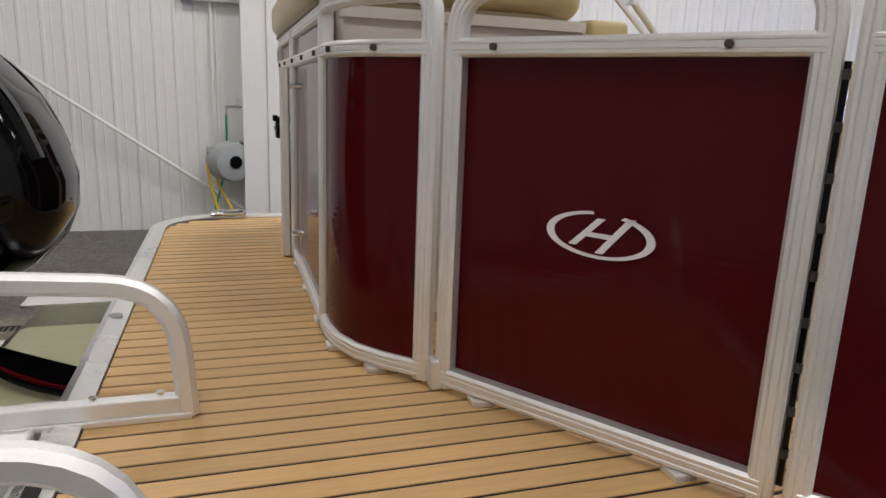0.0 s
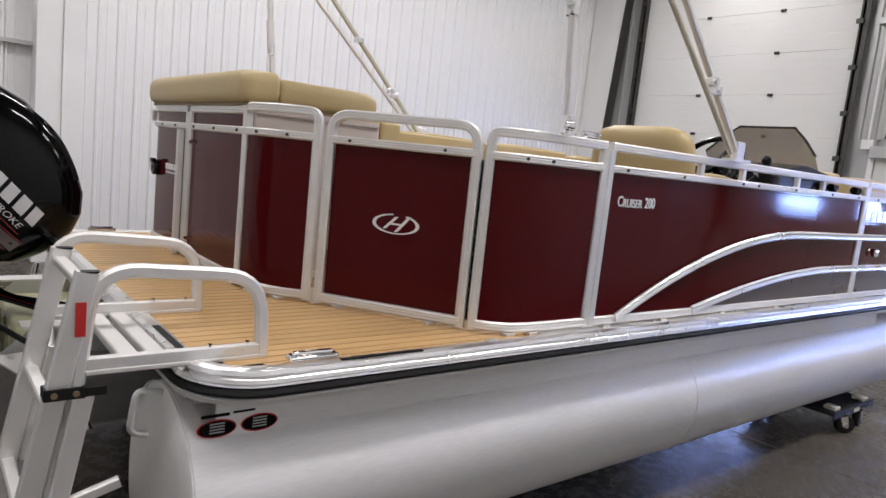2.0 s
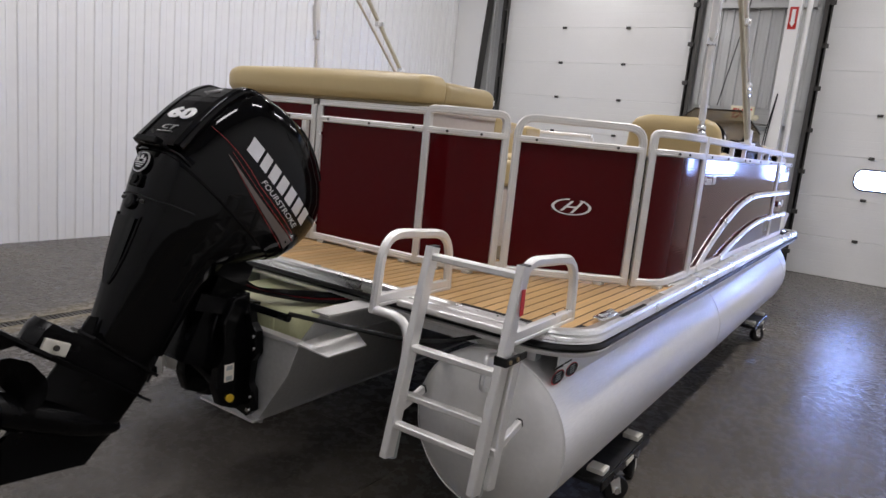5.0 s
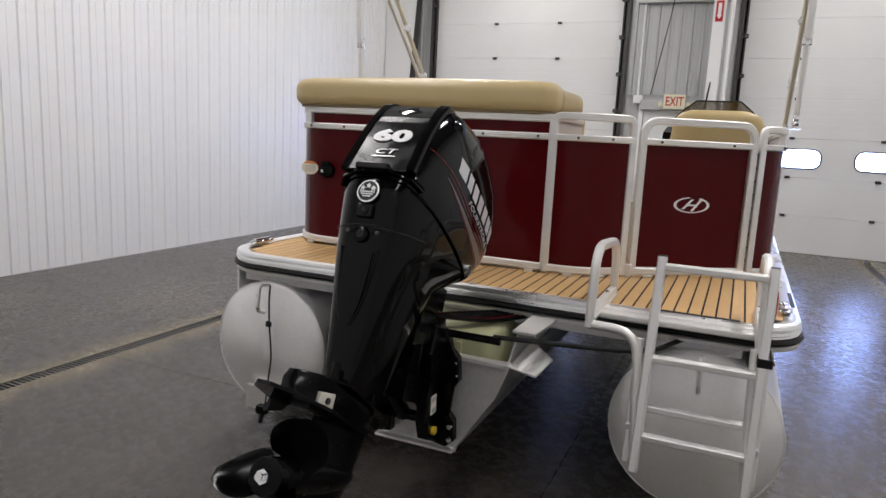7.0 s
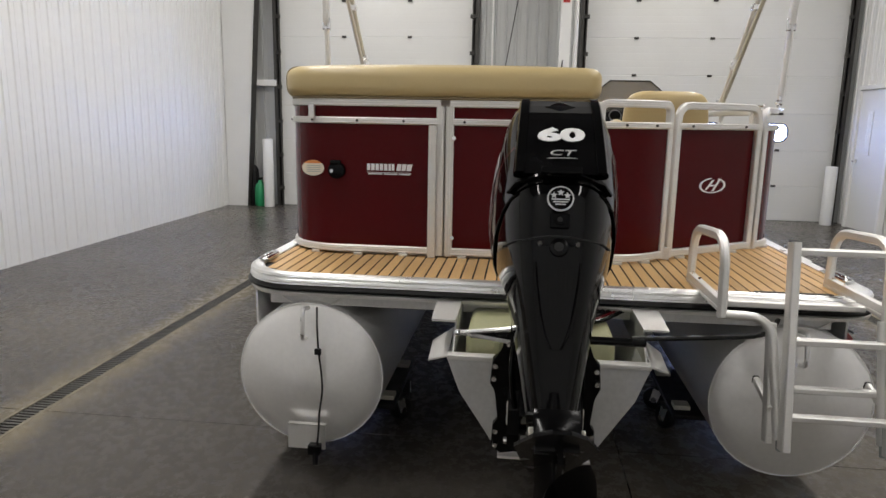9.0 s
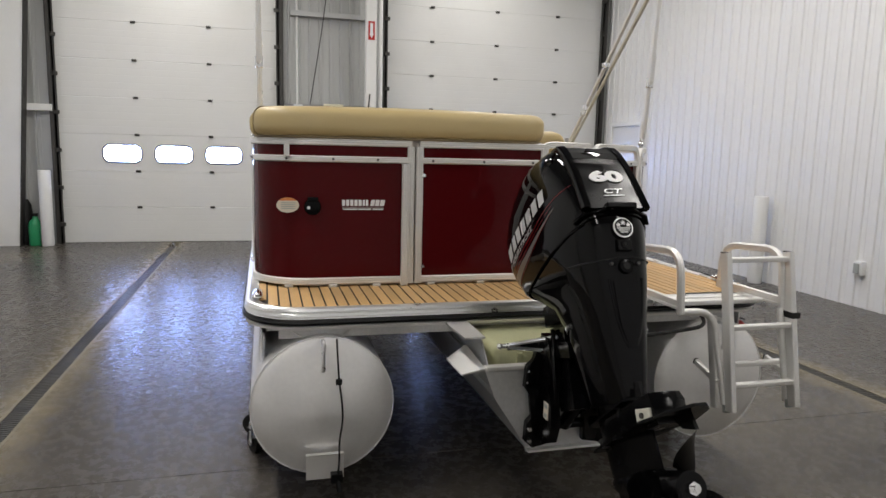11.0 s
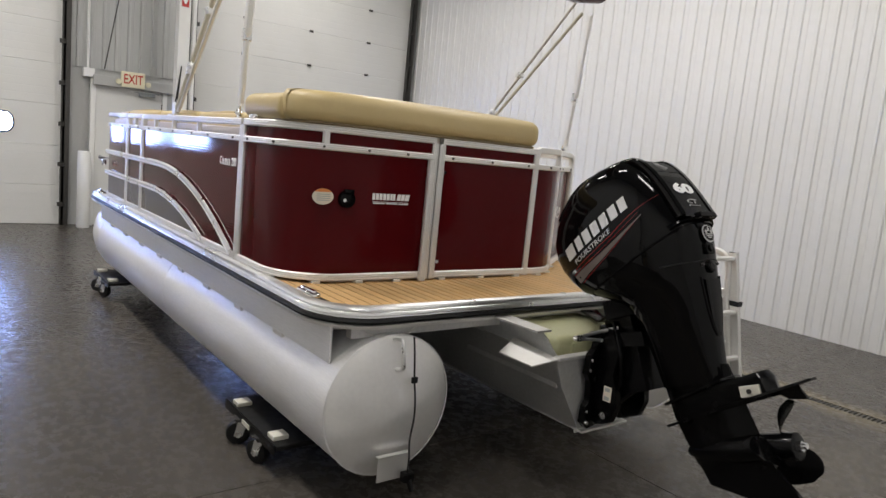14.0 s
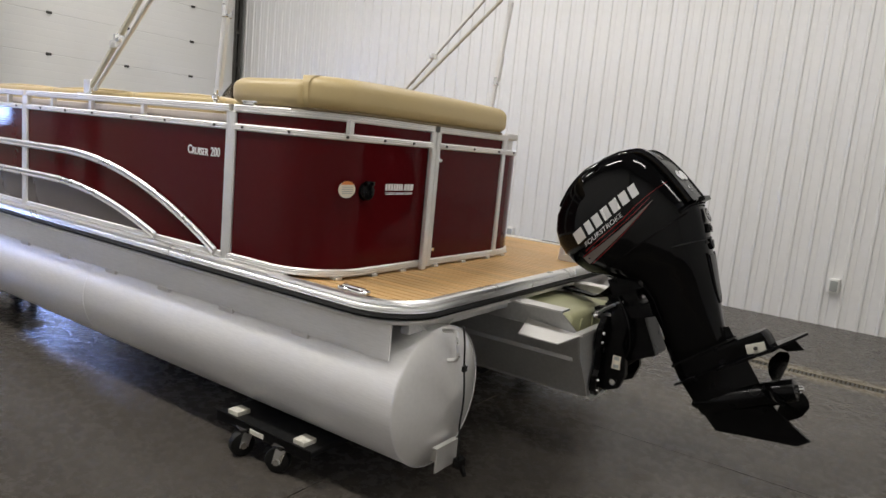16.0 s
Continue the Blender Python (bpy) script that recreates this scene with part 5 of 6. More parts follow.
# clamp and swivel brackets at the transom
LOBES = [(0.075, 0.79), (0.135, 0.80), (0.15, 0.735), (0.178, 0.71), (0.185, 0.625), (0.16, 0.59), (0.15, 0.5), (0.172, 0.475), (0.176, 0.4), (0.145, 0.372), (0.075, 0.385)]
for s in (1, -1):
    plate = moved(prism([(s * y, z) for y, z in LOBES][::s], -0.012, 0.022, 0.006), Matrix(((0, 0, -1, -0.598), (1, 0, 0, -0.018), (0, 1, 0, 0), (0, 0, 0, 1))))
    part("clamp_bracket", plate, "satin_black", motor, "black lobed transom clamp bracket")
    side = [(-0.6, 0.75), (-0.6, 0.42), (-0.645, 0.4), (-0.71, 0.43), (-0.735, 0.5), (-0.725, 0.58), (-0.7, 0.64), (-0.715, 0.74), (-0.67, 0.83), (-0.6, 0.84)]
    part("bracket_cheek", moved(prism(side, 0, 0.042, 0.008), pose(0, -0.018 + s * 0.1 + 0.021, 0, 90, 0, 0)), "satin_black", motor)
    for y, z in ((0.168, 0.69), (0.172, 0.645), (0.162, 0.455), (0.162, 0.405), (0.125, 0.77)):
        part("bolt", cyl((-0.61, s * y - 0.018, z), (-0.63, s * y - 0.018, z), 0.009, n=8), "chrome", motor)
    part("tilt_pin", cyl((-0.68, s * 0.12 - 0.018, 0.455), (-0.68, s * 0.132 - 0.018, 0.455), 0.015, n=12), "hose_yellow" if s < 0 else "chrome", motor)
    tag = part("bracket_tag", box(-0.705, -0.665, s * 0.1225 - 0.0195, s * 0.1225 - 0.0165, 0.52, 0.585), "label", motor, "small printed label")
    for z in (0.533, 0.572):
        part("tag_print", box(-0.698, -0.672, s * 0.1245 - 0.019, s * 0.1245 - 0.017, z - 0.008, z + 0.008), "reel", tag)
    part("tilt_hose", sweep(fillet([(-0.64, s * 0.06, 0.52), (-0.74, s * 0.085, 0.6), (-0.72, s * 0.1, 0.76), (-0.64, s * 0.07, 0.86)], 0.08), circle(0.009, 7), side=(0, 1, 0)), "satin_black", motor, smooth=True)
    part("mount_arm", loft([[Vector(MM @ Vector((a - 0.03, y, h))) for y, h in ((-0.03 * 1 - s * 0.07, h0 - 0.03), (0.03 - s * 0.07, h0 - 0.03), (0.03 - s * 0.07, h0 + 0.03), (-0.03 - s * 0.07, h0 + 0.03))] for a, h0 in ((-0.24, 0.30), (-0.1, 0.27), (0.03, 0.25))]), "satin_black", motor)
part("swivel_bracket", loft([[Vector(MM @ Vector((a, y, h))) for a, y in ((-0.20, -0.075), (-0.05, -0.085), (-0.05, 0.085), (-0.20, 0.075))] for h in (0.36, 0.24, 0.1, 0.04)]), "satin_black", motor, "cast swivel bracket")
part("tilt_ram", join(cyl((-0.63, 0.0, 0.47), (-0.80, 0.0, 0.66), 0.028, n=14), cyl((-0.63, -0.08, 0.47), (-0.63, 0.08, 0.47), 0.02, n=12)), "satin_black", motor, smooth=True)
part("steering_arm", sweep(fillet([(-0.62, 0.28, 0.80), (-0.62, 0.15, 0.815), (-0.66, 0.04, 0.84), (-0.75, 0.0, 0.88)], 0.05), circle(0.008, 8), side=(0, 0, 1)), "alu_bright", motor, "steel steering link arm", smooth=True)
part("steering_ram", cyl((-0.60, -0.34, 0.79), (-0.60, 0.24, 0.79), 0.014, n=12), "satin_black", motor)
part("drag_link", join(cyl((-0.62, 0.28, 0.80), (-0.62, 0.10, 0.775), 0.007, n=10), ball((-0.62, 0.28, 0.80), 0.012)), "alu_bright", motor)
for k, (y, z0, c) in enumerate(((-0.16, 0.84, "satin_black"), (-0.2, 0.86, "red"), (-0.12, 0.88, "satin_black"), (0.14, 0.86, "satin_black"), (-0.05, 0.9, "satin_black"), (0.07, 0.89, "satin_black"))):
    part("cable", sweep(fillet([(-0.2, -0.33 + 0.022 * k, 0.79), (-0.36, -0.22 + 0.02 * k, 0.785 + 0.004 * k), (-0.5, -0.1 + 0.016 * k, 0.815), (-0.58, -0.05 + 0.012 * k, z0), (-0.66, -0.04 + 0.01 * k, z0 + 0.08)], 0.08), circle(0.008 if c != "red" else 0.006, 7), side=(0, 0, 1)), c, motor, smooth=True)
part("control_cable", sweep(fillet([(-0.56, -0.30, 0.79), (-0.50, -0.52, 0.785), (-0.4, -0.8, 0.775), (-0.2, -0.9, 0.79)], 0.15), circle(0.009, 8), side=(0, 0, 1)), "black", motor, "black control cable", smooth=True)
part("midsection", loft([[Vector(MM @ Vector((a, y, h))) for a, y in ((-0.16, -0.11), (0.05, -0.115), (0.05, 0.115), (-0.16, 0.11))] for h in (0.44, 0.36)]), "satin_black", motor)

# ---- boarding ladder and grab rails ----
lad = thing("boarding_ladder", (-0.4, -0.9, 0.85), "folding aluminium boarding ladder fixed to the boat's stern deck", "ladder")
for y in (-0.825, -1.155):
    t0, t1 = Vector((-0.457, y, 1.122)), Vector((-0.592, y + 0.012, 0.44))
    part("side_rail", sweep([t0, t1], rect(0.028, 0.05, 0.004), side=(0, 1, 0)), "alu", lad, "rectangular aluminium ladder rail", smooth=False)
    part("rail_cap", sweep([t0 + Vector((0, 0, 0.003)), t0 - Vector((0, 0, 0.001))], rect(0.027, 0.049, 0.004), side=(0, 1, 0)), "black", lad)
    part("rail_foot", sweep([t1 + Vector((0.05, 0, 0.1)), t1 + Vector((0.03, 0, -0.015))], rect(0.022, 0.03, 0.004), side=(0, 1, 0)), "reel", lad, "ribbed grey end foot")
for q in (0.045, 0.475, 0.84):
    x, z = -0.457 - 0.135 * q, 1.122 - 0.682 * q
    part("rung", sweep([(x, -0.83, z), (x, -1.15, z)], rect(0.032, 0.022, 0.004), side=(1, 0, 0)), "alu", lad)
for y in (-0.80, -1.18):
    a, b = Vector((-0.455, y + 0.02, 0.84)), Vector((-0.53, y + 0.02, 0.44))
    part("inner_rail", sweep([a, b], rect(0.024, 0.045, 0.004), side=(0, 1, 0)), "alu", lad)
    part("step_arm", sweep([Vector((-0.535, y + 0.02, 0.555)), Vector((-0.37, y + 0.02, 0.60))], rect(0.02, 0.028, 0.004), side=(0, 1, 0)), "alu", lad)
    part("arm_cap", sweep([Vector((-0.37, y + 0.02, 0.60)), Vector((-0.364, y + 0.02, 0.602))], rect(0.022, 0.03, 0.004), side=(0, 1, 0)), "black", lad)
part("inner_rung", sweep([(-0.495, -0.79, 0.62), (-0.495, -1.16, 0.62)], rect(0.03, 0.022, 0.004), side=(1, 0, 0)), "alu", lad)
part("reflector", box(-0.481, -0.459, -1.1715, -1.1695, 0.975, 1.055), "red_mark", lad, "red reflector strip")
part("strap", join(box(-0.535, -0.455, -1.178, -1.172, 0.83, 0.858, 0.002), box(-0.535, -0.455, -1.14, -1.134, 0.83, 0.858, 0.002), box(-0.541, -0.534, -1.178, -1.134, 0.83, 0.858, 0.002), box(-0.455, -0.41, -1.178, -1.172, 0.833, 0.855, 0.002)), "black", lad, "black rubber tie strap")
for x in (-0.52, -0.475):
    part("strap_button", cyl((x, -1.178, 0.844), (x, -1.183, 0.844), 0.007, n=10), "vinyl_dark", lad)


def grab(y, name):
    g = part(name, box(-0.47, -0.015, y - 0.013, y + 0.013, DECK + 0.012, DECK + 0.04, 0.003), "alu", lad, "bent aluminium grab hoop")
    hoop = fillet([(-0.468, y, 0.855), (-0.44, y, 1.128), (-0.032, y, 1.1), (-0.018, y, DECK + 0.004)], 0.105, 7)
    part("hoop", sweep(hoop, rect(0.029, 0.034, 0.008), side=(0, 1, 0)), "alu", g, smooth=True)
    part("base_rail", box(-0.455, -0.012, y - 0.016, y + 0.016, DECK - 0.001, DECK + 0.012, 0.003), "alu", g)
    for x in (-0.16, -0.06):
        part("bolt", cyl((x, y, DECK + 0.04), (x, y, DECK + 0.047), 0.007, n=8), "chrome", g)


grab(-0.61, "grab_rail")
grab(-1.14, "grab_rail")
part("rating_label", moved(prism([(0.028 * math.cos(a), 0.011 * math.sin(a)) for a in [2 * math.pi * k / 20 for k in range(20)]], 0, 0.001), pose(-0.1, -1.1532, DECK + 0.026, 90, 0, 0)), "label", lad, "small oval printed label")
for x0, x1 in ((-0.36, -0.308), (-0.292, -0.243)):
    part("step_slat", box(x0, x1, -1.127, -0.623, DECK - 0.012, DECK + 0.012, 0.006), "alu", lad, "flat aluminium step slat")
part("tread_strip", box(-0.213, -0.193, -1.08, -0.80, DECK + 0.004, DECK + 0.0125), "black", lad, "black tread strip")
for y0, s in ((-0.60, -1), (-1.14, -1)):
    y1 = -0.80 if y0 > -1 else -1.19
    part("frame_tube", sweep(fillet([(-0.466, y0, 0.865), (-0.47, -0.772, 0.862), (-0.55, -0.805, 0.46)] if y0 > -1 else [(-0.466, y0 + 0.01, 0.865), (-0.48, y0 + 0.01, 0.80), (-0.545, y0 + 0.0, 0.46)], 0.09, 6), circle(0.0165, 12), side=(1, 0, 0)), "alu", lad, "bent aluminium standoff tube", smooth=True)

# ---- seats, helm and bimini ----
def rounded_plan(x0, x1, y0, y1, radii, seg=7):
    """A plan with its corners rounded; radii: stern-starboard, bow-starboard, bow-port, stern-port."""
    out = []
    for (cx, cy, a0), r in zip(((x0, y0, 180), (x1, y0, 270), (x1, y1, 0), (x0, y1, 90)), radii):
        sx, sy = (1 if cx == x0 else -1), (1 if cy == y0 else -1)
        for j in range(seg + 1):
            a = radians(a0 + 90 * j / seg)
            out.append((cx + sx * r + r * math.cos(a), cy + sy * r + r * math.sin(a)))
    return out


def pad(plan_at, z0, z1, r=0.045, n=5, crown=0.0):
    """A padded slab: plan_at(inset) gives the outline; soft rounded edges above and below."""
    rings = []
    levels = [(r * (1 - math.sin(math.pi / 2 * k / n)), z0 + r * (1 - math.cos(math.pi / 2 * k / n))) for k in range(n + 1)]
    levels += [(r * (1 - math.cos(math.pi / 2 * k / n)), z1 - r * (1 - math.sin(math.pi / 2 * k / n))) for k in range(n + 1)]
    for ins, z in levels:
        rings.append([(x, y, z) for x, y in plan_at(ins)])
    x_, y_ = [p[0] for p in rings[-1]], [p[1] for p in rings[-1]]
    cx, cy = sum(x_) / len(x_), sum(y_) / len(y_)
    for f in (0.8, 0.5, 0.2):
        rings.append([(cx + (px - cx) * f, cy + (py - cy) * f, z1 + crown * (1 - f * f)) for px, py, _ in rings[len(levels) - 1]])
    return loft(rings)


sun = thing("sun_pad", (0.55, 0.48, 1.58), "tan vinyl sun pad on the stern lounge of the boat", "cushion")
part("pad", pad(lambda i: rounded_plan(0.232 + i, 0.396 - i * 0.14, -0.245 + i, 1.2 - i, (0.06, 0.03, 0.03, 0.17)), 1.59, 1.732, 0.05, crown=0.012), "vinyl", sun, smooth=True)
part("pad_front", pad(lambda i: rounded_plan(0.393 + i * 0.14, 0.885 - i, -0.245 + i, 1.215 - i, (0.03, 0.1, 0.1, 0.03)), 1.59, 1.712, 0.045, crown=0.012), "vinyl", sun, smooth=True)
part("pad_welt", sweep([(x, y, 1.592) for x, y in rounded_plan(0.25, 0.82, -0.235, 1.185, (0.06, 0.08, 0.08, 0.2))], circle(0.006, 6), closed=True, side=(0, 0, 1)), "vinyl_dark", sun, smooth=True)
base = thing("lounge_base", (0.55, 0.45, DECK), "cream board base under the stern sun pad", "seat base")
part("base_box", prism(rounded_plan(0.285, 0.88, -0.235, 1.14, (0.02, 0.02, 0.02, 0.25)), DECK - 0.003, 1.588), "cream", base, smooth=True)
part("base_lid", prism(rounded_plan(0.29, 0.87, -0.245, 1.13, (0.02, 0.02, 0.02, 0.25)), 1.565, 1.5885), "cream", base, smooth=True)
part("base_trim", box(0.3, 0.86, -0.241, -0.236, 0.9, 0.93), "alu", base, "thin aluminium kick trim")

bench = thing("bench_seat", (2.2, 0.95, DECK), "long tan vinyl bench along the boat's port fence", "bench")
part("seat_base", box(0.95, 3.55, 0.62, 1.15, DECK - 0.003, 1.2, 0.01), "cream", bench)
for x0, x1 in ((0.98, 1.75), (1.77, 2.6), (2.62, 3.5)):
    part("seat_cushion", cushion(x0, x1, 0.6, 1.05, 1.2, 1.34, 0.05), "vinyl", bench, smooth=True)
    part("backrest", cushion(x0, x1, 1.0, 1.14, 1.3, 1.62, 0.05), "vinyl", bench, smooth=True)
part("back_board", box(0.9, 3.6, 1.145, 1.165, DECK - 0.003, 1.545, 0.004), "cream", bench, "cream back board behind the cushions")
part("arm_bolster", cushion(0.88, 0.98, 0.6, 1.14, 1.2, 1.61, 0.05), "vinyl", bench, smooth=True)

lounge = thing("stern_seat", (1.1, 0.3, DECK), "tan vinyl lounge seat facing the bow below the sun pad", "seat")
part("seat_base", box(0.885, 1.25, -0.2, 0.58, DECK - 0.003, 1.22, 0.01), "cream", lounge)
part("seat_cushion", cushion(0.9, 1.3, -0.22, 0.58, 1.22, 1.36, 0.05), "vinyl", lounge, smooth=True)
part("backrest", cushion(0.895, 1.0, -0.22, 0.58, 1.34, 1.6, 0.045), "vinyl", lounge, smooth=True)

for s, x0, x1 in ((1, 3.62, 3.93), (-1, 3.6, 4.35)):
    bow_seat = thing("bow_lounge_seat", ((x0 + x1) / 2, s * 0.85, DECK), "tan vinyl bow seat against the side fence", "seat", "bow seats")
    part("seat_base", box(x0, x1, s * 0.85 - 0.28, s * 0.85 + 0.28, DECK - 0.003, 1.2, 0.01), "cream", bow_seat)
    part("seat_cushion", cushion(x0, x1, s * 0.85 - 0.29, s * 0.85 + 0.2, 1.2, 1.33, 0.05), "vinyl", bow_seat, smooth=True)
    part("backrest", cushion(x0, x1, s * 1.07 - 0.06, s * 1.07 + 0.06, 1.28, 1.6, 0.05), "vinyl", bow_seat, smooth=True)
    part("back_board", box(x0, x1, s * 1.15 - 0.01, s * 1.15 + 0.01, DECK - 0.003, 1.54, 0.004), "cream", bow_seat)

chair = thing("helm_chair", (2.08, -0.82, DECK), "tan vinyl helm chair with a rounded back on a pedestal", "chair")
part("pedestal", join(cyl((2.13, -0.83, DECK - 0.003), (2.13, -0.83, DECK + 0.02), 0.15, n=28), cyl((2.13, -0.83, DECK), (2.13, -0.83, 1.2), 0.04, n=16)), "alu", chair, smooth=True)
part("seat_cushion", cushion(1.91, 2.38, -1.08, -0.58, 1.2, 1.34, 0.06), "vinyl", chair, smooth=True)
bk = []
for k in range(25):
    t = k / 24
    z = 1.28 + 0.43 * t
    w = 0.3 * (1 - 0.13 * t) * (0.62 + 0.38 * math.sqrt(max(0.0, 1 - ((t - 0.78) / 0.22) ** 2)) if t > 0.78 else 1)
    th = 0.075 * (math.sqrt(max(0.02, 1 - ((t - 0.5) / 0.52) ** 6)))
    c = 1.93 + 0.02 * math.sin(t * 3)
    bk.append([(c + th * math.copysign(abs(math.cos(a)) ** 0.6, math.cos(a)), -0.85 + max(0.02, w) * math.copysign(abs(math.sin(a)) ** 0.6, math.sin(a)), z) for a in [2 * math.pi * j / 28 for j in range(28)]])
part("backrest", loft(bk), "vinyl", chair, smooth=True)
for y in (-1.1, -0.56):
    part("armrest", cushion(2.01, 2.33, y - 0.035, y + 0.035, 1.44, 1.51, 0.03), "vinyl", chair, smooth=True)

con = thing("helm_console", (2.98, -0.8, DECK), "tan and black helm console with wheel, gauges and smoked windscreen", "console")
part("body", box(2.73, 3.33, -1.12, -0.45, DECK - 0.003, 1.5, 0.03, 3), "cream", con, smooth=True)
part("dash", loft([[(2.65, y, 1.45), (2.73, y, 1.58), (3.01, y, 1.63), (3.31, y, 1.6), (3.33, y, 1.48), (2.83, y, 1.44)] for y in (-1.13, -0.44)]), "satin_black", con, "black moulded dashboard", smooth=False)
part("cowl_pad", cushion(3.18, 3.48, -1.13, -0.44, 1.5, 1.615, 0.05), "vinyl", con, smooth=True)
for y, r in ((-0.98, 0.05), (-0.84, 0.045), (-0.62, 0.05)):
    g = part("gauge", moved(cyl((0, 0, 0), (0, 0, 0.02), r, n=24), pose(2.71, y, 1.545, 0, -60, 0)), "chrome", con, "chrome-rimmed gauge", smooth=True)
    part("gauge_face", moved(cyl((0, 0, 0.019), (0, 0, 0.022), r * 0.86, n=24), pose(2.71, y, 1.545, 0, -60, 0)), "satin_black", g)
wm = pose(2.56, -0.84, 1.58, 0, -58, 0)
sw = part("steering_wheel", moved(sweep([(0.17 * math.cos(a), 0.17 * math.sin(a), 0) for a in [2 * math.pi * k / 36 for k in range(36)]], circle(0.014, 8), closed=True, side=(0, 0, 1)), wm), "satin_black", con, "black steering wheel with steel spokes", smooth=True)
for k in range(3):
    a = radians(90 + 120 * k)
    part("spoke", moved(cyl((0.02 * math.cos(a), 0.02 * math.sin(a), -0.02), (0.168 * math.cos(a), 0.168 * math.sin(a), 0), 0.009, n=8), wm), "chrome", sw, smooth=True)
part("wheel_hub", moved(cyl((0, 0, -0.12), (0, 0, 0.0), 0.035, n=16), wm), "satin_black", sw, smooth=True)
ws = []
for k in range(9):
    t = k / 8
    y = -1.12 + 0.66 * t
    topz = 1.845 - 0.16 * max(0, abs(t - 0.5) * 2 - 0.55) / 0.45
    bulge = 0.1 * (1 - (2 * t - 1) ** 2)
    ws.append([(3.23 + bulge, y, 1.58), (3.236 + bulge, y, 1.58), (3.136 + bulge * 0.8, y, topz), (3.13 + bulge * 0.8, y, topz)])
part("windscreen", loft(ws), "smoke", con, "smoked acrylic windscreen", smooth=True)
part("screen_trim", sweep([Vector(r[2]) + Vector((0.003, 0, 0.002)) for r in ws], circle(0.007, 6), side=(1, 0, 0)), "black", con, "black windscreen edging", smooth=True)
part("throttle", join(box(2.63, 2.75, -1.14, -1.1, 1.42, 1.56, 0.01), cyl((2.67, -1.13, 1.52), (2.59, -1.13, 1.62), 0.01, n=10), ball((2.59, -1.13, 1.62), 0.025)), "satin_black", con, smooth=True)
for x, y in ((3.3, -1.2), (3.62, -1.2)):
    part("docking_light", join(cyl((x - 0.03, y + 0.03, 1.53), (x + 0.03, y + 0.03, 1.53), 0.022, n=14), box(x - 0.01, x + 0.01, y + 0.01, y + 0.04, 1.50, 1.52)), "satin_black", con, smooth=True)

bim = thing("bimini_frame", (1.4, 0, RT), "raised aluminium bimini frame with folded burgundy canopy", "canopy frame")
APEX = Vector((0.89, 0, 2.56))
for s in (1, -1):
    y = -1.235 if s < 0 else 1.17
    apex = Vector((APEX.x, y, APEX.z))
    foot = Vector((2.115, y, RT + 0.035))
    bend = Vector((1.32, y, 2.4))
    d = (bend - foot).normalized()
    off = Vector((d.z, 0, -d.x))
    part("main_tube", sweep([foot, foot + d * 1.53], rect(0.026, 0.026, 0.006), side=(0, 1, 0)), "alu" if s < 0 else "strap", bim, "square main bow tube", smooth=False)
    part("second_tube", sweep([foot + d * 0.05 - off * 0.034, foot + d * 1.5 - off * 0.115], rect(0.022, 0.022, 0.006), side=(0, 1, 0)), "strap" if s < 0 else "alu", bim, "slim second bow tube")
    for q in (0.32, 0.36, 0.72):
        p = foot.lerp(bend, q)
        part("tube_knuckle", join(box(p.x - 0.03, p.x + 0.03, y - 0.018, y + 0.018, p.z - 0.02, p.z + 0.02, 0.006), cyl((p.x, y - 0.025, p.z), (p.x, y + 0.025, p.z), 0.01, n=10)), "alu_bright", bim)
    part("foot_bracket", join(prism([(2.045, y - 0.03), (2.185, y - 0.03), (2.185, y + 0.03), (2.045, y + 0.03)], RT + 0.012, RT + 0.024), box(2.08, 2.15, y - 0.016, y + 0.016, RT + 0.02, RT + 0.1, 0.008)), "alu_bright", bim)
    sf = Vector((0.985, y, RT + 0.03))
    part("strut", sweep([sf + Vector((0, 0, 0.05)), apex], rect(0.026, 0.034, 0.006), side=(0, 1, 0)), "alu", bim, "upright aluminium strut")
    part("strut_sleeve", sweep([sf.lerp(apex, 0.42), sf.lerp(apex, 0.6)], rect(0.034, 0.044, 0.006), side=(0, 1, 0)), "alu", bim)
    p = sf.lerp(apex, 0.415)
    part("strut_latch", join(box(p.x - 0.012, p.x + 0.012, y - 0.022, y + 0.022, p.z - 0.03, p.z + 0.03, 0.005), cyl((p.x - 0.02, y, p.z - 0.02), (p.x + 0.02, y, p.z - 0.02), 0.009, n=10)), "chrome", bim)
    part("strut_foot", join(ball((1.0, y, RT + 0.045), 0.02), cyl((1.0, y, RT + 0.013), (1.0, y, RT + 0.09), 0.011, n=12), cyl((1.0, y, RT + 0.013), (1.0, y, RT + 0.02), 0.026, n=14)), "chrome", bim, "chrome swivel foot", smooth=True)
rings = []
for k in range(15):
    t = k / 14
    y = -1.3 + 2.6 * t
    r = 0.085 * (0.55 + 0.45 * math.sin(math.pi * t) ** 0.25) + 0.006 * math.sin(19 * t)
    rings.append([(APEX.x + 0.0 + r * 1.7 * math.cos(a), y, APEX.z + 0.14 + r * math.sin(a)) for a in [2 * math.pi * j / 16 for j in range(16)]])
part("folded_canopy", loft(rings), "red", bim, "folded burgundy canvas boot", smooth=True)
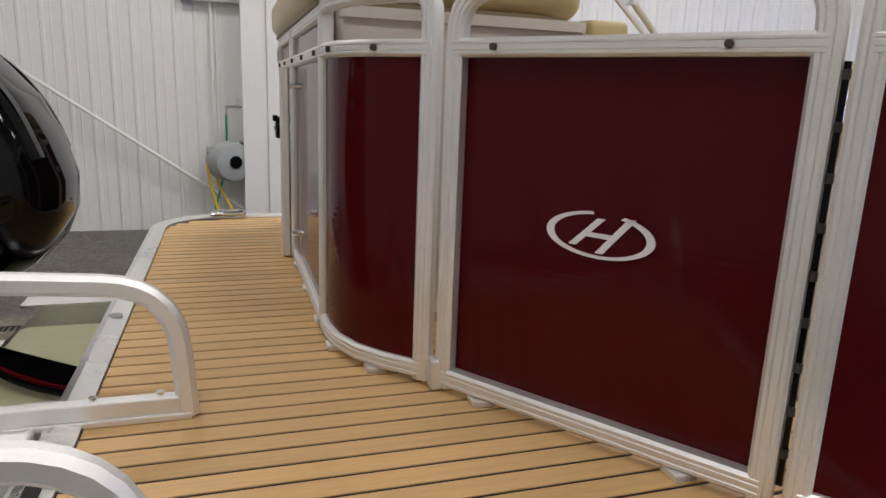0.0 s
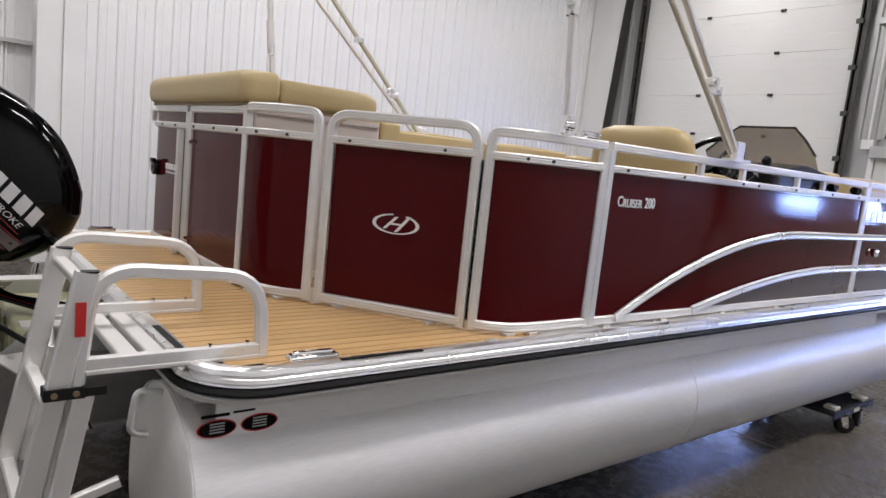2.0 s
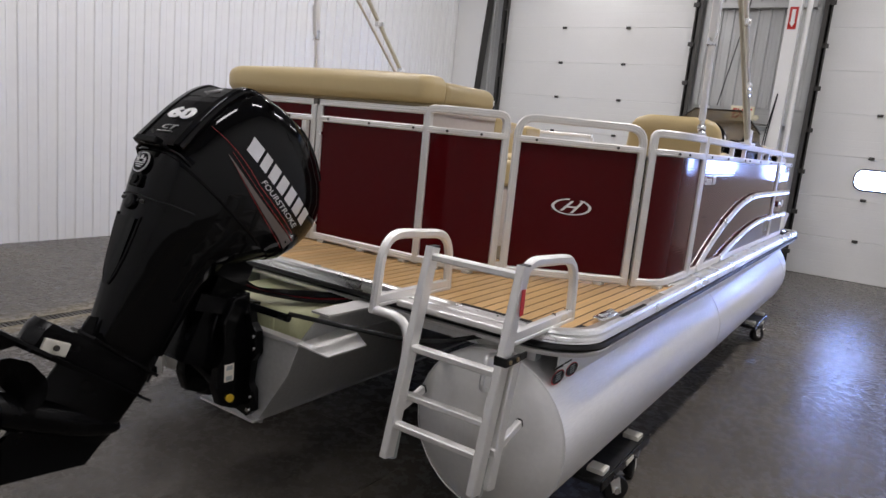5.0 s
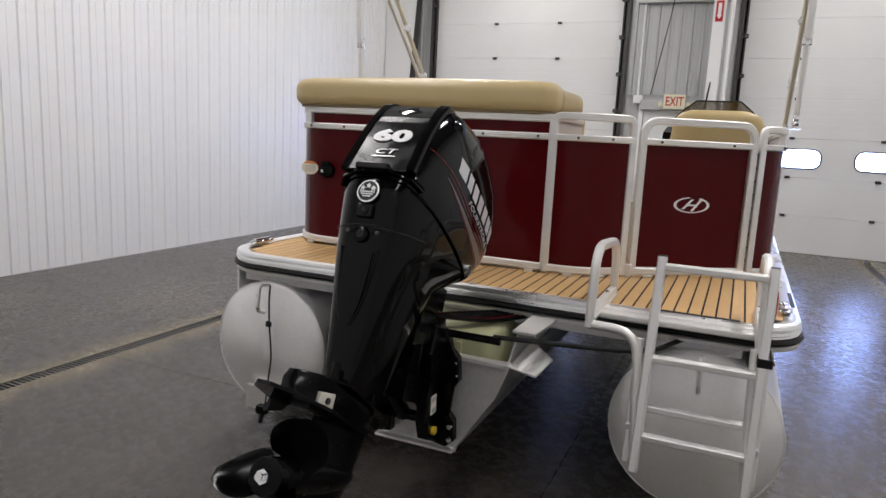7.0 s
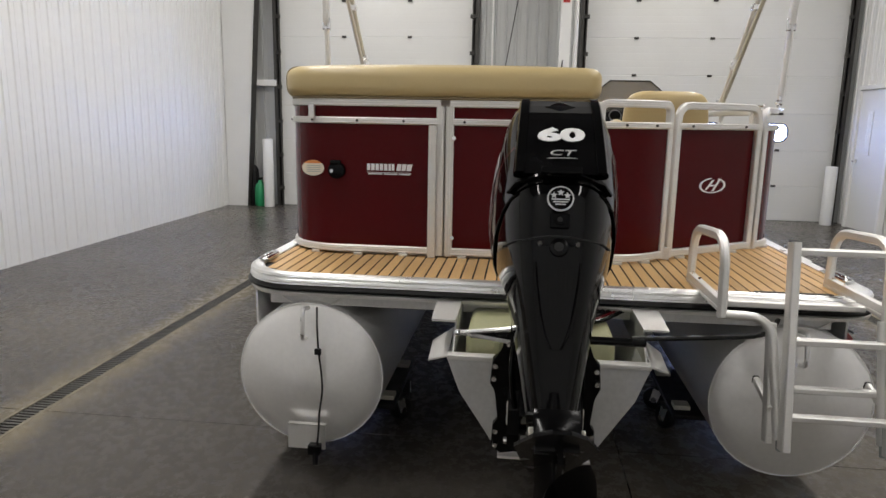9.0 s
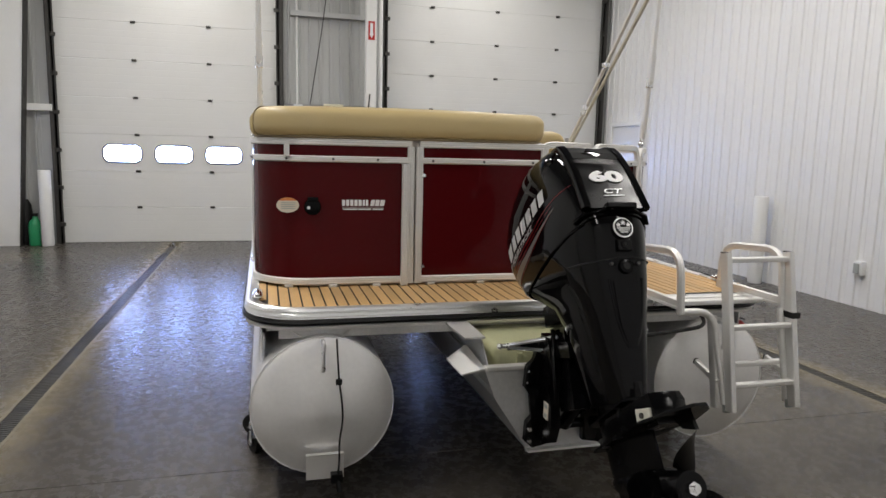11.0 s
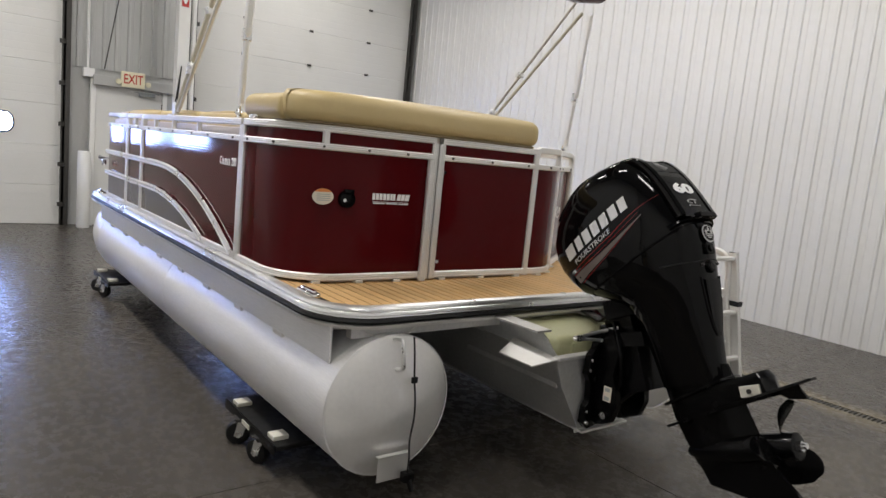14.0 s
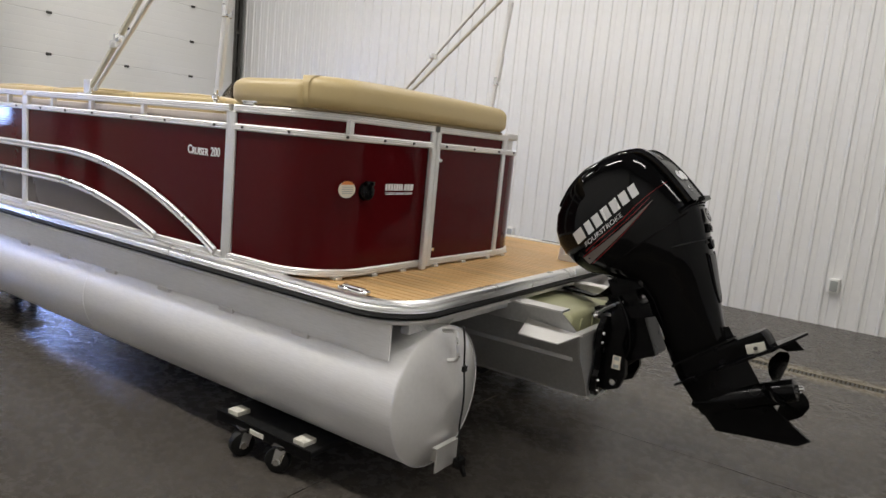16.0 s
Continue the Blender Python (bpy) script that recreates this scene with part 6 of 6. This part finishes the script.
for x, y in ((0.72, 1.2), (1.16, -1.2)):
    cl = thing("rail_cleat", (x, y, RT + 0.016), "small chrome cleat fixed on the fence's top rail", "cleat", "rail cleats")
    part("cleat_base", box(x - 0.035, x + 0.035, y - 0.014, y + 0.014, RT + 0.015, RT + 0.03, 0.007), "chrome", cl, smooth=True)
    part("cleat_horn", box(x - 0.05, x + 0.05, y - 0.008, y + 0.008, RT + 0.026, RT + 0.04, 0.006), "chrome", cl, smooth=True)
nav = thing("bow_light", (4.1, 1.2, 1.16), "small chrome navigation light on the bow fence", "light")
part("light_body", cyl((3.95, FY + 0.016, 1.165), (3.95, FY + 0.05, 1.165), 0.025, n=18, bevel=0.006), "chrome", nav, smooth=True)
copy_thing(nav, pose(4.1, -1.25, 1.16))

# ---- dollies ----
def dolly(x, y, s):
    d = thing("boat_dolly", (x, y, 0), "black wheeled dolly with flat chock plates under a pontoon", "dolly", "dollies under the boat")
    y0, y1 = (y - 0.29, y + 0.29)
    part("platform", box(x - 0.31, x + 0.31, y0, y1, 0.136, 0.16, 0.006), "black", d, "black platform board")
    part("platform_lip", box(x - 0.31, x + 0.31, y + s * 0.29 - 0.004, y + s * 0.29 + 0.004, 0.118, 0.166, 0.002), "satin_black", d)
    part("maker_plate", box(x - 0.02, x + 0.07, y + s * 0.296 - 0.002, y + s * 0.296 + 0.002, 0.126, 0.148), "block", d, "small white maker's plate")
    for q in (-0.22, 0.22):
        for g in (1, -1):
            part("chock", box(x + q - 0.035, x + q + 0.035, y + min(g * 0.2, g * 0.275), y + max(g * 0.2, g * 0.275), 0.16, 0.182, 0.003), "block", d, "pale block under the pontoon")
    k = 0
    for q in (-0.13, 0.13):
        for g in (1, -1):
            k += 1
            cx, cy = x + q * 0.95, y + g * 0.27
            tw = radians((25, -40, 70, 10)[k - 1])
            m = Matrix.Translation((cx, cy, 0)) @ Matrix.Rotation(tw, 4, "Z")
            w = part("caster", moved(join(box(-0.04, 0.04, -0.035, 0.035, 0.128, 0.135, 0.002), cyl((0, 0, 0.112), (0, 0, 0.13), 0.03, n=14)), m), "dark_steel", d, "steel swivel caster")
            for e in (-0.026, 0.026):
                part("fork", moved(loft([[(-0.024, e - 0.002, 0.116), (0.024, e - 0.002, 0.116), (0.024, e + 0.002, 0.116), (-0.024, e + 0.002, 0.116)], [(0.0, e - 0.002, 0.045), (0.04, e - 0.002, 0.045), (0.04, e + 0.002, 0.045), (0.0, e + 0.002, 0.045)]]), m), "alu_bright", w)
            part("wheel", moved(cyl((0.02, -0.022, 0.058), (0.02, 0.022, 0.058), 0.058, n=24, bevel=0.008), m), "black", w, "black rubber wheel", smooth=True)
            part("hub", moved(cyl((0.02, -0.031, 0.054), (0.02, 0.031, 0.054), 0.016, n=12), m), "chrome", w, smooth=True)
    return d


for x, y, s in ((0.5, 0.935, 1), (0.6, -0.955, -1), (4.0, 0.93, 1), (4.03, -0.95, -1)):
    dolly(x, y, s)

# ---- hall fittings ----
def service_door(m, name, label, window=False):
    d = thing(name, m.translation, label, "door", "", "structure")
    P = lambda b: moved(b, m)
    part("leaf", P(box(-0.45, 0.45, -0.02, 0.02, 0.008, 2.03, 0.003)), "door", d)
    for x0, x1, z0, z1 in ((-0.52, -0.455, 0, 2.1), (0.455, 0.52, 0, 2.1), (-0.455, 0.455, 2.036, 2.1)):
        part("frame", P(box(x0, x1, -0.05, 0.03, z0, z1, 0.004)), "white_paint", d)
    h = part("handle", P(join(cyl((-0.37, -0.02, 1.0), (-0.37, -0.07, 1.0), 0.012, n=12), box(-0.385, -0.26, -0.08, -0.062, 0.988, 1.012, 0.006), cyl((-0.37, -0.02, 1.0), (-0.37, -0.03, 1.0), 0.03, n=18))), "chrome", d, "steel lever handle", smooth=True)
    for z in (0.25, 1.0, 1.8):
        part("hinge", P(cyl((0.452, -0.03, z - 0.05), (0.452, -0.03, z + 0.05), 0.009, n=10)), "dark_steel", d)
    if window:
        part("window_frame", P(join(box(-0.19, -0.03, -0.03, -0.02, 1.1, 1.72, 0.003))), "white_paint", d)
        part("pane", P(box(-0.165, -0.055, -0.034, -0.028, 1.125, 1.695)), "pane", d)
    return d


mid = service_door(Matrix(((0, 1, 0, ROOM_E - 0.035), (-1, 0, 0, 0.06), (0, 0, 1, 0), (0, 0, 0, 1))), "service_door_1", "closed pale grey steel service door under the exit sign")
service_door(Matrix(((-1, 0, 0, 7.62), (0, -1, 0, ROOM_S + 0.05), (0, 0, 1, 0), (0, 0, 0, 1))), "service_door_2", "closed white service door with a narrow window", True)
closer = thing("door_closer", (ROOM_E - 0.1, -0.15, 1.96), "grey hydraulic closer at the top of the service door", "door closer")
part("closer_body", box(ROOM_E - 0.13, ROOM_E - 0.07, -0.28, -0.06, 1.93, 1.985, 0.008), "reel", closer)
part("closer_arm", box(ROOM_E - 0.16, ROOM_E - 0.15, -0.33, 0.02, 1.975, 1.99), "reel", closer)
structure("lintel", box(ROOM_E - 0.16, ROOM_E + 0.0, -0.55, 0.56, 2.02, 2.16, 0.006), "wall_grey", "grey steel lintel over the service door", "lintel")
structure("girt_upper", box(ROOM_E - 0.12, ROOM_E - 0.001, -0.66, 0.72, 3.62, 3.7, 0.004), "wall_grey", "grey horizontal girt above the service door", "girt")
ex = thing("exit_sign", (ROOM_E - 0.18, 0.03, 2.2), "cream exit sign with red letters and two lamp heads", "exit sign")
part("housing", box(ROOM_E - 0.205, ROOM_E - 0.161, -0.11, 0.21, 2.035, 2.255, 0.008), "exit_face", ex)
part("exit_letters", text_mesh("EXIT", 0.19, pose(ROOM_E - 0.207, 0.05, 2.145, 90, 0, -90), bold=0.002, width=0.68), "ext_red", ex, "red letters")
for y in (-0.15, 0.25):
    part("lamp_head", cyl((ROOM_E - 0.17, y, 2.11), (ROOM_E - 0.24, y, 2.10), 0.03, 0.04, n=16, bevel=0.004), "exit_face", ex, smooth=True)
structure("steel_column", box(7.78, 7.95, -0.56, -0.40, 0, ROOM_H, 0.004), "white_paint", "white painted steel column between the doors", "column")
structure("column_pipe", cyl((7.88, -0.64, 0), (7.88, -0.64, ROOM_H), 0.035, n=16), "white_paint", "white pipe beside the column", "pipe", smooth=True)
sg = thing("extinguisher_sign", (7.776, -0.48, 3.36), "small red sign with a white arrow on the column", "sign")
part("plate", box(7.773, 7.779, -0.53, -0.43, 3.22, 3.5), "ext_red", sg)
part("arrow", moved(prism([(-0.022, 0.11), (0.022, 0.11), (0.022, -0.05), (0.036, -0.05), (0, -0.11), (-0.036, -0.05), (-0.022, -0.05)], 0, 0.002), pose(7.773, -0.48, 3.36, 90, 0, -90)), "white_mark", sg)
EX, EY = 7.782, -0.65
fe = thing("fire_extinguisher", (EX, EY, 0.85), "red fire extinguisher hung on the pipe beside the column", "fire extinguisher")
part("cylinder", cyl((EX, EY, 0.82), (EX, EY, 1.14), 0.055, n=22, bevel=0.02), "ext_red", fe, smooth=True)
part("valve", join(cyl((EX, EY, 1.14), (EX, EY, 1.2), 0.02, n=12), box(EX - 0.06, EX + 0.05, EY - 0.015, EY + 0.015, 1.19, 1.22, 0.005)), "satin_black", fe)
part("band_label", cyl((EX, EY, 0.93), (EX, EY, 1.04), 0.056, n=22), "label", fe, smooth=True)
part("discharge_hose", sweep(fillet([(EX - 0.02, EY, 1.17), (EX - 0.06, EY - 0.07, 1.15), (EX - 0.03, EY - 0.075, 0.9)], 0.05), circle(0.01, 7), side=(1, 0, 0)), "black", fe, smooth=True)
part("wall_bracket", box(EX + 0.05, 7.85, EY - 0.02, EY + 0.02, 0.95, 1.0), "dark_steel", fe)
wp = thing("wrapped_pipe", (7.8, -0.66, 0.0), "thick white wrapped pipe standing beside the column", "pipe")
part("pipe_wrap", sweep(fillet([(7.8, -0.66, 0.0), (7.8, -0.66, 0.35), (7.84, -0.76, 0.62), (7.88, -0.79, 0.86)], 0.15), circle(0.055, 14), side=(1, 0, 0)), "white_paint", wp, smooth=True)
cb = thing("junction_box", (7.76, -0.44, 1.28), "dark junction box with hanging cables", "electrical box")
part("box_body", box(7.74, 7.779, -0.47, -0.4, 1.2, 1.34, 0.005), "dark_steel", cb)
for k, dy in enumerate((0.0, 0.03)):
    part("cable", sweep(fillet([(7.76, -0.44 + dy, 1.3), (7.76, -0.40 + dy, 1.7), (7.77, -0.46, 2.4)], 0.2), circle(0.008, 6), side=(1, 0, 0)), "black", cb, smooth=True)
part("cable", sweep(fillet([(7.76, -0.43, 1.22), (7.74, -0.36, 0.8), (7.74, -0.28, 0.5), (7.74, -0.25, 0.7)], 0.1), circle(0.008, 6), side=(1, 0, 0)), "black", cb, smooth=True)
pc = thing("pull_chain", (ROOM_E - 0.1, 0.4, 2.3), "dark cord hanging slack across the liner", "cord")
part("cord", sweep(fillet([(ROOM_E - 0.13, 0.05, 4.9), (ROOM_E - 0.13, 0.2, 3.6), (ROOM_E - 0.13, 0.42, 2.25)], 0.4), circle(0.009, 6), side=(1, 0, 0)), "dark_steel", pc, smooth=True)
structure("conduit", cyl((ROOM_E - 0.06, 0.62, 2.2), (ROOM_E - 0.06, 0.62, ROOM_H), 0.018, n=10), "white_paint", "white conduit on the liner", "conduit", smooth=True)
ob_ = thing("outlet_box", (ROOM_E - 0.08, 0.56, 2.2), "white electrical outlet box beside the lintel", "electrical box")
part("outlet_body", box(ROOM_E - 0.12, ROOM_E - 0.02, 0.54, 0.68, 2.12, 2.24, 0.006), "white_paint", ob_)
for x, y, h in ((8.2, 0.68, 1.08), (8.2, 4.3, 1.13), (8.2, -4.62, 0.9)):
    bo = thing("bollard", (x, y, 0), "white painted steel bollard guarding the overhead door", "bollard", "bollards")
    part("bollard_post", cyl((x, y, 0), (x, y, h), 0.085, n=24, bevel=0.012), "white_paint", bo, smooth=True)
# corner column: a tapered steel frame leg with a lath across
structure("corner_column", loft([[(8.22, ROOM_N - 0.02, z), (8.22, ROOM_N - w, z), (8.4, ROOM_N - w, z), (8.4, ROOM_N - 0.02, z)] for z, w in ((0, 0.36), (ROOM_H, 0.72))]), "white_paint", "white tapered steel frame leg in the corner", "column")
structure("corner_flange", loft([[(8.2, ROOM_N - w + 0.002, z), (8.2, ROOM_N - w - 0.014, z), (8.38, ROOM_N - w - 0.014, z), (8.38, ROOM_N - w + 0.002, z)] for z, w in ((0, 0.36), (ROOM_H, 0.72))]), "dark_steel", "dark steel inner flange of the corner leg", "column")
structure("corner_girt", box(8.4, ROOM_E - 0.001, 4.2, 4.62, 2.0, 2.1, 0.004), "white_paint", "white girt between the corner leg and the door", "girt")
bn = thing("green_bottle", (8.28, 4.48, 0), "green plastic bottle standing on the floor in the corner", "bottle")
part("bottle_body", loft([[(8.28 + r * math.cos(a), 4.48 + r * math.sin(a), z) for a in [2 * math.pi * k / 18 for k in range(18)]] for z, r in ((0, 0.085), (0.02, 0.095), (0.3, 0.095), (0.36, 0.08), (0.4, 0.04), (0.44, 0.035))]), "green_plastic", bn, smooth=True)
part("bottle_cap", cyl((8.28, 4.48, 0.44), (8.28, 4.48, 0.48), 0.04, n=16), "black", bn, smooth=True)
bg = thing("dark_bag", (8.4, 4.62, 0), "dark broom head and bag leaning in the corner", "bag")
part("bag_body", loft([[(8.4 + r * math.cos(a), 4.62 + r * 0.8 * math.sin(a), z) for a in [2 * math.pi * k / 14 for k in range(14)]] for z, r in ((0, 0.11), (0.1, 0.13), (0.4, 0.1), (0.6, 0.08), (0.68, 0.03))]), "black", bg, smooth=True)
for x, z in ((-1.19, 0.44), (2.68, 0.42)):
    o = thing("wall_outlet", (x, ROOM_S + 0.04, z), "grey electrical outlet box on the ribbed wall", "outlet", "wall outlets")
    part("outlet_case", box(x - 0.05, x + 0.05, ROOM_S + 0.0, ROOM_S + 0.07, z - 0.075, z + 0.075, 0.008), "white_paint", o)
    part("outlet_cover", box(x - 0.035, x + 0.035, ROOM_S + 0.07, ROOM_S + 0.085, z - 0.055, z + 0.055, 0.008), "reel", o)
wpost = thing("wall_guard", (4.15, ROOM_S + 0.14, 0), "white bollard close to the ribbed wall", "bollard", "bollards")
part("bollard_post", cyl((4.07, ROOM_S + 0.16, 0), (4.07, ROOM_S + 0.16, 1.08), 0.085, n=24, bevel=0.012), "white_paint", wpost, smooth=True)

# bay: brace, pipe, tap, hose reel
structure("brace_rod", cyl((-2.6, BAY_N - 0.13, 2.12), (0.19, BAY_N - 0.13, 0.21), 0.017, n=10), "white_paint", "white diagonal brace rod before the bay wall", "brace", smooth=True)
structure("bay_girt", box(-0.32, 0.198, BAY_N - 0.1, BAY_N - 0.018, 2.16, 2.2), "wall_grey", "grey girt across the bay wall", "girt")
structure("bay_pipe", cyl((-0.06, BAY_N - 0.045, 0.98), (-0.06, BAY_N - 0.045, 3.2), 0.014, n=10), "white_paint", "white pipe on the bay wall", "pipe", smooth=True)
tap = thing("water_tap", (0.28, 5.15, 1.25), "chrome water tap on the column with a green hose", "tap")
part("tap_body", join(cyl((0.4, 5.15, 1.26), (0.2, 5.15, 1.26), 0.014, n=12), cyl((0.2, 5.15, 1.27), (0.2, 5.15, 1.19), 0.014, n=12), cyl((0.3, 5.15, 1.26), (0.3, 5.15, 1.33), 0.008, n=8), cyl((0.3, 5.15, 1.33), (0.3, 5.15, 1.34), 0.03, n=14)), "chrome", tap, smooth=True)
part("tap_hose", sweep(fillet([(0.2, 5.15, 1.19), (0.2, 5.15, 0.9), (0.16, 5.13, 0.6), (0.05, 5.1, 0.2), (0.0, 5.05, 0.02)], 0.15), circle(0.011, 8), side=(0, 1, 0)), "hose_green", tap, "green garden hose", smooth=True)
reel = thing("hose_reel", (0.24, 5.12, 0.73), "grey enclosed hose reel with a yellow hose on the column", "hose reel")
part("reel_case", cyl((0.14, 5.22, 0.74), (0.26, 4.99, 0.74), 0.19, n=36, bevel=0.04), "reel", reel, smooth=True)
part("reel_hub", cyl((0.262, 4.99, 0.74), (0.268, 4.975, 0.74), 0.06, n=20), "satin_black", reel, smooth=True)
part("reel_mount", box(0.3, 0.4, 5.05, 5.25, 0.68, 0.92, 0.008), "dark_steel", reel)
part("reel_mouth", box(0.0, 0.1, 5.06, 5.16, 0.80, 0.88, 0.015), "reel", reel, smooth=True)
part("reel_hose", sweep(fillet([(0.03, 5.1, 0.83), (0.0, 5.08, 0.7), (0.05, 5.08, 0.4), (0.1, 5.06, 0.24)], 0.12), circle(0.014, 8), side=(0, 1, 0)), "hose_yellow", reel, "yellow hose", smooth=True)
part("reel_hose", sweep(fillet([(0.05, 5.12, 0.8), (0.08, 5.12, 0.55), (0.2, 5.1, 0.3), (0.3, 5.06, 0.12)], 0.12), circle(0.012, 8), side=(0, 1, 0)), "hose_yellow", reel, smooth=True)
part("nozzle", cyl((0.1, 5.06, 0.25), (0.11, 5.055, 0.15), 0.018, n=12), "satin_black", reel, smooth=True)

tap.location.x -= 0.15
tap.location.z -= 0.05
reel.location.x -= 0.14
reel.location.z -= 0.04

# light fittings on the ceiling
for lx, ly, lw in LAMPS:
    f = thing("high_bay_fitting", (lx, ly, ROOM_H), "white steel high-bay light fitting on the ceiling", "light fitting", "high-bay lights")
    part("fitting_tray", box(lx - 0.66, lx + 0.66, ly - 0.2, ly + 0.2, ROOM_H - 0.1, ROOM_H, 0.01), "white_paint", f)

# daylight beyond the door windows
bd, _, _, bp_ = nodes_of("bright_daylight")
bp_.inputs["Base Color"].default_value = (0.8, 0.85, 0.9, 1)
bp_.inputs["Emission Color"].default_value = (0.32, 0.46, 1.0, 1)
bp_.inputs["Emission Strength"].default_value = 26.0
for y0, y1 in DOORS:
    structure("backdrop", box(ROOM_E + 0.7, ROOM_E + 0.72, y0 - 0.3, y1 + 0.3, 0.9, 2.0), bd, "bright overcast daylight outside the door windows", "backdrop")

# ---- many small pieces last ----
drain(*DRAINS[0], (-1.6, 4.0))
drain(*DRAINS[1], (-2.4, 2.4))
